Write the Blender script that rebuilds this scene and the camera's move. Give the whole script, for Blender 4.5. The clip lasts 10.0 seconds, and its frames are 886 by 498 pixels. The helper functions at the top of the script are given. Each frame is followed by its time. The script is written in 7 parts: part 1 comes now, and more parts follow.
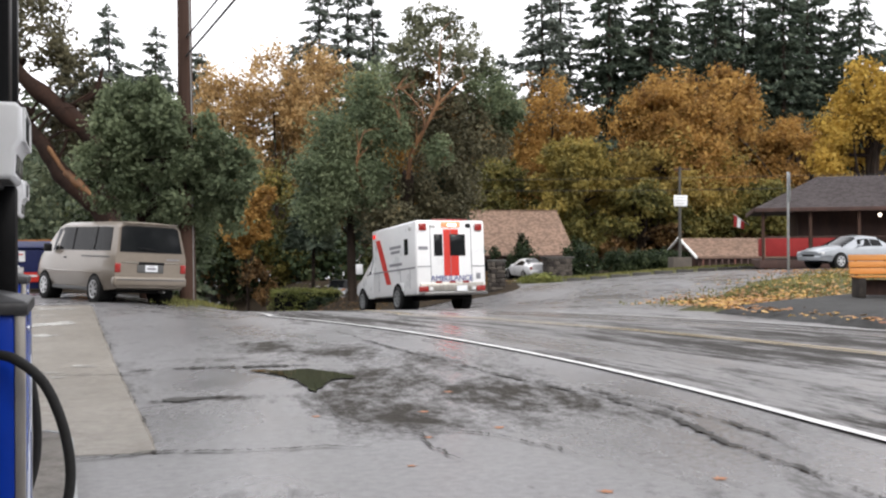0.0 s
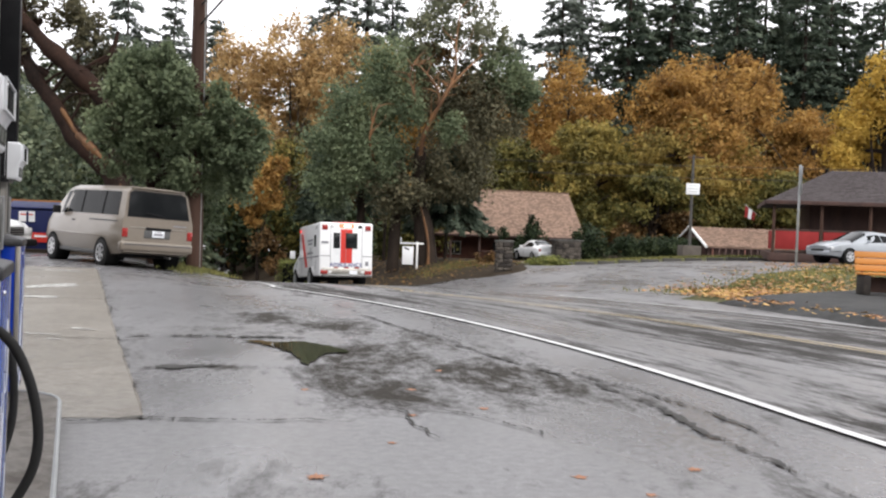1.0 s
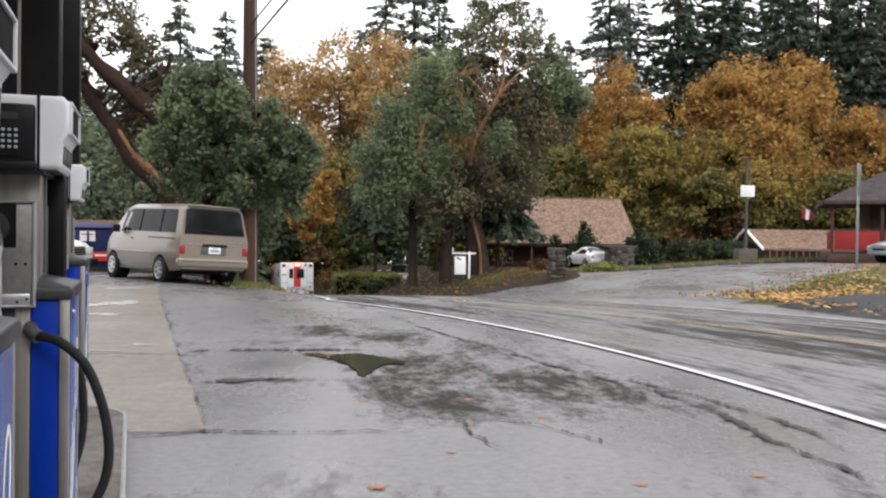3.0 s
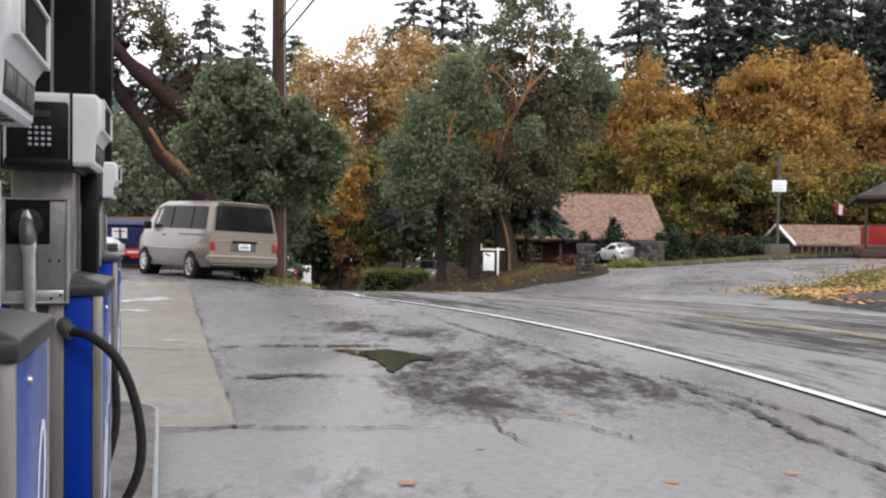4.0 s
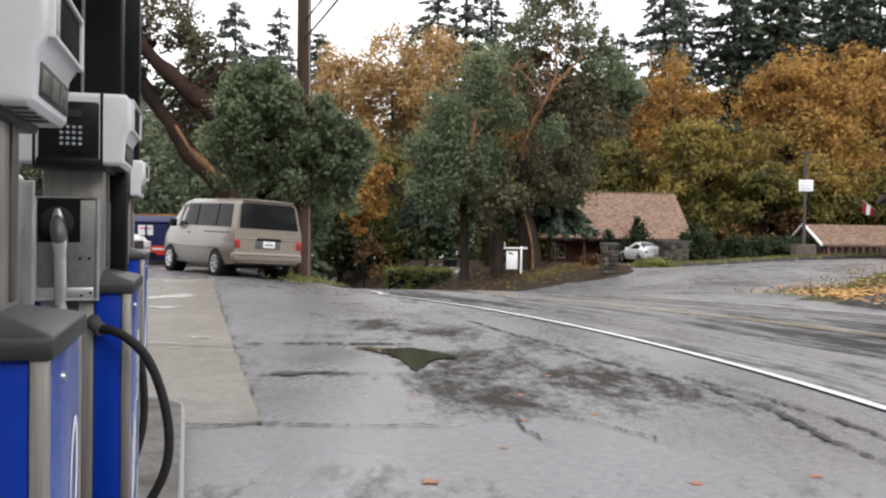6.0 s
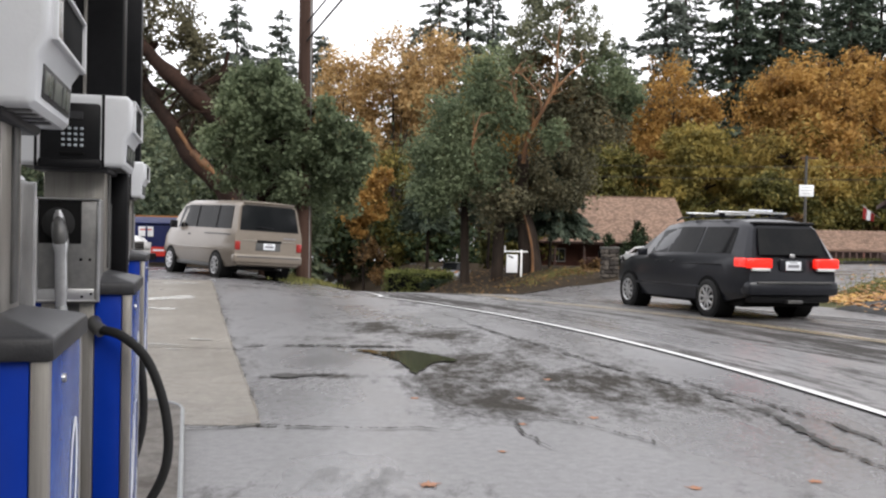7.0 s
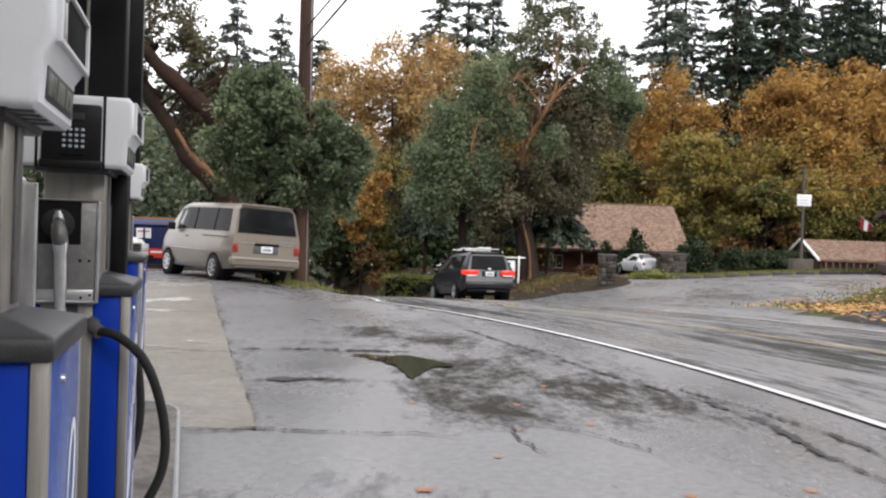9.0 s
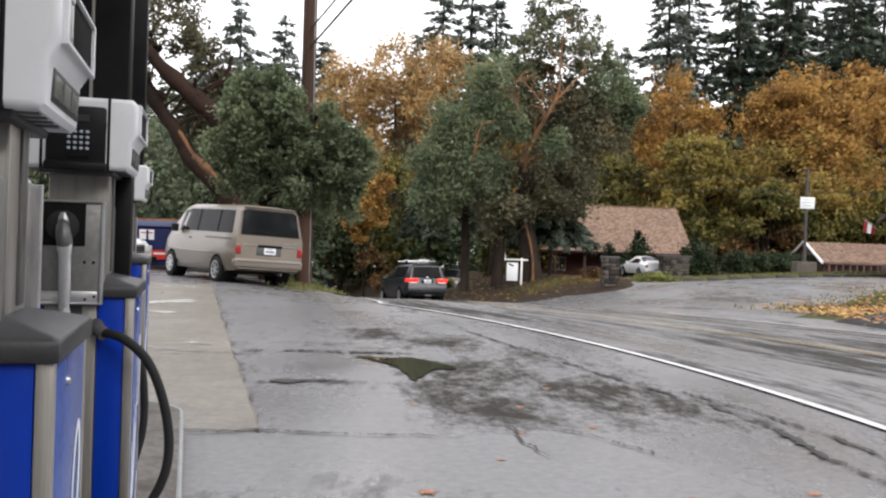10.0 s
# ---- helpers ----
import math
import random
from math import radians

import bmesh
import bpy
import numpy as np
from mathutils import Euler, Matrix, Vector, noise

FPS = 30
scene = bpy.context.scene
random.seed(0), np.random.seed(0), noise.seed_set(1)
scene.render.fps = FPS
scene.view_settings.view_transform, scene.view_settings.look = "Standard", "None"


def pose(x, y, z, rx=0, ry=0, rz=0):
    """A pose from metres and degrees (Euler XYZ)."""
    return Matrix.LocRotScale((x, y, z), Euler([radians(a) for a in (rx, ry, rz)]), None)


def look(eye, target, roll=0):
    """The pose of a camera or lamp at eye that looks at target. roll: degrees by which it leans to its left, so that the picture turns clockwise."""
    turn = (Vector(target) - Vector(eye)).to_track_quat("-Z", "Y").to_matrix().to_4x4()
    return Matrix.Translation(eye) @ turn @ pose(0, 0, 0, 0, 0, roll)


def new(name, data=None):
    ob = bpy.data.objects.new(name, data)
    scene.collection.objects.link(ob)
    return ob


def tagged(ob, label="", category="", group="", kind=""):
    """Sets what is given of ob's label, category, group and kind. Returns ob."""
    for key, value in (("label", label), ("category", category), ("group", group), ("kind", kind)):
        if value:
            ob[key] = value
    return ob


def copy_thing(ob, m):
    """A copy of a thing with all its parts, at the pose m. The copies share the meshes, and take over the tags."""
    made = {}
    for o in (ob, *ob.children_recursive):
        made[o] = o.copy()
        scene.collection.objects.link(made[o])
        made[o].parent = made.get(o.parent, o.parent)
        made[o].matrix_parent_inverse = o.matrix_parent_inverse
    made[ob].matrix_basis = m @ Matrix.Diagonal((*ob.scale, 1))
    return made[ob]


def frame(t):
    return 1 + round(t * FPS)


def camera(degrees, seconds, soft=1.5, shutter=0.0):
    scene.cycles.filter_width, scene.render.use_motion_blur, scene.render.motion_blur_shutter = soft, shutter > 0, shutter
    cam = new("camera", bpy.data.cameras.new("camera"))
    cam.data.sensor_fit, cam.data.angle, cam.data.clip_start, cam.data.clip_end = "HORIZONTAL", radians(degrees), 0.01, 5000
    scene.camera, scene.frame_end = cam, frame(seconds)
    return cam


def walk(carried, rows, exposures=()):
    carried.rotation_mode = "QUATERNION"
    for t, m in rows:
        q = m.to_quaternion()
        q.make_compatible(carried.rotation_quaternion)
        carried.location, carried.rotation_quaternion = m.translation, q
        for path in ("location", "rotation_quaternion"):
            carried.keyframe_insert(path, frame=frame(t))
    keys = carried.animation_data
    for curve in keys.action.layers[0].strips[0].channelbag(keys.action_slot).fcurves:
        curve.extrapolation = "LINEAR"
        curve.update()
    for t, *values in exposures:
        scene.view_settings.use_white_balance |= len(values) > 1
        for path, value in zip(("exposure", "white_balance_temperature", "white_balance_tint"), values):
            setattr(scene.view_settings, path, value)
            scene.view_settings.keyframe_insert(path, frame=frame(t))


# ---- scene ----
# camera and its walk
cam = camera(50.0, 10.0, soft=2.2)
PATH = [
    (0, (-0.103, 0.105, 1.361), (0.139, 2.09, 1.365), -0.3),
    (0.1, (-0.095, 0.107, 1.364), (0.123, 2.095, 1.36), 0.98),
    (0.2, (-0.076, 0.111, 1.371), (0.133, 2.1, 1.356), 1.97),
    (0.3, (-0.053, 0.115, 1.379), (0.145, 2.105, 1.353), 1.97),
    (0.4, (-0.034, 0.119, 1.386), (0.155, 2.11, 1.362), 1.87),
    (0.5, (-0.026, 0.121, 1.389), (0.15, 2.113, 1.38), 2.0),
    (0.6, (-0.02, 0.113, 1.389), (0.141, 2.107, 1.397), 2.2),
    (0.7, (-0.005, 0.094, 1.389), (0.162, 2.087, 1.401), 2.23),
    (0.8, (0.014, 0.072, 1.39), (0.205, 2.063, 1.389), 2.26),
    (0.9, (0.029, 0.053, 1.39), (0.261, 2.039, 1.366), 2.59),
    (1, (0.035, 0.045, 1.39), (0.254, 2.033, 1.346), 2.2),
    (1.2, (0.039, 0.033, 1.394), (0.247, 2.022, 1.345), 1.48),
    (1.3, (0.042, 0.024, 1.398), (0.248, 2.013, 1.358), 0.98),
    (1.5, (0.046, 0.012, 1.402), (0.258, 2.001, 1.375), 0.4),
    (1.7, (0.04, 0.016, 1.398), (0.236, 2.006, 1.379), 0.17),
    (2, (0.028, 0.023, 1.391), (0.187, 2.016, 1.377), 0.1),
    (2.2, (0.028, 0.023, 1.391), (0.187, 2.016, 1.375), 0.42),
    (3.3, (0.018, 0.018, 1.392), (0.104, 2.016, 1.364), 0.74),
    (3.5, (0.018, 0.018, 1.392), (0.09, 2.016, 1.363), 0.7),
    (4, (0.016, 0.029, 1.391), (0.066, 2.028, 1.356), 0.6),
    (4.5, (0.016, 0.026, 1.395), (0.063, 2.025, 1.366), 0.7),
    (5, (0.015, 0.016, 1.395), (0.018, 2.016, 1.362), 0.6),
    (5.5, (0.009, 0.015, 1.396), (0.015, 2.015, 1.359), 0.8),
    (5.7, (0.009, 0.015, 1.396), (0.012, 2.014, 1.356), 0.8),
    (6.8, (0.009, 0.008, 1.398), (0.01, 2.008, 1.364), 1.09),
    (7, (0.009, 0.008, 1.398), (0.01, 2.008, 1.365), 1.2),
    (7.5, (0.006, 0.011, 1.398), (0.012, 2.01, 1.368), 1.5),
    (8, (0.006, 0.007, 1.399), (0.006, 2.006, 1.371), 1.8),
    (8.5, (0.004, 0.007, 1.399), (0.008, 2.007, 1.375), 1.9),
    (9, (0.003, 0.003, 1.399), (0.009, 2.003, 1.377), 1.9),
    (9.5, (0.0, 0.002, 1.4), (0.002, 2.002, 1.382), 1.9),
    (10, (0.0, 0.0, 1.4), (0.0, 2.0, 1.382), 2.0),
]
walk(cam, [(t, look(eye, target, roll)) for t, eye, target, roll in PATH])

# overcast sky: a washed-out sky dome and one very wide, weak sun
SUN_EL, SUN_AZ = radians(38), radians(150)
world = bpy.data.worlds.new("overcast")
scene.world = world
world.use_nodes = True
wn, wl = world.node_tree.nodes, world.node_tree.links
wn.clear()
sky = wn.new("ShaderNodeTexSky")
sky.sky_type, sky.sun_disc = "NISHITA", False
sky.sun_elevation, sky.sun_rotation = SUN_EL, SUN_AZ
sky.dust_density, sky.air_density = 4.0, 1.0
grey = wn.new("ShaderNodeHueSaturation")
grey.inputs["Saturation"].default_value = 0.12
cloud = wn.new("ShaderNodeMixRGB")
cloud.inputs[0].default_value = 0.8
cloud.inputs[2].default_value = (8.85, 8.8, 9.2, 1)
bg = wn.new("ShaderNodeBackground")
bg.inputs["Strength"].default_value = 0.15
wo = wn.new("ShaderNodeOutputWorld")
wl.new(sky.outputs[0], grey.inputs["Color"])
wl.new(grey.outputs[0], cloud.inputs[1])
wl.new(cloud.outputs[0], bg.inputs["Color"])
wl.new(bg.outputs[0], wo.inputs["Surface"])
sun = new("sun", bpy.data.lights.new("sun", "SUN"))
sun.data.energy, sun.data.angle, sun.data.color = 0.8, radians(25), (1.0, 0.95, 0.89)
sun.matrix_world = look((0, 0, 40), (40 * math.sin(SUN_AZ + math.pi), 40 * math.cos(SUN_AZ + math.pi), 40 - 40 * math.tan(SUN_EL)))
scene.view_settings.exposure = 0.75


# ---- materials ----
def mat(name, a, b, scale=3.0, rough=0.6, metal=0.0, bump=0.0, bscale=40.0, rvar=0.12, random_by="", coat=0.0, stretch=(1, 1, 1), spec=0.5):
    """Two colours mixed by coarse and fine noise, roughness broken up, fine relief."""
    m = bpy.data.materials.new(name)
    m.use_nodes = True
    n, l = m.node_tree.nodes, m.node_tree.links
    p = n["Principled BSDF"]
    tc, mp = n.new("ShaderNodeTexCoord"), n.new("ShaderNodeMapping")
    mp.inputs["Scale"].default_value = stretch
    l.new(tc.outputs["Object"], mp.inputs["Vector"])
    n1, n2 = n.new("ShaderNodeTexNoise"), n.new("ShaderNodeTexNoise")
    n1.inputs["Scale"].default_value, n1.inputs["Detail"].default_value = scale, 6
    n2.inputs["Scale"].default_value, n2.inputs["Detail"].default_value = scale * 9, 3
    for k in (n1, n2):
        l.new(mp.outputs[0], k.inputs["Vector"])
    avg = n.new("ShaderNodeMath")
    avg.operation = "MULTIPLY_ADD"
    avg.inputs[1].default_value, avg.inputs[2].default_value = 0.35, 0.0
    l.new(n2.outputs[0], avg.inputs[0])
    add = n.new("ShaderNodeMath")
    add.operation = "MULTIPLY_ADD"
    add.inputs[1].default_value = 0.65
    l.new(n1.outputs[0], add.inputs[0])
    l.new(avg.outputs[0], add.inputs[2])
    ramp = n.new("ShaderNodeValToRGB")
    ramp.color_ramp.elements[0].position, ramp.color_ramp.elements[1].position = 0.33, 0.67
    ramp.color_ramp.elements[0].color, ramp.color_ramp.elements[1].color = (*a, 1), (*b, 1)
    if random_by:
        src = n.new("ShaderNodeNewGeometry").outputs["Random Per Island"] if random_by == "island" else n.new("ShaderNodeObjectInfo").outputs["Random"]
        mixr = n.new("ShaderNodeMath")
        mixr.operation = "MULTIPLY_ADD"
        mixr.inputs[1].default_value = 0.6
        l.new(src, mixr.inputs[0])
        half = n.new("ShaderNodeMath")
        half.operation = "MULTIPLY_ADD"
        half.inputs[1].default_value, half.inputs[2].default_value = 0.8, -0.2
        l.new(add.outputs[0], half.inputs[0])
        l.new(half.outputs[0], mixr.inputs[2])
        l.new(mixr.outputs[0], ramp.inputs[0])
    else:
        l.new(add.outputs[0], ramp.inputs[0])
    l.new(ramp.outputs[0], p.inputs["Base Color"])
    rr = n.new("ShaderNodeMapRange")
    rr.inputs["To Min"].default_value, rr.inputs["To Max"].default_value = max(0.02, rough - rvar), min(1, rough + rvar)
    l.new(n1.outputs[0], rr.inputs["Value"])
    l.new(rr.outputs[0], p.inputs["Roughness"])
    p.inputs["Metallic"].default_value = metal
    p.inputs["Coat Weight"].default_value = coat
    p.inputs["Coat Roughness"].default_value = 0.08
    p.inputs["Specular IOR Level"].default_value = spec
    if bump:
        nb, bp_ = n.new("ShaderNodeTexNoise"), n.new("ShaderNodeBump")
        nb.inputs["Scale"].default_value, nb.inputs["Detail"].default_value = bscale, 4
        l.new(mp.outputs[0], nb.inputs["Vector"])
        bp_.inputs["Strength"].default_value, bp_.inputs["Distance"].default_value = bump, 0.01
        l.new(nb.outputs[0], bp_.inputs["Height"])
        l.new(bp_.outputs[0], p.inputs["Normal"])
    return m


def glow(name, colour, strength):
    m = mat(name, colour, colour, 3, 0.25)
    p = m.node_tree.nodes["Principled BSDF"]
    p.inputs["Emission Color"].default_value = (*colour, 1)
    p.inputs["Emission Strength"].default_value = strength
    return m


def leafy(name, a, b, c, rough=0.55, trans=0.35):
    """Leaves: colour by clump noise and by leaf, some light passing through."""
    m = bpy.data.materials.new(name)
    m.use_nodes = True
    n, l = m.node_tree.nodes, m.node_tree.links
    p = n["Principled BSDF"]
    tc, no = n.new("ShaderNodeTexCoord"), n.new("ShaderNodeTexNoise")
    no.inputs["Scale"].default_value, no.inputs["Detail"].default_value = 0.45, 3
    l.new(tc.outputs["Object"], no.inputs["Vector"])
    geo = n.new("ShaderNodeNewGeometry")
    mx = n.new("ShaderNodeMath")
    mx.operation = "MULTIPLY_ADD"
    mx.inputs[1].default_value = 0.45
    l.new(geo.outputs["Random Per Island"], mx.inputs[0])
    sc = n.new("ShaderNodeMath")
    sc.operation = "MULTIPLY_ADD"
    sc.inputs[1].default_value, sc.inputs[2].default_value = 1.5, -0.5
    l.new(no.outputs[0], sc.inputs[0])
    l.new(sc.outputs[0], mx.inputs[2])
    ramp = n.new("ShaderNodeValToRGB")
    e = ramp.color_ramp.elements
    e[0].position, e[1].position = 0.15, 0.85
    e[0].color, e[1].color = (*a, 1), (*c, 1)
    e.new(0.5).color = (*b, 1)
    l.new(mx.outputs[0], ramp.inputs[0])
    l.new(ramp.outputs[0], p.inputs["Base Color"])
    p.inputs["Roughness"].default_value = rough
    p.inputs["Specular IOR Level"].default_value = 0.15
    tr, ms = n.new("ShaderNodeBsdfTranslucent"), n.new("ShaderNodeMixShader")
    ms.inputs[0].default_value = trans
    l.new(ramp.outputs[0], tr.inputs["Color"])
    l.new(p.outputs[0], ms.inputs[1])
    l.new(tr.outputs[0], ms.inputs[2])
    l.new(ms.outputs[0], n["Material Output"].inputs["Surface"])
    return m


def wet_ground(name, a, b, patch=0.35, along=(1, 1, 1), smooth=0.16, coarse=0.5, cut=(0.46, 0.62), grain=260.0, worn=(), uv=False, film=0.5, grit_by=0.5):
    """Wet asphalt: a smooth water film broken by coarse, open patches; worn: (x, y, rx, ry, amount) of the roughest places."""
    m = bpy.data.materials.new(name)
    m.use_nodes = True
    n, l = m.node_tree.nodes, m.node_tree.links
    p = n["Principled BSDF"]
    tc, mp = n.new("ShaderNodeTexCoord"), n.new("ShaderNodeMapping")
    mp.inputs["Scale"].default_value = along
    l.new(tc.outputs["UV" if uv else "Object"], mp.inputs["Vector"])
    big, fine, speck = (n.new("ShaderNodeTexNoise") for _ in range(3))
    big.inputs["Scale"].default_value, big.inputs["Detail"].default_value, big.inputs["Roughness"].default_value = patch, 11, 0.74
    big.inputs["Distortion"].default_value = 0.4
    l.new(mp.outputs[0], big.inputs["Vector"])
    fine.inputs["Scale"].default_value, fine.inputs["Detail"].default_value = grain, 3
    speck.inputs["Scale"].default_value, speck.inputs["Detail"].default_value = 14, 6
    for k in (fine, speck):
        l.new(tc.outputs["Object"], k.inputs["Vector"])
    # grit: the patches break up into streaks and islands
    grit = n.new("ShaderNodeTexNoise")
    grit.inputs["Scale"].default_value, grit.inputs["Detail"].default_value, grit.inputs["Roughness"].default_value = 5.5, 9, 0.8
    l.new(mp.outputs[0], grit.inputs["Vector"])
    gm, ga = n.new("ShaderNodeMath"), n.new("ShaderNodeMath")
    gm.operation = "MULTIPLY_ADD"
    gm.inputs[1].default_value, gm.inputs[2].default_value = grit_by, -grit_by / 2
    l.new(grit.outputs[0], gm.inputs[0])
    l.new(gm.outputs[0], ga.inputs[0])
    l.new(big.outputs[0], ga.inputs[1])
    level = ga.outputs[0]
    for x, y, rx, ry, amount in worn:
        at = n.new("ShaderNodeMapping")
        at.inputs["Location"].default_value = (-x / rx, -y / ry, 0)
        at.inputs["Scale"].default_value = (1 / rx, 1 / ry, 0)
        l.new(tc.outputs["Object"], at.inputs["Vector"])
        ln = n.new("ShaderNodeVectorMath")
        ln.operation = "LENGTH"
        l.new(at.outputs[0], ln.inputs[0])
        fall = n.new("ShaderNodeMapRange")
        fall.interpolation_type = "SMOOTHSTEP"
        fall.inputs["From Min"].default_value, fall.inputs["From Max"].default_value = 0.2, 1.0
        fall.inputs["To Min"].default_value, fall.inputs["To Max"].default_value = amount, 0.0
        l.new(ln.outputs["Value"], fall.inputs["Value"])
        sm = n.new("ShaderNodeMath")
        l.new(level, sm.inputs[0])
        l.new(fall.outputs[0], sm.inputs[1])
        level = sm.outputs[0]
    wet = n.new("ShaderNodeMapRange")
    wet.inputs["From Min"].default_value, wet.inputs["From Max"].default_value = cut
    l.new(level, wet.inputs["Value"])
    dark, light = n.new("ShaderNodeMixRGB"), n.new("ShaderNodeMixRGB")
    dark.inputs[1].default_value, dark.inputs[2].default_value = (*b, 1), (*a, 1)
    l.new(wet.outputs[0], dark.inputs[0])
    light.blend_type = "OVERLAY"
    light.inputs[0].default_value = 0.6
    l.new(dark.outputs[0], light.inputs[1])
    l.new(speck.outputs[0], light.inputs[2])
    stones = n.new("ShaderNodeMixRGB")
    stones.blend_type = "OVERLAY"
    stones.inputs[0].default_value = 0.75
    l.new(light.outputs[0], stones.inputs[1])
    aggregate = n.new("ShaderNodeTexNoise")
    aggregate.inputs["Scale"].default_value, aggregate.inputs["Detail"].default_value, aggregate.inputs["Roughness"].default_value = 55, 5, 0.75
    l.new(tc.outputs["Object"], aggregate.inputs["Vector"])
    l.new(aggregate.outputs[0], stones.inputs[2])
    l.new(stones.outputs[0], p.inputs["Base Color"])
    sheen, film_r = n.new("ShaderNodeTexNoise"), n.new("ShaderNodeMapRange")
    sheen.inputs["Scale"].default_value, sheen.inputs["Detail"].default_value = 0.45, 5
    l.new(mp.outputs[0], sheen.inputs["Vector"])
    film_r.inputs["From Min"].default_value, film_r.inputs["From Max"].default_value = 0.35, 0.65
    film_r.inputs["To Min"].default_value, film_r.inputs["To Max"].default_value = smooth * 0.6, smooth * 1.35
    l.new(sheen.outputs[0], film_r.inputs["Value"])
    for sock, lo, hi in (("Roughness", smooth, coarse), ("Specular IOR Level", film, film * 0.14)):
        ro = n.new("ShaderNodeMapRange")
        ro.inputs["To Min"].default_value, ro.inputs["To Max"].default_value = lo, hi
        l.new(wet.outputs[0], ro.inputs["Value"])
        if sock == "Roughness":
            l.new(film_r.outputs[0], ro.inputs["To Min"])
        l.new(ro.outputs[0], p.inputs[sock])
    bu = n.new("ShaderNodeBump")
    bu.inputs["Distance"].default_value = 0.005
    st = n.new("ShaderNodeMapRange")
    st.inputs["To Min"].default_value, st.inputs["To Max"].default_value = 0.14, 1.0
    l.new(wet.outputs[0], st.inputs["Value"])
    l.new(st.outputs[0], bu.inputs["Strength"])
    l.new(fine.outputs[0], bu.inputs["Height"])
    l.new(bu.outputs[0], p.inputs["Normal"])
    return m


M = {}
M["asphalt"] = wet_ground("wet_asphalt", (0.036, 0.032, 0.027), (0.152, 0.149, 0.153), 0.8, (1, 0.45, 1), 0.31, 0.74, (0.5, 0.69), 160,
                          ((0.75, 8.9, 1.5, 3.2, 0.15), (0.1, 10.0, 0.7, 1.4, 0.05), (-0.7, 13.6, 1.9, 2.2, 0.13), (0.8, 11.8, 1.4, 2.4, 0.1), (-1.2, 9.15, 0.6, 0.25, 0.13), (2.3, 9.0, 0.8, 3.5, 0.07), (-1.35, 4.3, 0.6, 0.8, 0.2), (-1.4, 6.2, 9.0, 1.2, -0.1), (-1.25, 10.4, 1.1, 1.0, -0.16), (-1.6, 12.2, 0.9, 0.8, 0.06), (-0.9, 7.6, 1.1, 1.2, -0.12), (-3.0, 17.5, 3.0, 2.0, -0.1)), False, 0.6, 0.5)
M["road"] = wet_ground("wet_road_asphalt", (0.042, 0.039, 0.036), (0.15, 0.146, 0.148), 0.7, (1.1, 0.17, 1), 0.32, 0.78, (0.455, 0.575), 160, (), True, 0.6)
M["concrete"] = wet_ground("damp_concrete", (0.13, 0.116, 0.098), (0.215, 0.195, 0.168), 0.6, (1, 1, 1), 0.36, 0.5, (0.34, 0.8), 120, (), False, 0.35, 0.15)
M["island"] = wet_ground("dark_wet_concrete", (0.05, 0.042, 0.035), (0.12, 0.106, 0.09), 1.3, (1, 1, 1), 0.3, 0.55, (0.36, 0.72), 120, (), False, 0.4, 0.3)
M["water"] = mat("puddle_water", (0.03, 0.03, 0.02), (0.05, 0.048, 0.034), 2, 0.05, rvar=0.02)
# pale tone stands in for the sky's sheen on wet concrete
M["pale"] = mat("pale_sheen_concrete", (0.3, 0.29, 0.27), (0.5, 0.49, 0.46), 5, 0.25, bump=0.3, bscale=60)
M["crack"] = mat("crack_filler", (0.012, 0.011, 0.01), (0.03, 0.027, 0.022), 6, 0.75, bump=0.6, bscale=60)
M["line_white"] = mat("road_paint_white", (0.5, 0.5, 0.5), (0.68, 0.68, 0.67), 4, 0.4, bump=0.3, bscale=150)
M["line_yellow"] = mat("road_paint_yellow", (0.44, 0.34, 0.17), (0.6, 0.47, 0.25), 4, 0.45, bump=0.3, bscale=150)
M["grass"] = mat("verge_grass", (0.05, 0.055, 0.022), (0.11, 0.105, 0.05), 2.5, 0.95, bump=1.0, bscale=30, spec=0.15)
M["soil"] = mat("damp_soil", (0.02, 0.015, 0.01), (0.052, 0.039, 0.026), 1.5, 0.95, bump=1.0, bscale=18, spec=0.08)
M["gravel"] = mat("verge_gravel", (0.03, 0.03, 0.03), (0.07, 0.07, 0.068), 3, 0.85, bump=1.0, bscale=50, spec=0.15)
M["bark_dark"] = mat("dark_bark", (0.014, 0.01, 0.008), (0.045, 0.032, 0.024), 3, 0.9, bump=1.0, bscale=14, stretch=(1, 1, 0.25), spec=0.2)
M["bark_orange"] = mat("peeling_orange_bark", (0.055, 0.03, 0.018), (0.25, 0.125, 0.055), 2.6, 0.6, bump=0.5, bscale=10, stretch=(1, 1, 0.4), spec=0.25)
M["bark_red"] = mat("peeling_red_bark", (0.01, 0.0075, 0.0065), (0.048, 0.027, 0.02), 1.8, 0.85, bump=1.0, bscale=7, stretch=(1, 1, 0.6), spec=0.12)
M["pole_wood"] = mat("weathered_pole_wood", (0.035, 0.02, 0.015), (0.08, 0.046, 0.034), 2, 0.85, bump=0.8, bscale=30, stretch=(1, 1, 0.06), spec=0.2)
M["leaf_green"] = leafy("arbutus_leaves", (0.08, 0.104, 0.058), (0.168, 0.205, 0.118), (0.265, 0.305, 0.176), 0.55, 0.5)
M["leaf_pale"] = leafy("pale_arbutus_leaves", (0.08, 0.088, 0.054), (0.175, 0.182, 0.115), (0.26, 0.26, 0.165), 0.55, 0.5)
M["leaf_dull"] = leafy("dull_arbutus_leaves", (0.058, 0.056, 0.034), (0.14, 0.13, 0.08), (0.22, 0.195, 0.115), 0.55, 0.42)
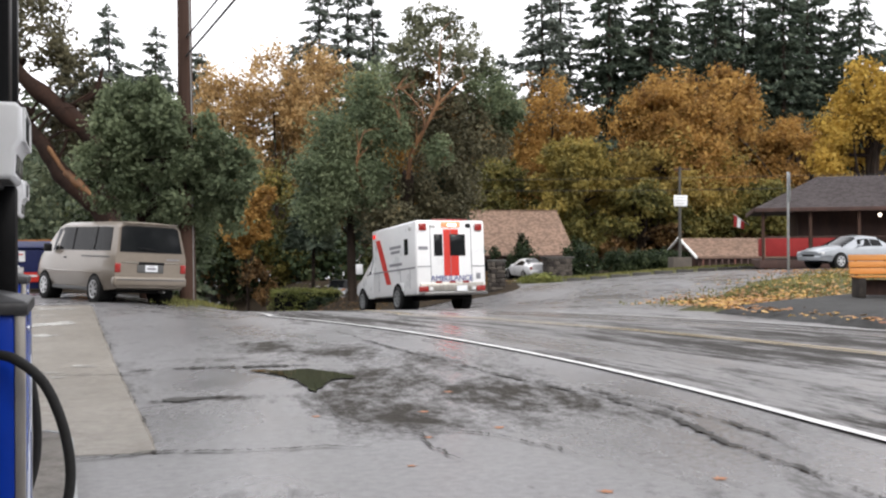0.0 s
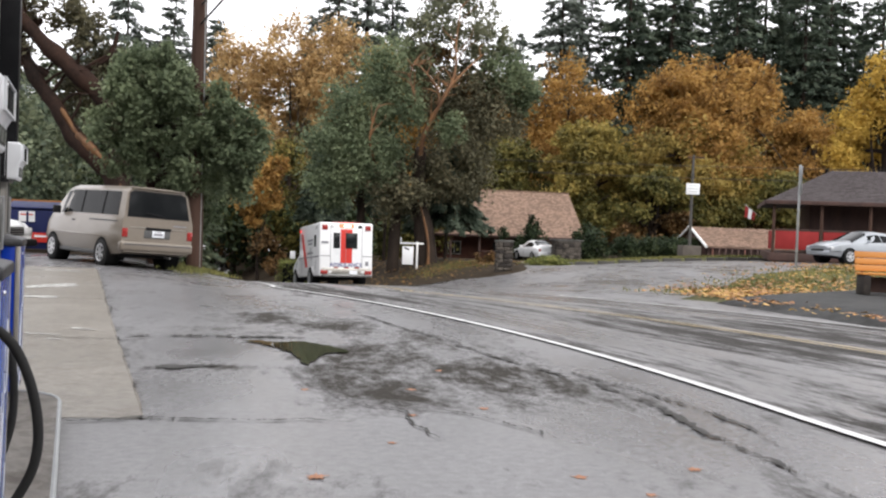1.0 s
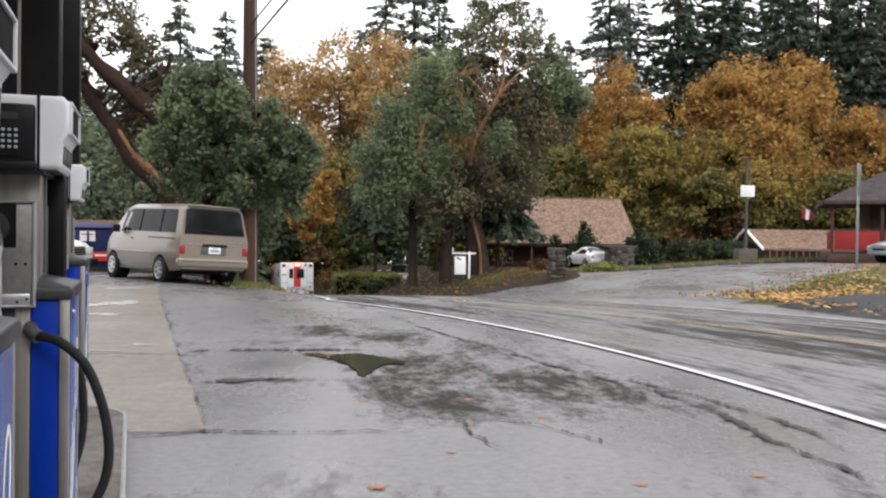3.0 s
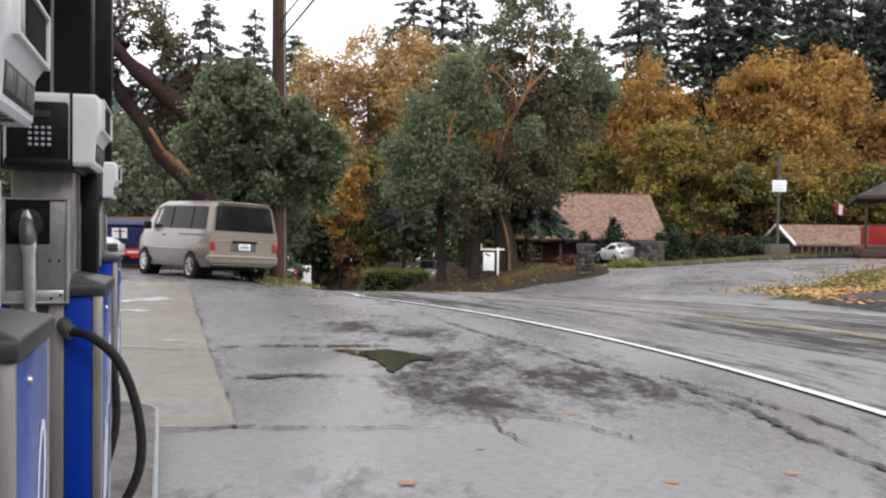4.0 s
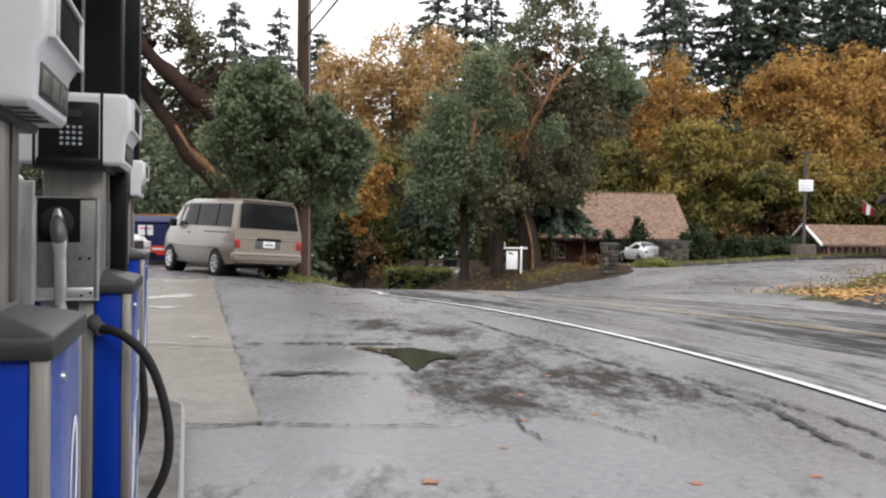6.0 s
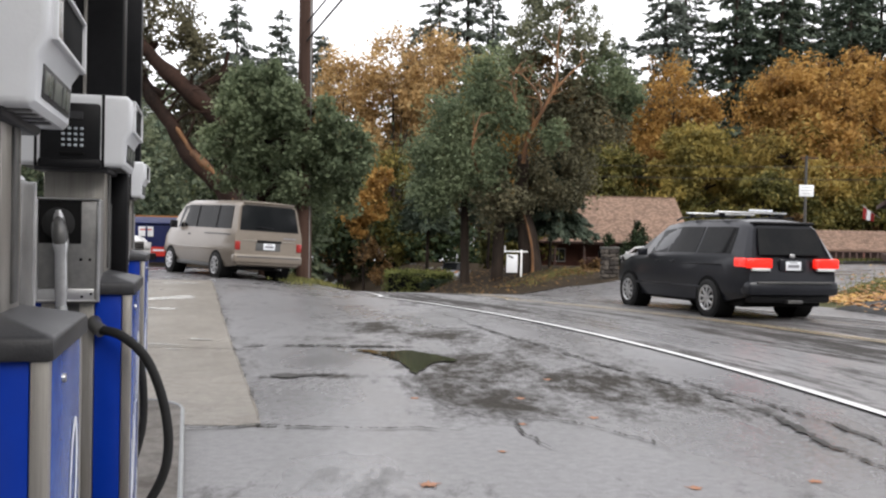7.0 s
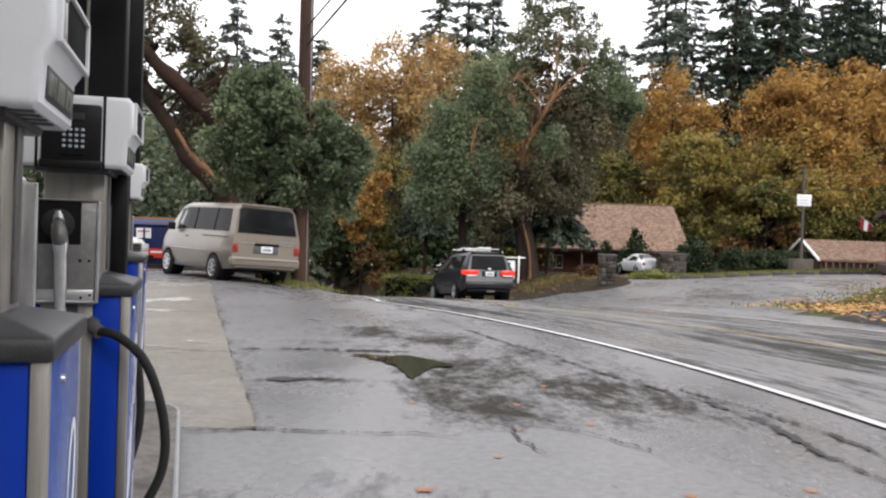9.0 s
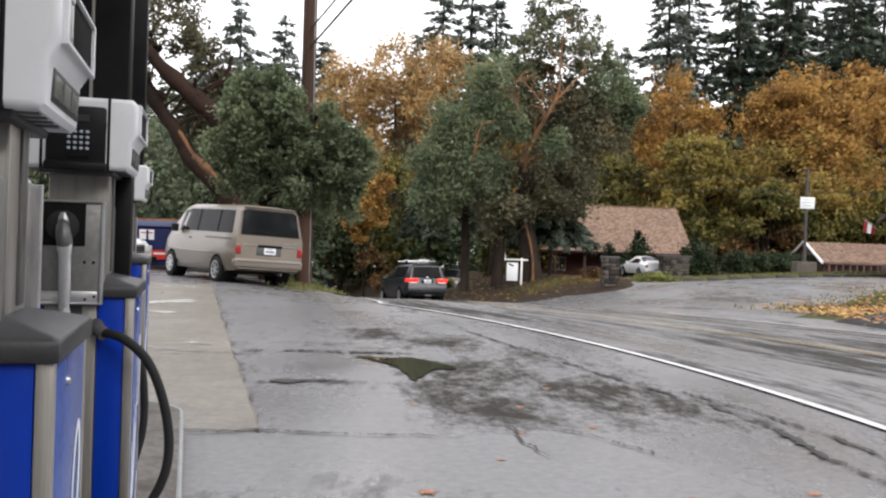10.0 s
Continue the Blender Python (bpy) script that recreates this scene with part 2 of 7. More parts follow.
M["leaf_orange"] = leafy("orange_maple_leaves", (0.16, 0.085, 0.028), (0.38, 0.22, 0.066), (0.54, 0.345, 0.11), 0.55, 0.5)
M["leaf_peach"] = leafy("fading_peach_maple_leaves", (0.22, 0.14, 0.066), (0.47, 0.315, 0.14), (0.63, 0.46, 0.23), 0.55, 0.55)
M["leaf_gold"] = leafy("golden_maple_leaves", (0.14, 0.11, 0.036), (0.34, 0.255, 0.076), (0.48, 0.36, 0.11), 0.55, 0.5)
M["leaf_olive"] = leafy("olive_gold_maple_leaves", (0.09, 0.08, 0.026), (0.25, 0.2, 0.055), (0.4, 0.3, 0.085), 0.55, 0.45)
M["leaf_yellowgreen"] = leafy("yellow_green_maple_leaves", (0.05, 0.054, 0.02), (0.145, 0.135, 0.042), (0.28, 0.225, 0.064), 0.55, 0.42)
M["leaf_brown"] = leafy("brown_autumn_leaves", (0.06, 0.04, 0.02), (0.17, 0.1, 0.042), (0.28, 0.165, 0.065))
M["leaf_yellow"] = leafy("bright_yellow_leaves", (0.25, 0.15, 0.03), (0.45, 0.3, 0.06), (0.6, 0.42, 0.1), 0.55, 0.45)
M["needles"] = leafy("fir_needles", (0.036, 0.052, 0.038), (0.08, 0.104, 0.074), (0.138, 0.164, 0.116), 0.6, 0.3)
M["needles_light"] = leafy("young_fir_needles", (0.055, 0.078, 0.054), (0.12, 0.145, 0.09), (0.18, 0.2, 0.12), 0.6, 0.25)
M["needles_grey"] = leafy("grey_green_needles", (0.07, 0.085, 0.072), (0.135, 0.157, 0.132), (0.2, 0.222, 0.185), 0.6, 0.35)
# leaf colour of evergreen shrubs, also standing in for shade under the trees
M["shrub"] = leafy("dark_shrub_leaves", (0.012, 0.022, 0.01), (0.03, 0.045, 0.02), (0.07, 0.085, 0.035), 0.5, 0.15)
M["hedge_top"] = leafy("clipped_hedge_leaves", (0.1, 0.12, 0.035), (0.23, 0.245, 0.075), (0.36, 0.35, 0.12), 0.6, 0.35)
M["blades"] = leafy("verge_grass_blades", (0.08, 0.09, 0.03), (0.17, 0.17, 0.06), (0.28, 0.25, 0.09), 0.7, 0.3)
M["rubber"] = mat("tyre_rubber", (0.01, 0.01, 0.01), (0.02, 0.02, 0.02), 8, 0.75, bump=0.2, spec=0.3)
M["alloy"] = mat("alloy_wheel", (0.45, 0.45, 0.46), (0.6, 0.6, 0.6), 8, 0.35, 0.9)
M["black"] = mat("black_plastic", (0.005, 0.005, 0.006), (0.01, 0.01, 0.011), 6, 0.45, spec=0.16)
M["under"] = mat("dark_underbody", (0.006, 0.006, 0.006), (0.012, 0.012, 0.012), 6, 0.9, spec=0.08)
M["glass"] = mat("tinted_glass", (0.008, 0.009, 0.01), (0.014, 0.015, 0.016), 2, 0.05, rvar=0.02, spec=0.2)
M["side_glass"] = mat("dark_side_glass", (0.008, 0.009, 0.01), (0.016, 0.016, 0.016), 2, 0.06, rvar=0.02, spec=0.05)
M["champagne"] = mat("champagne_metallic_paint", (0.185, 0.156, 0.125), (0.22, 0.187, 0.152), 1.5, 0.4, 0.3, coat=0.5)
M["charcoal"] = mat("charcoal_metallic_paint", (0.012, 0.013, 0.017), (0.019, 0.02, 0.025), 1.5, 0.35, 0.2, coat=0.25, spec=0.25)
M["white"] = mat("white_paint", (0.72, 0.73, 0.74), (0.8, 0.8, 0.8), 1.5, 0.3, coat=0.5)
M["silver"] = mat("silver_metallic_paint", (0.28, 0.3, 0.32), (0.34, 0.36, 0.38), 1.5, 0.35, 0.5, coat=0.6)
M["red_lens"] = mat("red_lamp_lens", (0.2, 0.014, 0.012), (0.32, 0.022, 0.018), 12, 0.25, coat=0.4)
M["red_on"] = glow("lit_red_lamp", (0.8, 0.02, 0.012), 0.5)
M["flash"] = glow("flashing_red_lamp", (1.0, 0.06, 0.03), 4.0)
M["red_soft"] = glow("half_lit_red_lamp", (0.9, 0.05, 0.04), 0.35)
M["lamp_white"] = glow("lit_white_lamp", (1.0, 0.86, 0.7), 2.0)
M["clear_lens"] = mat("clear_lamp_lens", (0.5, 0.5, 0.5), (0.75, 0.75, 0.75), 12, 0.15, coat=0.5)
M["red"] = mat("signal_red_film", (0.48, 0.03, 0.022), (0.56, 0.042, 0.03), 2, 0.45, spec=0.3)
M["red_board"] = mat("red_board_paint", (0.22, 0.02, 0.02), (0.29, 0.032, 0.03), 2, 0.75, spec=0.2)
M["plate"] = mat("licence_plate", (0.7, 0.72, 0.76), (0.78, 0.8, 0.83), 9, 0.4)
M["bar_blue"] = mat("dark_blue_print", (0.03, 0.05, 0.2), (0.05, 0.07, 0.25), 9, 0.5)
M["bar_grey"] = mat("grey_print", (0.18, 0.18, 0.2), (0.25, 0.25, 0.27), 9, 0.5)
M["blue"] = mat("glossy_blue_panel", (0.001, 0.03, 0.32), (0.002, 0.038, 0.38), 2, 0.3, rvar=0.06, spec=0.25)
M["steel"] = mat("brushed_steel", (0.3, 0.285, 0.26), (0.46, 0.435, 0.4), 2, 0.36, 0.75, bump=0.15, bscale=80, stretch=(14, 14, 0.4))
M["steel_dark"] = mat("worn_grey_casting", (0.075, 0.075, 0.075), (0.14, 0.137, 0.132), 3, 0.45, 0.5, bump=0.08, bscale=60)
M["boot"] = mat("bare_boot_metal", (0.15, 0.15, 0.15), (0.27, 0.265, 0.255), 4, 0.42, 0.6, bump=0.15, bscale=50)
M["dark_cap"] = mat("dark_grey_moulding", (0.018, 0.018, 0.02), (0.036, 0.036, 0.039), 3, 0.45, bump=0.12, bscale=160, spec=0.35)
M["white_shell"] = mat("off_white_moulding", (0.64, 0.65, 0.67), (0.72, 0.73, 0.75), 1.5, 0.35, bump=0.05, bscale=120)
M["key"] = mat("grey_keys", (0.34, 0.38, 0.42), (0.5, 0.54, 0.58), 30, 0.5)
M["key_dim"] = mat("grey_liquid_crystal", (0.11, 0.12, 0.11), (0.17, 0.18, 0.165), 12, 0.3)
M["pump_art"] = mat("blue_film", (0.012, 0.045, 0.25), (0.04, 0.105, 0.37), 4, 0.25, rvar=0.06)
M["white_film"] = mat("white_film", (0.7, 0.73, 0.78), (0.8, 0.82, 0.85), 3, 0.3)
M["shingle"] = mat("brown_roof_shingles", (0.17, 0.115, 0.085), (0.29, 0.195, 0.145), 2, 0.85, bump=0.6, bscale=30, random_by="island", spec=0.2)
M["shingle_dark"] = mat("grey_roof_shingles", (0.06, 0.05, 0.05), (0.085, 0.073, 0.073), 2, 0.85, bump=0.6, bscale=30, random_by="island", spec=0.2)
M["brick"] = mat("dark_red_brick_wall", (0.09, 0.035, 0.025), (0.17, 0.07, 0.05), 3, 0.85, bump=0.7, bscale=25)
M["stone"] = mat("grey_field_stone", (0.035, 0.03, 0.027), (0.11, 0.095, 0.08), 2.5, 0.85, bump=0.8, bscale=14, random_by="object", spec=0.2)
M["mortar"] = mat("pillar_mortar", (0.05, 0.047, 0.042), (0.085, 0.08, 0.072), 4, 0.9, bump=0.5)
M["trim_white"] = mat("white_trim_paint", (0.66, 0.66, 0.64), (0.78, 0.78, 0.76), 3, 0.55)
M["wood_dark"] = mat("dark_stained_wood", (0.035, 0.016, 0.012), (0.08, 0.04, 0.03), 2, 0.7, bump=0.4, stretch=(1, 1, 0.2))
M["wood_orange"] = mat("orange_stained_wood", (0.42, 0.16, 0.025), (0.6, 0.25, 0.05), 2, 0.5, bump=0.3, stretch=(0.2, 3, 3))
M["fence_wood"] = mat("orange_fence_wood", (0.26, 0.1, 0.025), (0.38, 0.16, 0.04), 2, 0.75, bump=0.4)
M["beige"] = mat("beige_stucco", (0.42, 0.36, 0.24), (0.5, 0.43, 0.3), 2, 0.85, bump=0.5, bscale=60)
M["dumpster"] = mat("scuffed_blue_steel", (0.008, 0.012, 0.055), (0.018, 0.024, 0.09), 2, 0.6, bump=0.3, bscale=12, spec=0.2)
M["galv"] = mat("galvanised_steel", (0.26, 0.27, 0.27), (0.38, 0.39, 0.39), 5, 0.5, 0.7)
M["paper"] = mat("white_sign_board", (0.7, 0.71, 0.72), (0.78, 0.79, 0.8), 2, 0.5)
M["fallen"] = leafy("fallen_maple_leaves", (0.2, 0.08, 0.035), (0.4, 0.21, 0.065), (0.6, 0.4, 0.11), 0.4, 0.1)
M["fallen_red"] = leafy("fallen_red_maple_leaves", (0.18, 0.07, 0.04), (0.32, 0.14, 0.075), (0.44, 0.22, 0.12), 0.4, 0.1)
M["wire"] = mat("black_cable", (0.015, 0.015, 0.016), (0.03, 0.03, 0.03), 6, 0.6)
M["skirt"] = mat("tyre_grey_cladding", (0.06, 0.06, 0.06), (0.09, 0.09, 0.09), 4, 0.6)


# ---- mesh helpers ----
def thing(name, label, category, m=None, group="", kind=""):
    ob = new(name)
    ob.empty_display_size = 0.2
    if m is not None:
        ob.matrix_world = m
    return tagged(ob, label, category, group, kind)


def part(name, bm, material, parent=None, label="", smooth=35):
    me = bpy.data.meshes.new(name)
    bmesh.ops.recalc_face_normals(bm, faces=bm.faces)
    bm.to_mesh(me)
    bm.free()
    me.materials.append(material)
    if smooth:
        me.shade_smooth()
        me.set_sharp_from_angle(angle=radians(smooth))
    ob = new(name, me)
    if parent is not None:
        ob.parent = parent
    if label:
        ob["label"] = label
    return ob


def raw(name, verts, faces, material, parent=None, label="", smooth=False):
    me = bpy.data.meshes.new(name)
    me.from_pydata(verts, [], faces)
    me.materials.append(material)
    if smooth:
        me.shade_smooth()
    ob = new(name, me)
    if parent is not None:
        ob.parent = parent
    if label:
        ob["label"] = label
    return ob


def box(bm, centre, size, bevel=0.0, turn=None, seg=2):
    m = Matrix.Translation(centre) @ (turn or Matrix()) @ Matrix.Diagonal((*size, 1))
    made = bmesh.ops.create_cube(bm, size=1, matrix=m)
    if bevel:
        edges = list({e for v in made["verts"] for e in v.link_edges})
        bmesh.ops.bevel(bm, geom=edges, offset=bevel, segments=seg, affect="EDGES", profile=0.5)
    return bm


def boxed(centre, size, bevel=0.0, turn=None, seg=2):
    return box(bmesh.new(), centre, size, bevel, turn, seg)


def tube(bm, points, radii, sides=8):
    """A tapered tube along points."""
    pts = [Vector(p) for p in points]
    rings, a = [], None
    for i, p in enumerate(pts):
        d = (pts[min(i + 1, len(pts) - 1)] - pts[max(i - 1, 0)]).normalized()
        if a is None or (a - d * a.dot(d)).length < 0.05:
            a = d.cross(Vector((0, 0, 1)) if abs(d.z) < 0.9 else Vector((1, 0, 0))).normalized()
        else:
            a = (a - d * a.dot(d)).normalized()
        b = d.cross(a)
        r = radii[i] if isinstance(radii, (list, tuple)) else radii
        rings.append([bm.verts.new(p + r * (math.cos(k * 2 * math.pi / sides) * a + math.sin(k * 2 * math.pi / sides) * b)) for k in range(sides)])
    for r0, r1 in zip(rings, rings[1:]):
        for k in range(sides):
            bm.faces.new((r0[k], r0[(k + 1) % sides], r1[(k + 1) % sides], r1[k]))
    bm.faces.new(rings[0][::-1])
    bm.faces.new(rings[-1])
    return bm


def smooth_path(points, steps=6):
    """A Catmull-Rom line through points."""
    p = [Vector(v) for v in points]
    out = []
    for i in range(len(p) - 1):
        a, b, c, d = p[max(i - 1, 0)], p[i], p[i + 1], p[min(i + 2, len(p) - 1)]
        for k in range(steps):
            t = k / steps
            out.append(0.5 * ((2 * b) + (c - a) * t + (2 * a - 5 * b + 4 * c - d) * t * t + (3 * b - a - 3 * c + d) * t ** 3))
    return out + [p[-1]]


def lathe(bm, profile, m=None, sides=24):
    """Turns (radius, height) pairs round the x axis."""
    m = m or Matrix()
    rings = [[bm.verts.new(m @ Vector((h, r * math.cos(k * 2 * math.pi / sides), r * math.sin(k * 2 * math.pi / sides)))) for k in range(sides)] for r, h in profile]
    for r0, r1 in zip(rings, rings[1:]):
        for k in range(sides):
            bm.faces.new((r0[k], r0[(k + 1) % sides], r1[(k + 1) % sides], r1[k]))
    bm.faces.new(rings[0])
    bm.faces.new(rings[-1][::-1])
    return bm


def plate(bm, corners, depth):
    """A flat panel of that thickness behind its corners."""
    c = [Vector(p) for p in corners]
    n = (c[1] - c[0]).cross(c[-1] - c[0]).normalized()
    front, back = [bm.verts.new(p) for p in c], [bm.verts.new(p - n * depth) for p in c]
    bm.faces.new(front)
    bm.faces.new(back[::-1])
    for i in range(len(c)):
        j = (i + 1) % len(c)
        bm.faces.new((front[j], front[i], back[i], back[j]))
    return bm


def ss(a, b, x):
    u = min(1.0, max(0.0, (x - a) / (b - a)))
    return u * u * (3 - 2 * u)


def soft(d, w):
    return w * math.log1p(math.exp(min(40, d / w)))


# ---- ground ----
def lane(y):
    """Middle of the far lane."""
    if y < 16:
        return 5.77 + 0.32 * (16 - y) - 0.008 * (16 - y) ** 2 if y > -4 else 8.97
    return 4.28 - 0.22 * (y - 22.6) - 0.0007 * (y - 22.6) * abs(y - 22.6)


def g(x, y):
    """Height of the ground: a level crest, a road that drops away, a bank and a yard beside it."""
    yy = min(y, 140)
    s = x - lane(yy)
    road_z = -0.076 * soft(yy - 23.5, 2.5)
    right_z = 0.42 * ss(9, 18, x) * ss(12, 32, y) * (1 - 0.7 * ss(42, 60, y)) - 0.55 * ss(34, 58, y) * (1 - ss(13, 24, x)) - 0.03 * soft(yy - 62, 5)
    left_z = 0.21 * ss(-6.8, -9.6, s) * ss(11, 21, y) - 0.07 * soft(yy - 38, 4)
    z = road_z + (right_z - road_z) * ss(2.2, 11.5, s)
    z -= 1.6 * math.exp(-((x - 0.8) / 3.2) ** 2 - ((y - 75) / 6.0) ** 2)
    return z + (left_z - z) * ss(-5.7, -7.6, s)


def sheet(name, xs, ys, height, material, kind="structure"):
    verts = [(x, y, height(x, y)) for y in ys for x in xs]
    w = len(xs)
    faces = [(j * w + i, j * w + i + 1, (j + 1) * w + i + 1, (j + 1) * w + i) for j in range(len(ys) - 1) for i in range(w - 1)]
    ob = raw(name, verts, faces, material, smooth=True)
    return tagged(ob, kind=kind)


def steps(*spans):
    out = []
    for a, b, d in spans:
        n = max(1, round((b - a) / d))
        out += [a + (b - a) * k / n for k in range(n)]
    return out + [spans[-1][1]]


ground = sheet("ground", steps((-600, -60, 60), (-60, -14, 2), (-14, 30, 0.4), (30, 80, 2), (80, 600, 60)),
               steps((-300, -20, 40), (-20, 0, 2), (0, 46, 0.4), (46, 100, 1), (100, 160, 6), (160, 1500, 100)), g, M["asphalt"])
tagged(ground, "wet grey asphalt forecourt and hillside with dark damp patches", "ground")


def strip(name, left, right, ys, lift, material, label, category, n=8):
    """A band lying on the ground between two lines x = left(y), right(y)."""
    verts = [(left(y) + (right(y) - left(y)) * k / n, y, g(left(y) + (right(y) - left(y)) * k / n, y) + lift) for y in ys for k in range(n + 1)]
    w = n + 1
    faces = [(j * w + i, j * w + i + 1, (j + 1) * w + i + 1, (j + 1) * w + i) for j in range(len(ys) - 1) for i in range(n)]
    ob = raw(name, verts, faces, material, smooth=True)
    uv = ob.data.uv_layers.new(name="along")
    wide = right(10) - left(10)
    for lp in ob.data.loops:
        j, k = divmod(lp.vertex_index, w)
        uv.data[lp.index].uv = (wide * k / n + 8.1, ys[j])
    return tagged(ob, label, category, kind="structure")


def white_x(y):
    return 3.62 - 0.14 * (y - 7.5) - 0.0165 * (y - 7.5) * abs(y - 7.5) if y < 21.5 else lane(y) - 5.85


def yellow_x(y):
    return white_x(y) + 3.95 - 0.12 * (y - 13.2) if y < 21.5 else lane(y) - 2.9


def far_x(y):
    return yellow_x(y) + 3.5 + 0.02 * (y - 18)


YS = steps((-30, 0, 2), (0, 46, 0.4), (46, 110, 1.0))
strip("road", lambda y: white_x(y) - 0.05, lambda y: far_x(y) + 0.3, YS, 0.007, M["road"], "wet grey two-lane road with dark streaks along the lanes", "road")
strip("trim_edge_line", lambda y: white_x(y) - 0.055, lambda y: white_x(y) + 0.055, YS, 0.02, M["line_white"], "worn white edge line painted on the road", "road marking")
for off in (-0.13, 0.08):
    strip("trim_centre_line", lambda y, o=off: yellow_x(y) + o, lambda y, o=off: yellow_x(y) + o + 0.05, YS, 0.02, M["line_yellow"], "faded yellow centre line painted on the road", "road marking")
strip("trim_far_line", lambda y: far_x(y) - 0.05, lambda y: far_x(y) + 0.05, steps((-30, 0, 2), (0, 21.6, 0.4)), 0.02, M["line_white"], "faint white far edge line on the road", "road marking")


# concrete apron beside the pumps, three poured slabs with joints
def apron_right(y):
    return -1.26 - 0.268 * (y - 6.72)


def apron():
    for n, (a, b) in enumerate(((6.72, 10.93), (10.96, 15.2), (15.23, 21.5))):
        ys = steps((a, b, 0.5))
        n_x = 8
        verts, faces = [], []
        for y in ys:
            r = apron_right(y)
            for k in range(n_x + 1):
                x = r - 3.4 + 3.4 * k / n_x
                verts.append((x, y, g(x, y) + 0.003 + 0.014 * ss(6.7, 7.4, y)))
            verts.append((r + 0.05, y, g(r, y) - 0.01))
        w = n_x + 2
        faces = [(j * w + i, j * w + i + 1, (j + 1) * w + i + 1, (j + 1) * w + i) for j in range(len(ys) - 1) for i in range(w - 1)]
        tagged(raw("pavement", verts, faces, M["concrete"], smooth=False), "damp beige concrete apron slab with oil stains", "pavement", kind="structure")


apron()


def blob(name, cx, cy, rx, ry, turn, lift, material, label, category, seed, rough=0.3, n=48):
    """A flat patch with a ragged outline lying on the ground."""
    rnd = random.Random(seed)
    ph = [rnd.uniform(0, 6.28) for _ in range(6)]
    verts = [(cx, cy, g(cx, cy) + lift)]
    for k in range(n):
        a = 2 * math.pi * k / n
        r = 1 + rough * sum(math.sin((j + 2) * a + ph[j]) / (j + 1.5) for j in range(6))
        u, v = rx * r * math.cos(a), ry * r * math.sin(a)
        x, y = cx + u * math.cos(turn) - v * math.sin(turn), cy + u * math.sin(turn) + v * math.cos(turn)
        verts.append((x, y, g(x, y) + lift))
    faces = [(0, 1 + k, 1 + (k + 1) % n) for k in range(n)]
    return tagged(raw(name, verts, faces, material), label, category, kind="stuff")


def crack(points, width, seed, material="crack"):
    """A ragged open joint in the asphalt: a broken string of flat chips, wide and narrow by turns."""
    rnd = random.Random(seed)
    pts = smooth_path([(x, y, 0) for x, y in points], 110)
    verts, faces = [], []
    s = Vector((seed * 3.7, seed * 1.3, 0))
    for i, p in enumerate(pts):
        d = (pts[min(i + 1, len(pts) - 1)] - pts[max(i - 1, 0)]).normalized()
        n = Vector((-d.y, d.x, 0))
        w = width * (0.52 + 0.75 * noise.noise(p * 2.3 + s) + 0.5 * noise.noise(p * 9 + s) + 0.55 * noise.noise(p * 31 + s) + 0.5 * noise.noise(p * 83 + s))
        q = p + n * (0.09 * noise.noise(p * 2.1 - s) + 0.045 * noise.noise(p * 9 - s) + 0.035 * noise.noise(p * 29 - s))
        w *= 0.62 * min(1.0, 6 * i / len(pts), 6 * (len(pts) - 1 - i) / len(pts))
        live = w > 0.02 * width
        for e in (-0.5, 0.5):
            v = q + n * (e * max(w, 0.0))
            verts.append((v.x, v.y, g(v.x, v.y) + 0.0145))
        if i and live:
            faces.append((2 * i - 2, 2 * i - 1, 2 * i + 1, 2 * i))
    ob = raw("asphalt_crack", verts, faces, M[material])
    return tagged(ob, "ragged dark crack in the wet asphalt", "crack", kind="stuff")


crack([(-0.1, 16.8), (0.2, 15.9), (0.75, 13.6), (1.41, 11.66), (1.83, 10.1), (2.39, 8.6), (2.6, 7.85), (2.67, 6.7), (2.79, 5.6), (2.9, 4.4)], 0.13, 1)
crack([(2.05, 9.8), (2.5, 8.9), (2.85, 7.9), (3.05, 6.9), (3.1, 6.0)], 0.09, 2)
crack([(-2.4, 11.25), (-2.0, 11.4), (-1.6, 11.48), (-1.19, 11.52), (-0.7, 11.5), (-0.3, 11.5)], 0.4, 3)
crack([(-0.1, 8.7), (0.03, 7.75), (0.3, 7.35), (0.54, 7.13), (0.66, 6.6), (0.75, 6.1)], 0.045, 4)
crack([(-1.75, 8.95), (-1.3, 9.1), (-0.95, 9.25)], 0.3, 5)
crack([(-1.9, 6.55), (-1.5, 6.66), (-1.24, 6.74), (-0.9, 6.76), (-0.4, 6.74), (0.2, 6.7)], 0.09, 6)
crack([(apron_right(y) + 0.03, y) for y in (6.7, 8.2, 10.0, 12.5, 15.5, 18.5, 21.4)], 0.03, 7)
crack([(-2.9, 10.7), (-2.5, 10.85), (-2.2, 10.95)], 0.1, 8)
crack([(0.3, 7.5), (0.9, 7.2), (1.4, 6.6), (1.5, 6.2)], 0.04, 9)
crack([(-0.4, 14.4), (0.3, 13.9), (1.0, 14.2)], 0.06, 10)


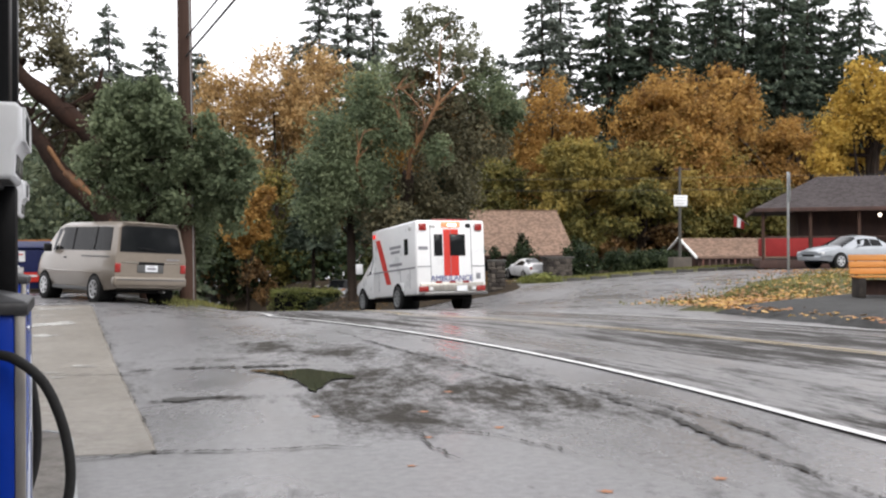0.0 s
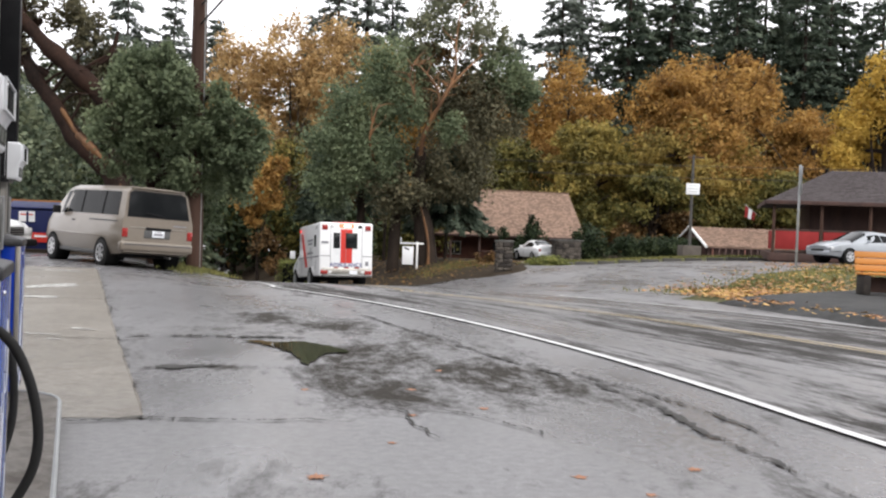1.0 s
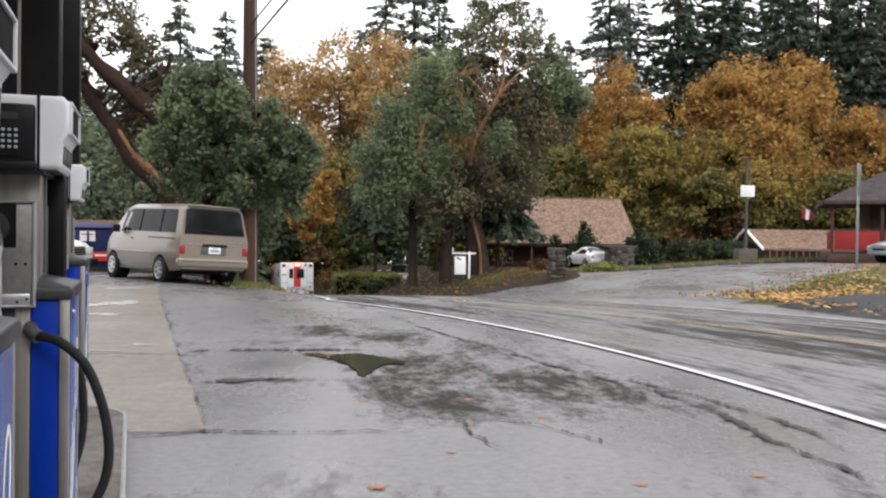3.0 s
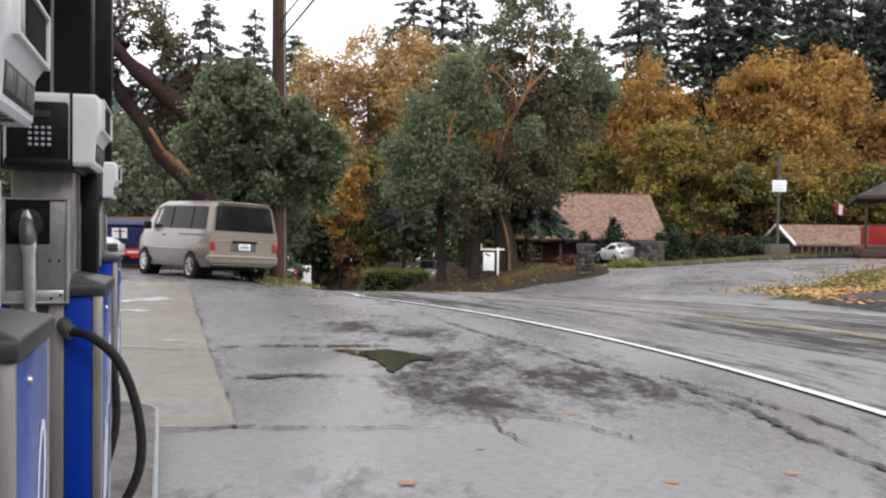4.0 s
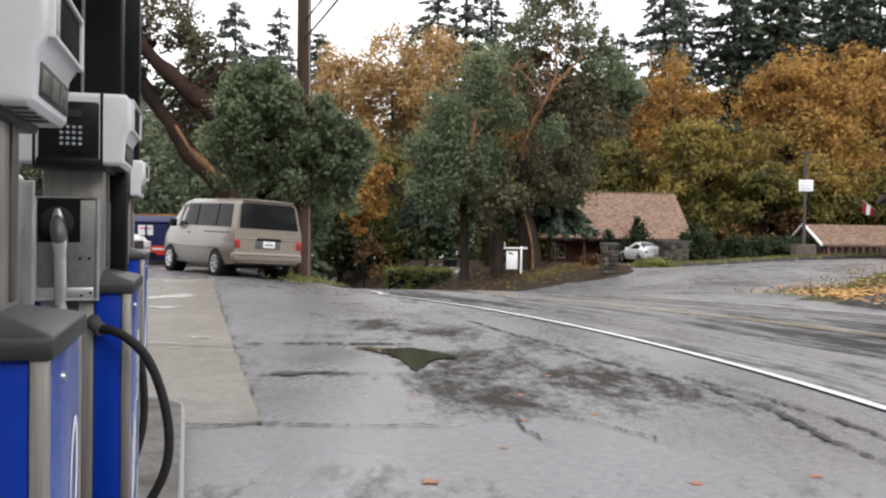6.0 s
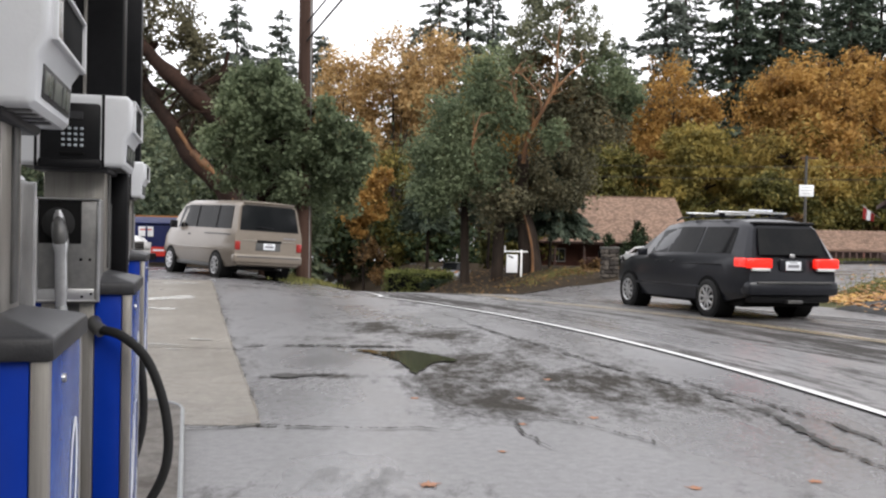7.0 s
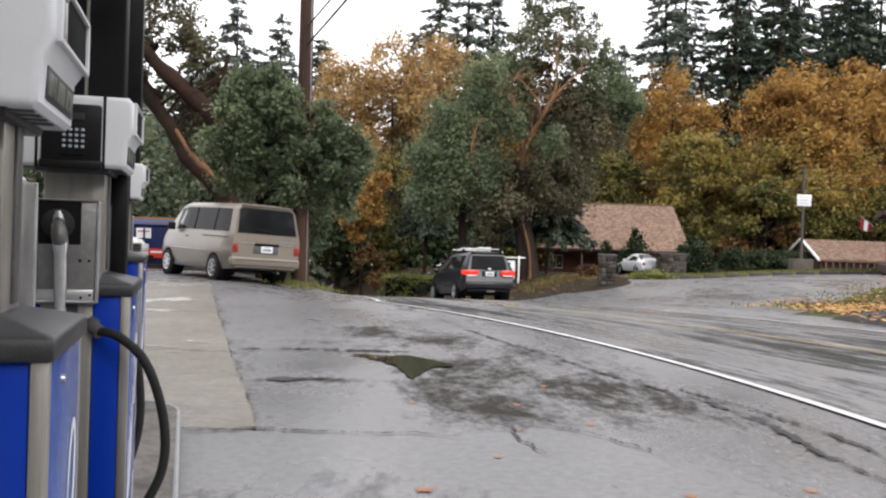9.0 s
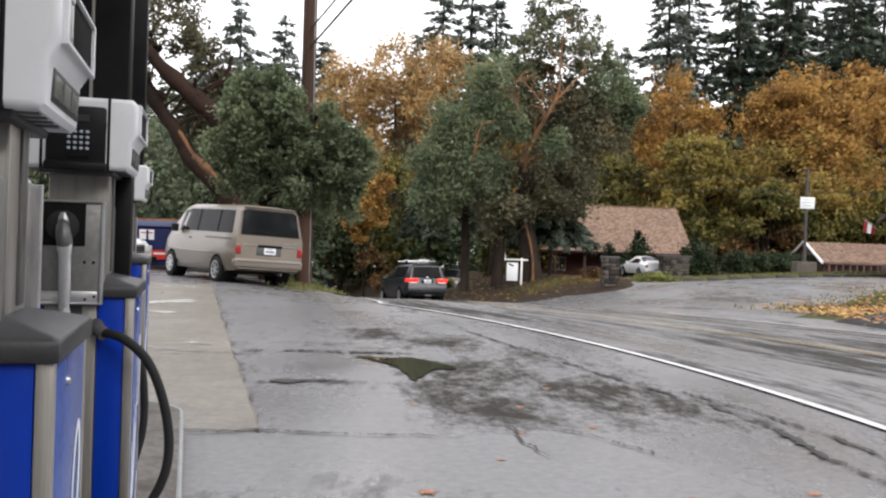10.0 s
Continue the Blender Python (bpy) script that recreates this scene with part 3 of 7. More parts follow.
def puddle():
    """The long three-cornered puddle."""
    out = [(-1.0, 11.1), (-0.8, 11.16), (-0.55, 11.1), (-0.3, 11.12), (0.0, 10.75), (0.2, 10.4), (0.02, 10.22), (-0.1, 9.95), (-0.16, 9.6), (-0.25, 9.32), (-0.32, 9.7), (-0.42, 10.1), (-0.58, 10.5), (-0.78, 10.85)]
    pts = smooth_path([(x, y, 0) for x, y in out + out[:1]], 9)[:-1]
    pts = [p + Vector((0.05 * noise.noise(p * 5), 0.1 * noise.noise(p * 4 + Vector((7, 0, 0))) + 0.06 * noise.noise(p * 13), 0)) for p in pts]
    cx, cy = -0.3, 10.5
    verts = [(cx, cy, g(cx, cy) + 0.017)] + [(p.x, p.y, g(p.x, p.y) + 0.017) for p in pts]
    n = len(pts)
    tagged(raw("puddle", verts, [(0, 1 + k, 1 + (k + 1) % n) for k in range(n)], M["water"]), "still dark puddle mirroring the trees", "puddle", kind="stuff")


puddle()
# light patches painted where the wet apron shines
for k, (x, y, rx, ry) in enumerate(((-4.75, 16.9, 0.42, 0.5), (-4.5, 15.2, 0.3, 0.25), (-2.98, 11.75, 0.16, 0.12), (-3.35, 11.2, 0.3, 0.08), (-2.95, 9.3, 0.16, 0.07), (-5.6, 20.2, 0.5, 0.3), (-3.0, 10.75, 0.12, 0.06))):
    blob("stain", x, y, rx * 0.85, ry * 0.75, -0.2, 0.024, M["pale"], "pale spot painted as wet sheen on the damp concrete", "stain", 600 + k, 0.4)


# verges
def verge(name, outline, lift, material, label, category, seed):
    """A planted or bare bank lying on the ground inside an outline, domed, with a ragged edge."""
    rnd = random.Random(seed)
    pts = smooth_path([(x, y, 0) for x, y in outline + outline[:1]], 8)[:-1]
    cx, cy = sum(p.x for p in pts) / len(pts), sum(p.y for p in pts) / len(pts)
    rings = 9
    verts, faces = [], []
    n = len(pts)
    for r in range(rings):
        f = r / rings
        for p in pts:
            jit = rnd.uniform(-0.06, 0.06)
            x, y = p.x + (cx - p.x) * f + jit, p.y + (cy - p.y) * f + jit
            top = lift * min(1, r / 1.5) + (0.03 * noise.noise(Vector((x, y, seed))) if r else -0.03)
            verts.append((x, y, g(x, y) + top + 0.012))
    verts.append((cx, cy, g(cx, cy) + lift))
    for r in range(rings - 1):
        for k in range(n):
            faces.append((r * n + k, r * n + (k + 1) % n, (r + 1) * n + (k + 1) % n, (r + 1) * n + k))
    for k in range(n):
        faces.append(((rings - 1) * n + k, (rings - 1) * n + (k + 1) % n, len(verts) - 1))
    return tagged(raw(name, verts, faces, material, smooth=True), label, category, kind="structure")


verge("ground_verge", [(7.9, 21.6), (10.5, 26.0), (13.5, 30.0), (17.5, 32.8), (22, 32), (24, 26), (20, 22), (14, 19), (10.8, 18.2), (9.3, 19.2)], 0.07, M["grass"], "grassy verge strewn with yellow leaves", "verge", 3)
verge("ground_gravel", [(8.3, 20.2), (9.6, 21.6), (11.6, 22.8), (15, 23.4), (22, 24), (20, 16), (13, 13.4), (9.6, 14.6), (8.8, 16.6)], 0.2, M["gravel"], "dark grey gravel shoulder beside the road", "shoulder", 4)
verge("ground_bank", [(4.4, 50.5), (6.0, 43.2), (8.4, 42.4), (9.4, 47.0), (10.2, 52), (7, 57), (3.6, 55)], 0.1, M["soil"], "bare leaf-strewn bank under the trees", "bank", 5)
strip("ground_wood", lambda y: lane(y) + 2.5 + 0.25 * math.sin(y * 1.7), lambda y: 5.6 + 4.5 * ss(46, 60, y) + 52 * ss(61, 69, y) + 0.2 * math.sin(y * 2.3), steps((44, 75, 0.7), (75, 125, 2)), 0.03, M["soil"], "leaf-strewn soil under the wood", "ground", 60)
strip("ground_left_bank", lambda y: -4.4 - 38 * ss(27, 38, y), lambda y: lane(y) - 7.25 + 0.15 * math.sin(y * 2.1), steps((25.4, 60, 0.6)), 0.03, M["soil"], "dark soil bank under the trees", "bank", 60)
verge("ground_island", [(10, 49.5), (14, 49.6), (20, 49.2), (27, 48.8), (27, 52.8), (20, 54), (13, 56), (10, 54)], 0.16, M["grass"], "low grass island with a broken kerb", "verge", 8)


def broken_kerb():
    rnd = random.Random(9)
    for k in range(14):
        x = 10.6 + k * 1.18
        y = 49.1 - 0.02 * (x - 10)
        m = Matrix.Translation((x, y, g(x, y) + 0.06)) @ Matrix.Rotation(rnd.uniform(-0.05, 0.05), 4, "Z")
        ob = part("trim_kerb", boxed((0, 0, 0), (rnd.uniform(0.85, 1.12), 0.22, 0.2), 0.02), M["mortar"], None)
        ob.matrix_world = m
        tagged(ob, "weathered grey kerb stone along the grass", "kerb", kind="structure")


broken_kerb()


# ---- plants ----
def crown_mesh(name, clumps, count, size, material, parent, seed, subs=22, spread=0.2, flat=0.5, label=""):
    """Thousands of small leaves in clumps: no leaf lies outside its clump's ellipsoid by much."""
    rng = np.random.default_rng(seed)
    count, size = int(count * (1.55 if size < 0.3 else 1.0)), size * (0.81 if size < 0.3 else 0.94)
    w = np.array([(c[3] * c[4] * c[5]) ** 0.67 for c in clumps])
    w = w / w.sum()
    pos, out = [], []
    for c, share in zip(clumps, w):
        k = max(4, int(subs * (0.5 + share * len(clumps) * 0.5)))
        d = rng.normal(size=(k, 3))
        d /= np.linalg.norm(d, axis=1)[:, None]
        rad = rng.uniform(0.35, 1.0, k) ** 0.6
        cen = d * rad[:, None]
        n = int(count * share)
        which = rng.integers(0, k, n)
        scale = rng.uniform(0.6, 1.3, k)[which]
        p = cen[which] + rng.normal(size=(n, 3)) * spread * scale[:, None]
        pos.append(p * np.array(c[3:6]) + np.array(c[:3]))
        out.append(p)
    p, o = np.concatenate(pos), np.concatenate(out)
    n = len(p)
    nrm = rng.normal(size=(n, 3)) + 0.8 * o + np.array([0, 0, flat])
    nrm /= np.linalg.norm(nrm, axis=1)[:, None]
    ref = rng.normal(size=(n, 3))
    a = np.cross(nrm, ref)
    a /= np.linalg.norm(a, axis=1)[:, None]
    b = np.cross(nrm, a)
    s = size * rng.uniform(0.55, 1.35, n)[:, None]
    droop = nrm * s * 0.25
    v = np.stack([p - a * s, p - b * s * 0.55 - droop * 0.2, p + a * s - droop, p + b * s * 0.55], 1).reshape(-1, 3)
    me = bpy.data.meshes.new(name)
    me.vertices.add(4 * n)
    me.vertices.foreach_set("co", v.astype(np.float32).ravel())
    me.loops.add(4 * n)
    me.loops.foreach_set("vertex_index", np.arange(4 * n, dtype=np.int32))
    me.polygons.add(n)
    me.polygons.foreach_set("loop_start", np.arange(0, 4 * n, 4, dtype=np.int32))
    me.update(calc_edges=True)
    me.materials.append(material)
    ob = new(name, me)
    ob.parent = parent
    if label:
        ob["label"] = label
    return ob


def limbs(base, top, clumps, r, material, parent, seed, bend=0.3, name="trunk"):
    """Trunk from base to top with limbs reaching into the clumps."""
    rnd = random.Random(seed)
    bm = bmesh.new()
    base, top = Vector(base), Vector(top)
    mid = (base + top) / 2 + Vector((rnd.uniform(-bend, bend), rnd.uniform(-bend, bend), 0))
    path = smooth_path([base - Vector((0, 0, 0.3)), base + (mid - base) * 0.4, mid, top], 5)
    n = len(path) - 1
    tube(bm, path, [r * (1.25 - 1.0 * i / n) for i in range(n + 1)], 10)
    for c in clumps:
        start = path[rnd.randint(n // 3, n - 2)]
        end = Vector(c[:3]) + Vector((rnd.uniform(-.3, .3) * c[3], rnd.uniform(-.3, .3) * c[4], 0.35 * c[5]))
        kink = (start + end) / 2 + Vector((rnd.uniform(-.4, .4), rnd.uniform(-.4, .4), rnd.uniform(-0.2, .5))) * (end - start).length * 0.25
        q = smooth_path([start, kink, end], 5)
        tube(bm, q, [r * 0.42 * (1.05 - i / (len(q) - 1)) + 0.012 for i in range(len(q))], 6)
        for _ in range(3):
            s0 = q[rnd.randint(3, len(q) - 2)]
            e0 = s0 + Vector((rnd.uniform(-1, 1) * c[3], rnd.uniform(-1, 1) * c[4], rnd.uniform(-.3, 1) * c[5])) * 0.6
            tube(bm, [s0, (s0 + e0) / 2 + Vector((0, 0, 0.1)), e0], [r * 0.14, r * 0.1, 0.01], 5)
    return part(name, bm, material, parent, smooth=60)


def broadleaf(name, label, x, y, top, clumps, count, size, leaf, bark, r, seed, spread=0.2, subs=22, extra=(), trunk_top=None):
    """A tree whose clumps are given from its foot: (dx, dy, z, rx, ry, rz)."""
    z = g(x, y)
    t = thing(name, label, "tree", pose(x, y, z), group="trees of the wood")
    limbs((0, 0, 0), trunk_top or (0, 0, top - z), clumps, r, M[bark], t, seed)
    crown_mesh("crown", clumps, count, size, M[leaf], t, seed, subs, spread)
    for k, (sub, cnt, lf) in enumerate(extra):
        crown_mesh("crown", sub, cnt, size, M[lf], t, seed + 50 + k, subs, spread)
    return t


def conifer(name, label, x, y, height, radius, leaf, seed, whorls=46, bare=0.12, droop=0.35, size=0.5, density=1.0, z=None):
    """A tapered trunk with tiers of drooping boughs, each bough a spray of needles."""
    rng = np.random.default_rng(seed)
    z = g(x, y) if z is None else z
    t = thing(name, label, "tree", pose(x, y, z), group="trees of the wood")
    bm = bmesh.new()
    lean = rng.uniform(-0.02, 0.02, 2) * height
    tube(bm, [(0, 0, -0.4), (lean[0] / 2, lean[1] / 2, height / 2), (lean[0], lean[1], height)], [height * 0.014, height * 0.009, 0.02], 8)
    pts, dirs = [], []
    for i in range(whorls):
        f = bare + (1 - bare) * ((i + rng.uniform(0, 0.8)) / whorls)
        zz = f * height
        length0 = radius * (1 - f) ** 0.75 * (0.55 + 0.45 * min(1, (f - bare) * 8 + 0.4)) + 0.15
        for b in range(int(7 + 4 * (1 - f))):
            if rng.random() < 0.1:
                continue
            a = rng.uniform(0, 2 * math.pi)
            ln = length0 * rng.uniform(0.55, 1.2)
            m = max(4, int(ln / size * 17 * density))
            u = np.sqrt(rng.uniform(0.02, 1, m))
            q = np.stack([np.cos(a) * u * ln, np.sin(a) * u * ln, zz - droop * ln * u ** 1.6 + 0.12 * ln * u], 1)
            q += np.array([lean[0] * f, lean[1] * f, 0]) + rng.normal(size=(m, 3)) * np.array([0.55, 0.55, 0.26]) * size * (0.35 + 0.85 * (1 - u[:, None]))
            pts.append(q)
            d = np.tile([np.cos(a), np.sin(a), -droop * 1.2], (m, 1)) + rng.normal(size=(m, 3)) * 0.45
            dirs.append(d)
            if b % 3 == 0:
                e = q[-1]
                tube(bm, [(lean[0] * f, lean[1] * f, zz), tuple((q[len(q) // 2]).tolist()), tuple(e.tolist())], [0.05, 0.035, 0.01], 4)
    part("trunk", bm, M["bark_dark"], t, smooth=60)
    p, d = np.concatenate(pts), np.concatenate(dirs)
    n = len(p)
    d /= np.linalg.norm(d, axis=1)[:, None]
    side = np.cross(d, rng.normal(size=(n, 3)) * 0.5 + np.array([0, 0, 1.0]))
    side /= np.linalg.norm(side, axis=1)[:, None] + 1e-6
    s = size * rng.uniform(0.6, 1.3, n)[:, None]
    v = np.stack([p - d * s * 0.35, p - side * s * 0.2, p + d * s * 0.74, p + side * s * 0.2 - np.array([0, 0, 0.1]) * s], 1).reshape(-1, 3)
    me = bpy.data.meshes.new("crown")
    me.from_pydata(v.tolist(), [], np.arange(4 * n).reshape(n, 4).tolist())
    me.materials.append(M[leaf])
    ob = new("crown", me)
    ob.parent = t
    return t


def plant_wood():
    # leaning arbutus behind the van
    t = thing("arbutus_tree", "big leaning arbutus with peeling red-orange bark and thin crown", "tree", pose(-6.6, 30.0, g(-6.6, 30.0)), group="trees of the wood")
    bm = bmesh.new()
    rnd = random.Random(4)

    def gnarled(points, r0, r1, sides=12):
        """A limb with bumps and hollows along it."""
        q = smooth_path(points, 6)
        n = len(q) - 1
        q = [p + Vector((0.07 * noise.noise(p * 1.9), 0.07 * noise.noise(p * 1.7 + Vector((5, 0, 0))), 0)) for p in q]
        tube(bm, q, [(r0 + (r1 - r0) * i / n) * (1 + 0.32 * noise.noise(p * 1.6 + Vector((r0 * 31, 0, 0)))) for i, p in enumerate(q)], sides)
        return q

    main = gnarled([(0.1, 0, -0.3), (0.1, 0, 1.0)] + [(-0.21, 0, 2.25), (-0.64, 0, 2.81), (-1.42, 0, 3.52), (-1.85, 0, 4.17), (-2.15, 0, 4.64), (-2.58, 0, 5.22), (-2.87, 0, 5.7), (-3.23, 0, 6.35), (-3.47, 0, 6.83), (-3.78, 0, 7.48)], 0.34, 0.15)
    fork = gnarled([(0.25, 0.3, -0.3), (0.2, 0.3, 1.0)] + [(x, 0.3 - 0.13 * k, z) for k, (x, _, z) in enumerate([(-0.12, 0, 2.32), (-0.15, 0, 3.3), (-0.37, 0, 4.26), (-0.75, 0, 4.91), (-1.48, 0, 5.57), (-2.15, 0, 6.13), (-2.67, 0, 6.69), (-3.06, 0, 7.25), (-3.02, 0, 7.98), (-3.13, 0, 8.66)])], 0.36, 0.17)
    gnarled([(-1.55, 0.35, 5.55), (-0.7, 0.4, 6.0), (-0.3, 0.4, 6.9)], 0.13, 0.05, 8)
    gnarled([(-2.3, 0, 5.4), (-3.0, -0.1, 5.75), (-3.6, 0, 5.6)], 0.11, 0.04, 8)
    gnarled([(-2.65, 0.4, 7.0), (-3.3, 0.4, 7.6), (-3.5, 0.4, 8.8)], 0.14, 0.06, 8)
    for _ in range(40):
        s0 = (main + fork)[rnd.randint(22, len(main) + len(fork) - 1)]
        if s0.z < 3.8:
            continue
        e0 = s0 + Vector((rnd.uniform(-1.2, 1.8), rnd.uniform(-1, 1), rnd.uniform(-0.3, 1.6)))
        tube(bm, smooth_path([s0, (s0 + e0) / 2 + Vector((rnd.uniform(-.3, .3), 0, .2)), e0], 4), [0.06 - 0.0065 * i for i in range(9)], 5)
    part("trunk", bm, M["bark_red"], t, smooth=60)
    for a, c, r in ((15, 26, 0.15), (24, 33, 0.08), (9, 13, 0.06)):
        bm = bmesh.new()
        q = [p + Vector((0.13, -0.19, 0.07)) for p in main[a:c]]
        tube(bm, q, [0.02] + [r * (0.8 + 0.5 * noise.noise(p * 3)) for p in q[1:-1]] + [0.015], 8)
        part("bare_wood", bm, M["bark_orange"], t, "peeled orange streak along the trunk", smooth=60)
    crown_mesh("crown", [(-2.2, 0.3, 7.7, 1.2, 1.2, 1.2), (-1.3, 0.3, 7.2, 0.7, 0.7, 0.8), (-3.4, 0.2, 6.6, 0.8, 1.0, 0.9), (-4.4, 0.3, 8.2, 1.4, 1.2, 1.4), (-1.2, 0.4, 6.2, 0.8, 0.8, 0.6), (-3.0, .3, 9.4, 1.8, 1.4, 1.2), (-3.6, .7, 5.9, .5, .7, .6)], 6200, 0.1, M["leaf_dull"], t, 11, 30, 0.15)
    crown_mesh("crown", [(-1.0, 0.9, 5.2, 1.1, 0.7, 0.9), (-0.5, 0.9, 4.2, 0.8, 0.7, 0.9), (-1.6, 1.0, 5.0, .8, .6, .7), (-0.1, .9, 4.9, .8, .6, .8), (-0.5, 0.9, 6.0, .6, .5, .6)], 3400, 0.1, M["leaf_dull"], t, 12, 26, 0.2, label="sparse dull lower leaves")

    # dense dark green tree round the pole
    broadleaf("arbutus_tree", "dense dark green arbutus beside the utility pole", -5.0, 26.9, 6.2,
              [(-0.1, -1.2, 5.35, .6, .7, .55), (-.55, -1.3, 4.5, .6, .8, .6), (.55, -1.4, 4.7, .65, .8, .6), (-.95, -1.1, 3.6, .6, .7, .5), (0.1, -1.3, 3.7, .7, .8, .6), (1.15, -1.2, 4.25, .6, .6, .5), (1.5, -1.5, 3.6, .65, .7, .5),
               (2.2, -1.4, 4.0, .65, .7, .4), (2.65, -1.3, 3.3, .5, .7, .5), (2.0, -1.3, 2.9, .6, .7, .45), (1.1, -1.2, 2.6, .6, .6, .5), (-.4, -1.0, 2.7, .7, .6, .5), (0.45, -1.2, 5.6, .3, .4, .35), (-.75, -1.2, 5.25, .35, .4, .3), (1.75, -1.3, 4.55, .35, .4, .3),
               (2.5, -1.0, 2.3, .45, .5, .5), (0.9, 0.6, 2.6, 1.2, 1.0, 1.0), (0.4, 0.8, 1.6, 1.1, .8, .9)],
              24000, 0.088, "leaf_green", "bark_red", 0.17, 21, 0.24, 12)

    # central arbutus with bare orange limbs
    x, y = 4.6, 57.0
    z = g(x, y)
    t = thing("arbutus_tree", "tall arbutus with twisted bare orange limbs and dull green crown", "tree", pose(x, y, z), group="trees of the wood")
    bm = bmesh.new()
    trunk = smooth_path([(0.8, 0, -0.4), (0.5, 0, 2.2), (0.1, 0, 4.2), (0.0, -1.5, 7.0)], 5)
    tube(bm, trunk, [0.75 - 0.42 * i / (len(trunk) - 1) for i in range(len(trunk))], 12)
    tube(bm, [(-1.3, 0.3, -0.4), (-1.2, 0.2, 3), (-0.9, 0, 7)], [0.4, 0.33, 0.2], 10)
    tube(bm, [(-3.2, 0.8, -0.6), (-3.3, 0.8, 4), (-3.0, 0.5, 9)], [0.3, 0.26, 0.14], 10)
    part("trunk", bm, M["bark_dark"], t, smooth=60)
    bm = bmesh.new()
    a = smooth_path([(0.0, -1.6, 6.6), (0.2, -2.0, 8.0), (1.0, -2.4, 9.6), (1.55, -2.4, 10.6), (2.4, -2.2, 11.6), (3.4, -1.8, 12.6)], 6)
    tube(bm, a, [0.15 - 0.11 * i / (len(a) - 1) for i in range(len(a))], 10)
    b = smooth_path([(1.35, -2.4, 10.2), (1.75, -2.3, 11.4), (1.8, -2.1, 13.2), (2.0, -1.8, 15.2)], 6)
    tube(bm, b, [0.095 - 0.07 * i / (len(b) - 1) for i in range(len(b))], 8)
    c = smooth_path([(0.9, -2.4, 9.4), (0.75, -2.6, 10.3), (0.1, -2.6, 11.2), (-0.5, -2.4, 11.7), (-0.9, -2.2, 11.6)], 6)
    tube(bm, c, [0.08 - 0.058 * i / (len(c) - 1) for i in range(len(c))], 8)
    d = smooth_path([(-0.1, -1.8, 8.0), (-0.35, -2.4, 9.2), (-0.7, -2.5, 10.4), (-0.9, -2.4, 11.2)], 5)
    tube(bm, d, [0.075 - 0.05 * i / (len(d) - 1) for i in range(len(d))], 8)
    e = smooth_path([(-2.6, -1.5, 6.0), (-3.0, -2.2, 7.2), (-2.8, -2.3, 8.6), (-2.5, -2.2, 9.4)], 5)
    tube(bm, e, [0.09 - 0.06 * i / (len(e) - 1) for i in range(len(e))], 8)
    f = smooth_path([(0.75, -0.85, -0.1), (0.7, -0.85, 1.6), (0.35, -0.8, 3.1), (-0.05, -0.9, 4.2)], 5)
    tube(bm, f, [0.1 - 0.05 * i / (len(f) - 1) for i in range(len(f))], 8)
    rnd = random.Random(8)
    for _ in range(46):
        s0 = (a + b + c + d + e)[rnd.randint(4, len(a) + len(b) + len(c) + len(d) + len(e) - 1)]
        e0 = s0 + Vector((rnd.uniform(-1.2, 1.2), rnd.uniform(-.6, .6), rnd.uniform(0.1, 1.6)))
        tube(bm, smooth_path([s0, (s0 + e0) / 2 + Vector((rnd.uniform(-.3, .3), 0, .1)), e0], 4), [0.042 - 0.004 * i for i in range(9)], 5)
    part("limb", bm, M["bark_orange"], t, "bare twisted orange limbs", smooth=60)
    crown_mesh("crown", [(2.1, 0, 15.0, 2.6, 1.8, 1.8), (3.9, 0, 13.9, 1.6, 1.5, 1.3), (0.4, 0, 14.0, 1.6, 1.5, 1.4), (1.6, 0, 16.4, 1.8, 1.4, 1.0)], 4600, 0.15, M["leaf_pale"], t, 31, 46, 0.12, label="thin airy top leaves")
    crown_mesh("crown", [(-1.6, 0, 11.6, 2.0, 1.8, 1.9), (-3.4, 0, 9.2, 2.2, 2.0, 1.9), (-4.8, -0.2, 7.2, 1.8, 1.8, 1.7), (-2.9, -1.0, 6.2, 1.9, 1.6, 1.7), (-5.2, 0, 4.8, 1.5, 1.5, 1.4), (4.9, 0.5, 12.0, 1.5, 1.4, 1.5), (6.1, 0.5, 10.9, 1.2, 1.2, 1.4), (-0.6, -2.9, 9.0, 0.8, 0.5, 0.9), (1.6, -3.0, 8.0, 0.9, 0.5, 0.9)], 18500, 0.15, M["leaf_green"], t, 32, 34, 0.24)
    crown_mesh("crown", [(2.6, 0.6, 8.6, 2.6, 1.8, 2.6), (1.2, 0.8, 10.6, 1.8, 1.4, 1.6), (3.4, 0.8, 11.4, 1.8, 1.4, 1.8), (4.9, 0.6, 9.2, 1.5, 1.3, 1.8), (2.2, -0.4, 5.8, 2.3, 1.8, 1.7), (0.2, -0.8, 5.2, 1.9, 1.4, 1.4), (-1.2, -0.8, 4.4, 1.8, 1.4, 1.6)], 13000, 0.15, M["leaf_dull"], t, 33, 30, 0.2)
    crown_mesh("crown", [(0.4, 0.8, 12.8, 1.8, 1.0, 0.7), (3.4, 1.0, 10.4, 1.6, 1.0, 1.2), (-0.8, 0.4, 10.2, 1.0, 1.0, 1.2)], 3600, 0.14, M["leaf_brown"], t, 34, 24, 0.18, label="browning inner leaves")

    # dark drooping cedar boughs before the cottage, and dark trunks
    conifer("cedar_tree", "dark cedar with low drooping boughs", 6.6, 58.5, 7.5, 3.6, "needles", 41, 26, 0.36, 0.55, 0.45, 1.3)
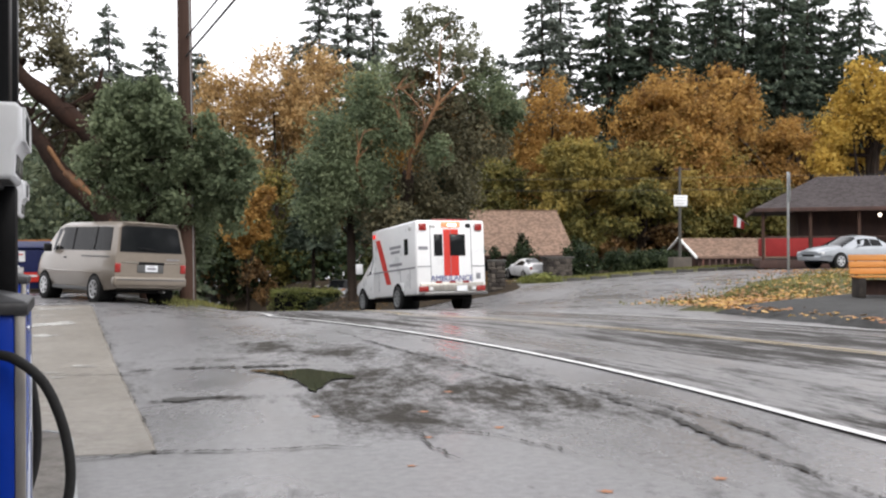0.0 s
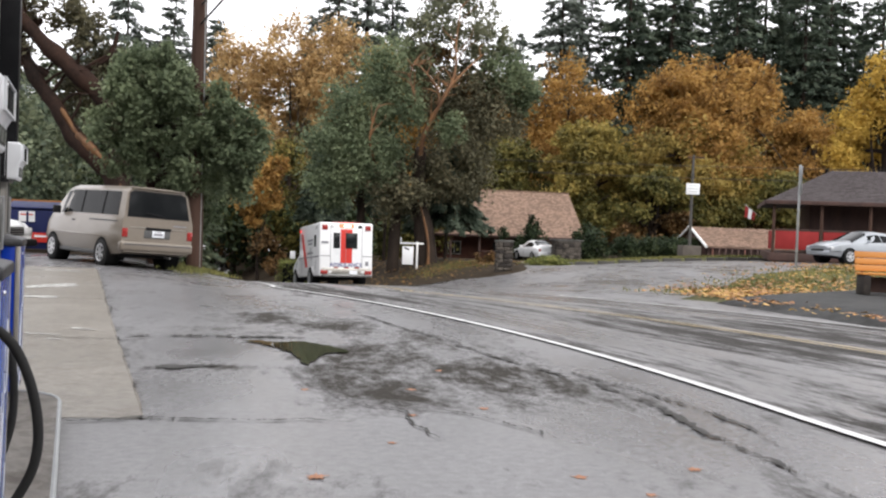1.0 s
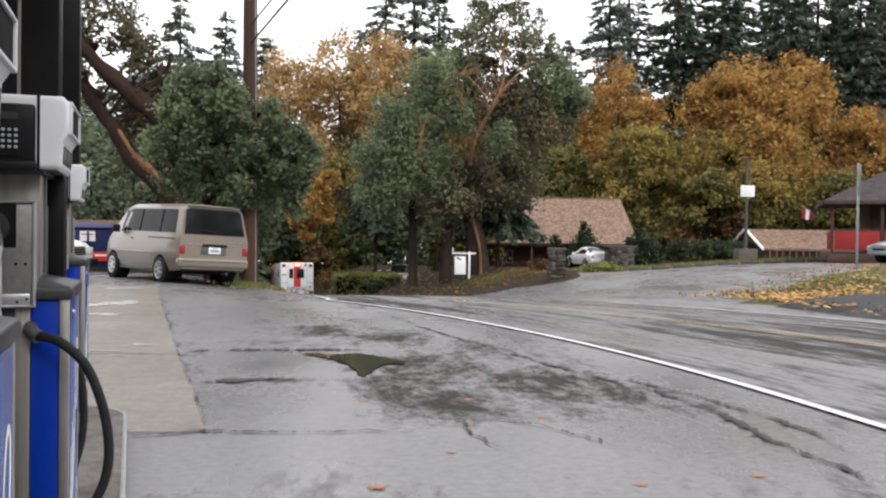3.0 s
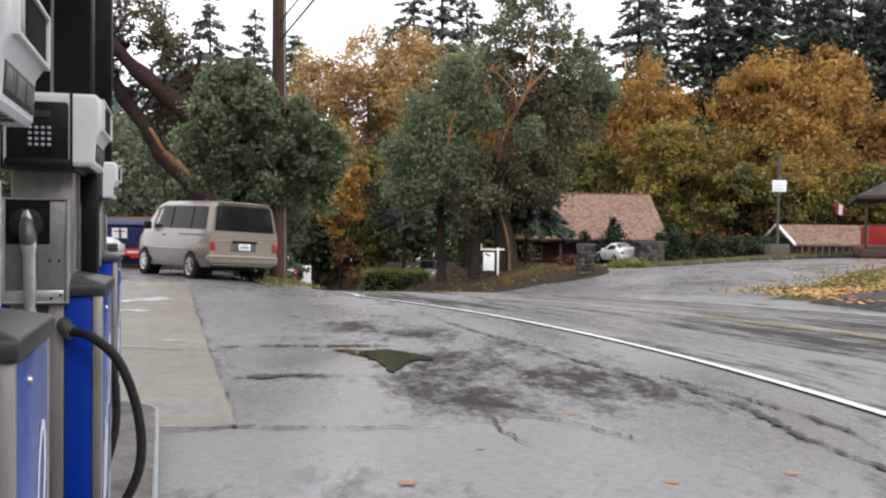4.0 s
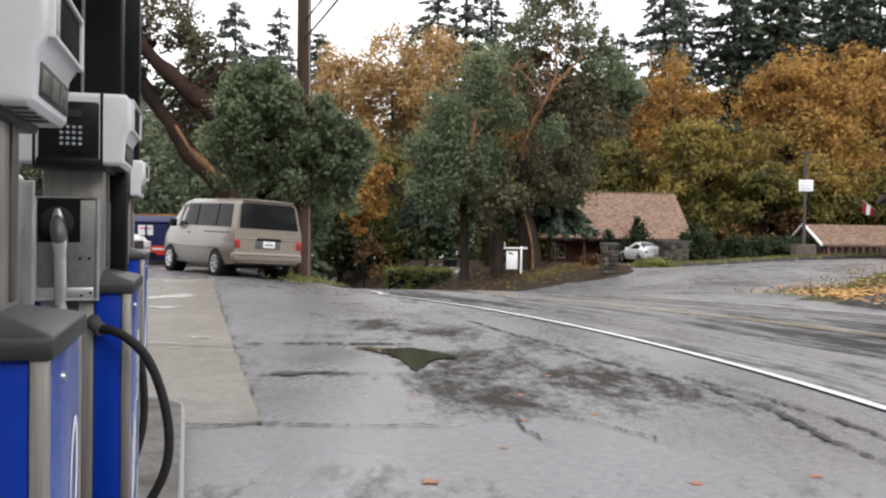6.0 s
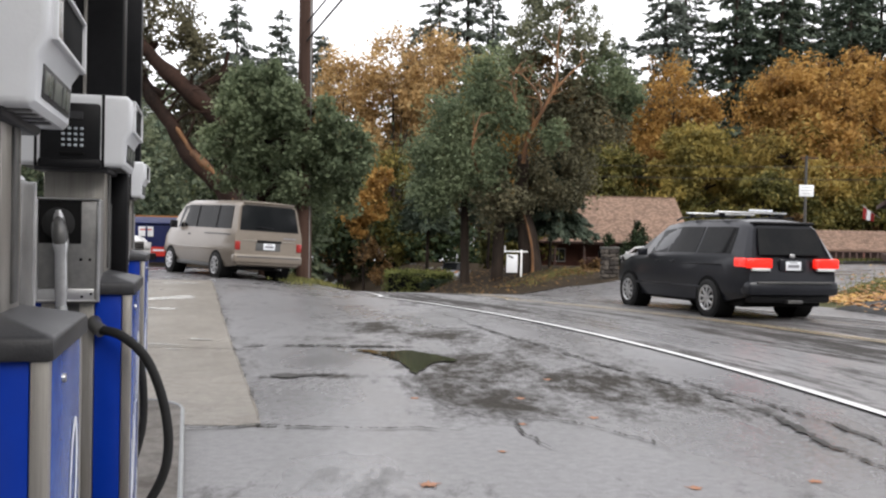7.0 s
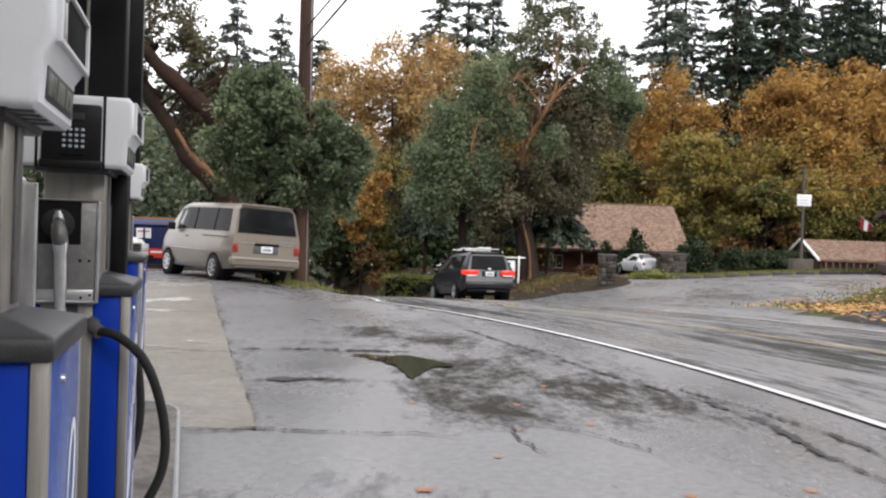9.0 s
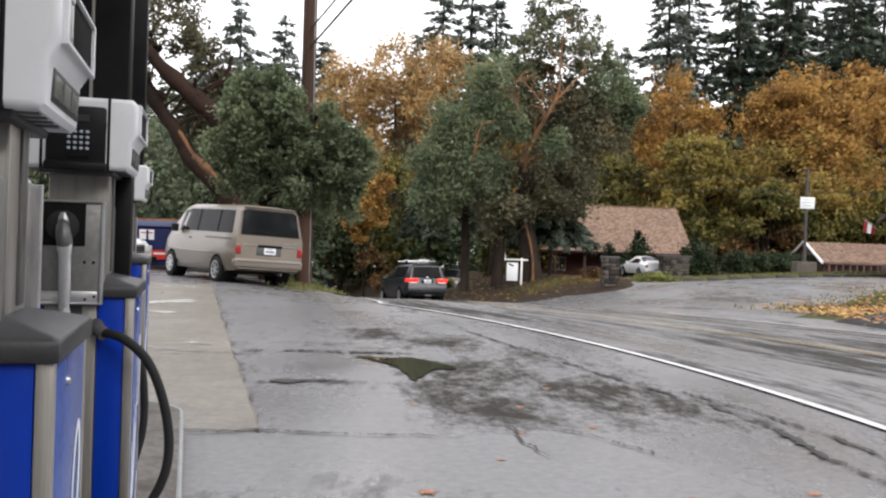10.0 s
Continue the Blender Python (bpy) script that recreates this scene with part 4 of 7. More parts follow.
    conifer("cedar_tree", "dark cedar with low drooping boughs", 3.2, 66.5, 9.0, 2.6, "needles", 42, 26, 0.4, 0.5, 0.5, 1.0)
    conifer("cedar_tree", "dark cedar with low drooping boughs", -1.2, 75.0, 12.0, 3.4, "needles", 43, 30, 0.42, 0.5, 0.5, 1.1)

    # small orange maple down the road
    broadleaf("maple_tree", "small thin orange maple at the bend of the road", -6.9, 84.0, 5.0,
              [(1.1, -0.5, 9.6, 1.0, 1.0, 1.1), (0.0, -0.5, 8.0, 1.2, 1.0, 1.0), (-1.3, -0.5, 7.0, 1.1, 1.0, 0.9), (0.9, -0.5, 7.0, 1.0, 0.9, 0.8), (-0.5, -0.5, 5.7, 1.1, 0.9, 0.7), (1.9, -.5, 10.2, .7, .7, .7)], 3000, 0.21, "leaf_orange", "bark_dark", 0.13, 51, 0.24, 14,
              extra=(([(0.6, -1, 3.2, 1.2, 1.0, 1.2), (1.6, -1, 1.6, 1.0, 0.9, 1.0)], 700, "leaf_brown"),))

    # autumn maples behind, with golden to rust crowns
    gold = (
        (-10.4, 97, 20.0, 4.8, "leaf_peach", 61), (-5.5, 99, 22.0, 5.2, "leaf_peach", 62), (-0.6, 101, 22.5, 5.0, "leaf_peach", 63), (3.6, 99, 19.5, 4.2, "leaf_gold", 64), (-8.2, 103, 19.5, 4.8, "leaf_peach", 69),
        (23.0, 96, 19.0, 5.0, "leaf_orange", 65), (12.5, 95, 16.0, 4.4, "leaf_brown", 66), (18.0, 97, 17.5, 4.2, "leaf_orange", 67), (7.6, 98, 17.0, 4.2, "leaf_orange", 68),
    )
    for x, y, top, r, leaf, seed in gold:
        rnd = random.Random(seed)
        z = g(x, y)
        cl = [(0, 0, top - z - r * 0.7, r * .62, r * .6, r * .75)]
        for k in range(7):
            a = rnd.uniform(0, 6.28)
            cl.append((math.cos(a) * r * 0.55, math.sin(a) * r * 0.4, top - z - r * rnd.uniform(0.9, 2.6), r * rnd.uniform(.4, .58), r * .45, r * rnd.uniform(.4, .6)))
        broadleaf("maple_tree", "tall autumn maple with thinning rust and gold leaves", x, y, top - r, cl, 9000, 0.24, leaf, "bark_dark", 0.28, seed, 0.17, 30)

    # the great golden maple and its neighbours
    def dome(x, y, r, top, leaf, low_leaf, seed, count, label, size=0.24, low=0.35):
        rnd = random.Random(seed)
        z = g(x, y)
        h = top - z
        up, dn = [], []
        for k in range(26):
            a = rnd.uniform(0, 6.28)
            f = rnd.uniform(0.05, 1) ** 0.6
            zz = h * (1 - 0.22 - 0.52 * f * f * rnd.uniform(0.8, 1.1))
            up.append((math.cos(a) * r * f * 0.84, math.sin(a) * r * f * 0.7, zz, r * rnd.uniform(.22, .34), r * rnd.uniform(.22, .3), r * rnd.uniform(.17, .25)))
        for k in range(16):
            a = rnd.uniform(0, 6.28)
            f = rnd.uniform(0.35, 1.0)
            dn.append((math.cos(a) * r * f * 0.9, math.sin(a) * r * f * 0.75, h * rnd.uniform(0.1, low), r * rnd.uniform(.2, .32), r * .25, r * rnd.uniform(.16, .24)))
        broadleaf("maple_tree", label, x, y, h * 0.75, up, count, size, leaf, "bark_dark", 0.45, seed, 0.24, 16, extra=((dn, int(count * 0.5), low_leaf),))

    dome(37.0, 87, 4.6, 24.6, "leaf_orange", "leaf_orange", 70, 7000, "upright peak of an orange maple crown")
    dome(34.5, 86, 9.6, 22.8, "leaf_orange", "leaf_gold", 71, 24000, "great round maple in orange and gold leaf")
    dome(31.5, 84, 9.4, 14.2, "leaf_gold", "leaf_yellowgreen", 72, 20000, "broad golden maple with green lower boughs")
    dome(44.5, 86, 5.6, 17.2, "leaf_orange", "leaf_yellowgreen", 73, 12000, "rounded rust-orange maple at the wood edge")
    dome(21.5, 82, 5.4, 13.4, "leaf_olive", "leaf_yellowgreen", 74, 14000, "yellow-green maple turning gold")
    dome(15.0, 86, 5.4, 12.0, "leaf_yellowgreen", "leaf_yellowgreen", 75, 14000, "yellow-green maple above the cottage")
    dome(26.5, 78, 4.6, 8.0, "leaf_yellowgreen", "leaf_brown", 76, 11000, "low olive maple thicket")
    dome(38.0, 79, 4.8, 8.4, "leaf_yellowgreen", "leaf_brown", 77, 11000, "low olive maple thicket")
    dome(50.0, 80, 5.6, 10.0, "leaf_gold", "leaf_yellowgreen", 78, 11000, "golden maple beyond the restaurant")
    dome(37.5, 62, 4.4, 17.5, "leaf_yellow", "leaf_yellow", 79, 9000, "bright yellow maple standing beyond the dark restaurant", 0.2, 0.6)

    # firs on the skyline
    firs = (
        (-23.6, 108, 28.6, 4.6, 81), (-19.4, 108, 26.4, 4.0, 82), (-14.4, 112, 24.6, 3.8, 83), (-29.5, 112, 24.0, 4.0, 84), (-36, 108, 26, 4.4, 85),
        (-1.0, 112, 34.0, 4.6, 86), (2.4, 113, 36.0, 4.6, 87), (5.8, 114, 33.0, 4.0, 88), (-4.2, 116, 26.5, 3.8, 89),
        (24.5, 106, 34.0, 5.0, 90), (27.6, 109, 36.5, 5.2, 91), (32.5, 108, 37.5, 5.6, 92), (37.0, 107, 36.0, 5.6, 93), (41.0, 110, 38.0, 5.8, 94),
        (45.0, 106, 35.0, 5.6, 95), (49.0, 108, 37.0, 5.8, 96), (53.5, 107, 35.0, 5.6, 97), (58.0, 110, 36.5, 5.8, 98), (64.0, 108, 34.0, 5.8, 99), (70, 108, 36.0, 6, 100),
        (43.0, 116, 31, 5.4, 102), (51.0, 116, 32, 5.4, 103), (20.6, 114, 25.5, 4.4, 104), (14.5, 116, 22, 4.2, 106), (9.5, 118, 22, 4.2, 107),
        (47.2, 118, 34, 5.4, 108), (56, 117, 33, 5.4, 109), (61, 118, 34, 5.4, 110), (67, 118, 33, 5.4, 123), (34.8, 113, 33, 5.0, 124), (47, 113, 35, 5.2, 125), (56, 113, 36, 5.4, 126), (62, 113, 35, 5.4, 127), (39, 115, 32, 5.0, 128),
    )
    for x, y, h, r, seed in firs:
        conifer("fir_tree", "tall dark fir on the skyline", x, y, h - g(x, y), r * (1.4 if x > 8 else 1.9 if x < -10 else 1.4), "needles_grey" if x < 31 else "needles", seed, 40, 0.14, 0.3, 0.74, 0.52)

    # young lighter firs behind the yard fence
    for x, y, h, r, seed in ((-17.5, 58, 8.2, 2.2, 111), (-14.8, 62, 9.8, 2.4, 112), (-12.6, 60, 7.0, 2.0, 113), (-19.5, 66, 12.5, 2.8, 114), (-16.0, 70, 13.5, 3.0, 115), (-22.5, 62, 11.0, 2.8, 116), (-25, 74, 16, 3.4, 117), (-11.0, 70, 11, 2.8, 118)):
        conifer("fir_tree", "young grey-green fir behind the yard", x, y, h - g(x, y), r, "needles_light", seed, 30, 0.06, 0.3, 0.45, 0.8)


def wood_backdrop():
    """Dense woods behind everything and undergrowth below, partly darkened for shade, one leafy mass each."""
    rnd = random.Random(200)
    t = thing("far_woods", "dense dark woods filling the hillside", "woods", pose(0, 0, 0), kind="stuff")
    cl = [(x + rnd.uniform(-2, 2), 122 + rnd.uniform(-3, 6), rnd.uniform(2, 15), rnd.uniform(4, 6), 3, rnd.uniform(3.5, 5.5)) for x in np.arange(-62, 90, 3.2) for _ in range(2)]
    crown_mesh("woods", cl, 46000, 0.62, M["needles"], t, 201, 12, 0.3)
    cl = [(x + rnd.uniform(-2, 2), 104 + rnd.uniform(-4, 4), rnd.uniform(-4, 9), rnd.uniform(3, 5), 3, rnd.uniform(3, 4.5)) for x in np.arange(-46, 62, 3.4)]
    crown_mesh("woods", cl, 26000, 0.45, M["leaf_brown"], t, 202, 14, 0.28)
    t = thing("undergrowth", "shrubs and saplings, partly darkened to stand for shade under the trees", "undergrowth", pose(0, 0, 0), kind="stuff")
    # darkest leaves fill the shaded space below the crowns
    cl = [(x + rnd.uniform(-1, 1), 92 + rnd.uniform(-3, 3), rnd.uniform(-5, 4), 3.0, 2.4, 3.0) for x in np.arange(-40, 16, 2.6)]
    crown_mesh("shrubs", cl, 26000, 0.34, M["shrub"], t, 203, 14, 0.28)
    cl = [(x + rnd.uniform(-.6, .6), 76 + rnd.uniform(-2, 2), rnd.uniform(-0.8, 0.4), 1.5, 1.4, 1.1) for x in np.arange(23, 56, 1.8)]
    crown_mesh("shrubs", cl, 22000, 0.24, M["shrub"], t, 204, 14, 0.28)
    cl = [(x + rnd.uniform(-.6, .6), 70 + rnd.uniform(-1, 1), -1.0 + rnd.uniform(-0.6, 3.4), 1.5, 1.4, 1.6) for x in np.arange(4.0, 7, 1.2) for _ in range(2)]
    crown_mesh("shrubs", cl, 9000, 0.2, M["leaf_yellowgreen"], t, 206, 12, 0.25)
    cl = [(x + rnd.uniform(-.6, .6), 48 + rnd.uniform(-4, 10), rnd.uniform(-1, 7.5), 1.8, 1.6, 2.0) for x in np.arange(-26, -9.5, 1.6) for _ in range(2)]
    crown_mesh("shrubs", cl, 16000, 0.2, M["needles_light"], t, 205, 14, 0.28)
    cl = [(x + rnd.uniform(-.8, .8), 91 + rnd.uniform(-1, 1), rnd.uniform(0, 7.5), 1.7, 1.5, 1.9) for x in np.arange(-11, -1, 1.3) for _ in range(2)]
    crown_mesh("shrubs", cl, 11000, 0.24, M["leaf_yellowgreen"], t, 208, 14, 0.28)
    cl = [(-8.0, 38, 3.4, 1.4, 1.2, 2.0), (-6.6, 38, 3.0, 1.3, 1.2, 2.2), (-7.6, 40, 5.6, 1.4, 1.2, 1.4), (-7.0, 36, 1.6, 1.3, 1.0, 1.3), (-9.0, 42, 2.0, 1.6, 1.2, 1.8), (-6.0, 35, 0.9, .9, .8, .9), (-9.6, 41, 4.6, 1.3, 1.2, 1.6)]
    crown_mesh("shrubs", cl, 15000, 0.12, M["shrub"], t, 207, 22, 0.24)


def unseen_wood_behind():
    """Unseen woods round the back and along the road, added to darken reflections."""
    rnd = random.Random(300)
    t = thing("woods_behind", "unseen dark mixed woods added on the far sides to dim reflections", "woods", pose(0, 0, 0), kind="stuff")
    cl = []
    for k in range(230):
        a = radians(rnd.uniform(112, 428))
        r = rnd.uniform(42, 52)
        cl.append((r * math.cos(a) + 4, r * math.sin(a) * 0.9 - 2, rnd.uniform(0, 22), 5.5, 5.0, 4.5))
    cl = [c for c in cl if c[1] < 14 and not (c[0] > 0 and c[1] > 6)]
    crown_mesh("woods", cl, 16000, 1.3, M["needles"], t, 301, 10, 0.3)


plant_wood()
wood_backdrop()
unseen_wood_behind()


# ---- vehicles ----
def section(st):
    y, zs, wb, zb, wr, zr, k = st
    pts = [(wb - 0.07, zs), (wb, zs + 0.2), (wb + 0.01, (zs + zb) / 2), (wb, zb - 0.1), (wb - 0.025, zb), (wr + 0.03, zr - 0.1), (wr - 0.06, zr - 0.02), (wr * 0.5, zr + 0.008), (0, zr + 0.014)]
    return [Vector((x, y + k * max(0, z - zb), z)) for x, z in pts]


def between(stations, y):
    for a, b in zip(stations, stations[1:]):
        if a[0] <= y <= b[0]:
            f = (y - a[0]) / (b[0] - a[0])
            return tuple(p + (q - p) * f for p, q in zip(a, b))
    return stations[0] if y < stations[0][0] else stations[-1]


def hull(stations, paint, parent, screens=(), label=""):
    """The pressed body: sections lofted from tail to nose; the windscreen is left to glass."""
    bm = bmesh.new()
    def ring(b, st):
        s = section(st)
        return [b.verts.new(p) for p in s] + [b.verts.new((-p.x, p.y, p.z)) for p in s[-2::-1]]
    rings = [ring(bm, s) for s in stations]
    n = len(rings[0])
    for i, (r0, r1) in enumerate(zip(rings, rings[1:])):
        for k in range(n):
            if i in screens and 5 <= k <= n - 7:
                continue
            bm.faces.new((r0[k], r0[(k + 1) % n], r1[(k + 1) % n], r1[k]))
    bm.faces.new(rings[0])
    bm.faces.new(rings[-1][::-1])
    for i in screens:
        gl = bmesh.new()
        a, b = ring(gl, stations[i]), ring(gl, stations[i + 1])
        for k in range(5, n - 6):
            gl.faces.new((a[k], a[k + 1], b[k + 1], b[k]))
        bmesh.ops.delete(gl, geom=[v for v in gl.verts if not v.link_faces], context="VERTS")
        part("windscreen" if stations[i][0] > 0 else "rear_window", gl, M["glass"], parent)
    return part("body", bm, paint, parent, label, smooth=32)


def side_glass(stations, spans, parent, low=0.06, high=0.93):
    for sx in (-1, 1):
        for y0, y1 in spans:
            bm = bmesh.new()
            n = 4
            grid = []
            for i in range(n + 1):
                s = section(between(stations, y0 + (y1 - y0) * i / n))
                row = []
                for f in (low, (low + high) / 2, high):
                    p = s[4].lerp(s[5], f)
                    out = 0.008
                    row.append(bm.verts.new((sx * (p.x + out), p.y, p.z)))
                grid.append(row)
            for a, b in zip(grid, grid[1:]):
                for j in range(2):
                    bm.faces.new((a[j], a[j + 1], b[j + 1], b[j]))
            ex = bmesh.ops.extrude_face_region(bm, geom=bm.faces[:])
            bmesh.ops.translate(bm, verts=[v for v in ex["geom"] if isinstance(v, bmesh.types.BMVert)], vec=(-sx * 0.02, 0, 0))
            part("side_window", bm, M["side_glass"], parent, smooth=20)


def tail_point(st, x, z, off=0.0):
    """A place on the tail at x, z."""
    return Vector((x, st[0] + st[6] * max(0, z - st[3]) - off, z))


def tail_panel(st, name, pts, material, parent, off=0.006, depth=0.02, label=""):
    bm = bmesh.new()
    plate(bm, [tail_point(st, x, z, off) for x, z in pts], depth)
    return part(name, bm, material, parent, label, smooth=0)


def wheel(parent, x, y, r, width=0.22, spokes=9, steel=False):
    hub = new("wheel")
    hub.parent = parent
    hub.location = (x, y, r)
    sx = 1 if x > 0 else -1
    w = width / 2
    bm = bmesh.new()
    lathe(bm, [(r * 0.62, -w * .8), (r * 0.8, -w), (r * 0.97, -w * .75), (r, -w * .3), (r, w * .3), (r * 0.97, w * .75), (r * 0.8, w), (r * 0.62, w * .8)], sides=28)
    part("tyre", bm, M["rubber"], hub, smooth=50)
    # dark disc puts the shade behind the spokes into colour
    bm = bmesh.new()
    lathe(bm, [(r * 0.6, sx * w * .78), (r * 0.6, sx * w * .84), (r * 0.12, sx * w * .84)], sides=28)
    part("rim_shade", bm, M["under"], hub)
    bm = bmesh.new()
    lathe(bm, [(r * 0.67, sx * w * .8), (r * 0.68, sx * w * .98), (r * 0.62, sx * w * .99), (r * 0.57, sx * w * .87)], sides=28)
    bmesh.ops.delete(bm, geom=[f for f in bm.faces if len(f.verts) > 4], context="FACES")
    for k in range(spokes):
        a = 2 * math.pi * k / spokes
        box(bm, (sx * w * .9, math.cos(a) * r * .36, math.sin(a) * r * .36), (w * .12, r * 0.54, r * (0.95 / spokes + 0.04)), 0.005, Matrix.Rotation(a, 4, "X"), 1)
    lathe(bm, [(r * .16, sx * w * .86), (r * .15, sx * w * 1.0), (r * .06, sx * w * 1.02)], sides=14)
    part("rim", bm, M["galv"] if steel else M["alloy"], hub, "silver spoked rim", smooth=40)
    return hub


def arches(parent, x, ys, r):
    for y in ys:
        for sx in (-1, 1):
            bm = bmesh.new()
            lathe(bm, [(r * 1.17, sx * (x - 0.34)), (r * 1.17, sx * (x + 0.002)), (r * 1.13, sx * (x + 0.004))], Matrix.Translation((0, y, r * 1.02)), 28)
            part("wheel_arch", bm, M["under"], parent, smooth=40)


def number_plate(parent, y, z, x=0.0, w=0.31, h=0.155, face=-1, name="licence_plate"):
    pl = part(name, boxed((x, y, z), (w, 0.012, h), 0.004), M["plate"], parent, "white plate with plain bars")
    part("plate_bar", boxed((x, y + face * 0.007, z - 0.005), (w * 0.72, 0.006, h * 0.34)), M["bar_grey"], pl)
    part("plate_bar", boxed((x, y + face * 0.007, z + h * 0.36), (w * 0.5, 0.006, h * 0.1)), M["bar_grey"], pl)
    return pl


def eurovan(m):
    st = [(-2.40, 0.40, 0.89, 1.20, 0.735, 1.88, 0.2), (-2.3, 0.36, 0.91, 1.2, 0.75, 1.93, 0.2), (-1.7, 0.3, 0.92, 1.2, 0.76, 1.95, 0), (0.55, 0.3, 0.92, 1.2, 0.76, 1.95, 0), (1.05, 0.3, 0.92, 1.18, 0.72, 1.9, 0),
          (1.8, 0.3, 0.91, 1.1, 0.66, 1.3, 0), (2.05, 0.35, 0.86, 1.0, 0.62, 1.08, 0), (2.38, 0.42, 0.76, 0.72, 0.5, 0.8, 0)]
    t = thing("passenger_van", "boxy champagne-beige passenger van parked on the forecourt", "van", m)
    hull(st, M["champagne"], t, (4,))
    side_glass(st, [(-2.12, -1.29), (-1.25, -0.09), (-0.05, 0.75), (0.8, 1.12)], t)
    for sx in (-1, 1):
        for y in (-1.27, -0.07):
            p, q = (section(between(st, y))[4].lerp(section(between(st, y))[5], f) for f in (0.06, 0.93))
            bm = bmesh.new()
            tube(bm, [(sx * (p.x + 0.004), p.y, p.z), (sx * (q.x + 0.004), q.y, q.z)], 0.026, 6)
            part("window_pillar", bm, M["black"], t)
    s = st[0]
    tail_panel(s, "window_seal", [(-0.79, 1.22), (0.79, 1.22), (0.715, 1.8), (0.6, 1.84), (-0.6, 1.84), (-0.715, 1.8)], M["black"], t, 0.006)
    tail_panel(s, "rear_window", [(-0.76, 1.25), (0.76, 1.25), (0.69, 1.77), (0.58, 1.81), (-0.58, 1.81), (-0.69, 1.77)], M["glass"], t, 0.012)
    for sx in (-1, 1):
        part("tail_light", boxed((sx * 0.825, -2.385, 0.85), (0.14, 0.07, 0.21), 0.015), M["red_lens"], t, "red square tail light")
        part("reflector", boxed((sx * 0.8, -2.415, 0.51), (0.12, 0.02, 0.04), 0.006), M["red_lens"], t)
    part("bumper", boxed((0, -2.35, 0.54), (1.83, 0.2, 0.22), 0.05, seg=3), M["champagne"], t)
    part("bumper_trim", boxed((0, -2.452, 0.585), (1.7, 0.012, 0.03), 0.004), M["skirt"], t)
    part("plate_recess", boxed((-0.02, -2.404, 0.84), (0.66, 0.02, 0.19), 0.006), M["skirt"], t)
    part("handle_strip", boxed((0, -2.415, 0.97), (0.64, 0.05, 0.06), 0.012), M["black"], t, "black tailgate handle strip")
    part("tailgate_trim", boxed((0, -2.408, 0.985), (1.4, 0.014, 0.016), 0.003), M["steel"], t)
    number_plate(t, -2.42, 0.85)
    part("badge_bar", boxed((0.55, -2.406, 1.07), (0.34, 0.008, 0.03)), M["bar_grey"], t)
    w = bmesh.new()
    tube(w, [(0.18, -2.42, 1.22), (0.05, -2.41, 1.3), (-0.3, -2.4, 1.33)], 0.012, 6)
    box(w, (-0.1, -2.41, 1.3), (0.5, 0.014, 0.02), 0, Matrix.Rotation(0.12, 4, "Y"))
    part("wiper", w, M["black"], t)
    part("spoiler_lip", boxed((0, -2.27, 1.9), (1.36, 0.1, 0.03), 0.012), M["champagne"], t)
    for sx in (-1, 1):
        part("mirror", boxed((sx * 1.03, 1.12, 1.28), (0.2, 0.1, 0.2), 0.03), M["black"], t)
        part("door_handle", boxed((sx * 0.928, 0.3, 1.05), (0.025, 0.16, 0.03), 0.008), M["black"], t)
        part("side_moulding", boxed((sx * 0.925, 0.0, 0.72), (0.02, 3.5, 0.04), 0.006), M["champagne"], t)
        part("slide_rail", boxed((sx * 0.92, -1.4, 1.1), (0.016, 1.5, 0.03), 0.004), M["skirt"], t)
        part("sill", boxed((sx * 0.86, 0.04, 0.31), (0.06, 2.2, 0.1), 0.02), M["skirt"], t)
    part("underbody", boxed((0, 0, 0.34), (1.5, 4.3, 0.16), 0.03), M["under"], t)
    bm = bmesh.new()
    tube(bm, [(0.35, -2.42, 0.3), (0.35, -2.0, 0.3)], 0.03, 8)
    part("exhaust", bm, M["steel_dark"], t)
    arches(t, 0.925, (-1.42, 1.5), 0.32)
    for x in (-0.85, 0.85):
        for y in (-1.42, 1.5):
            wheel(t, x, y, 0.32, 0.21, 7)
    return t


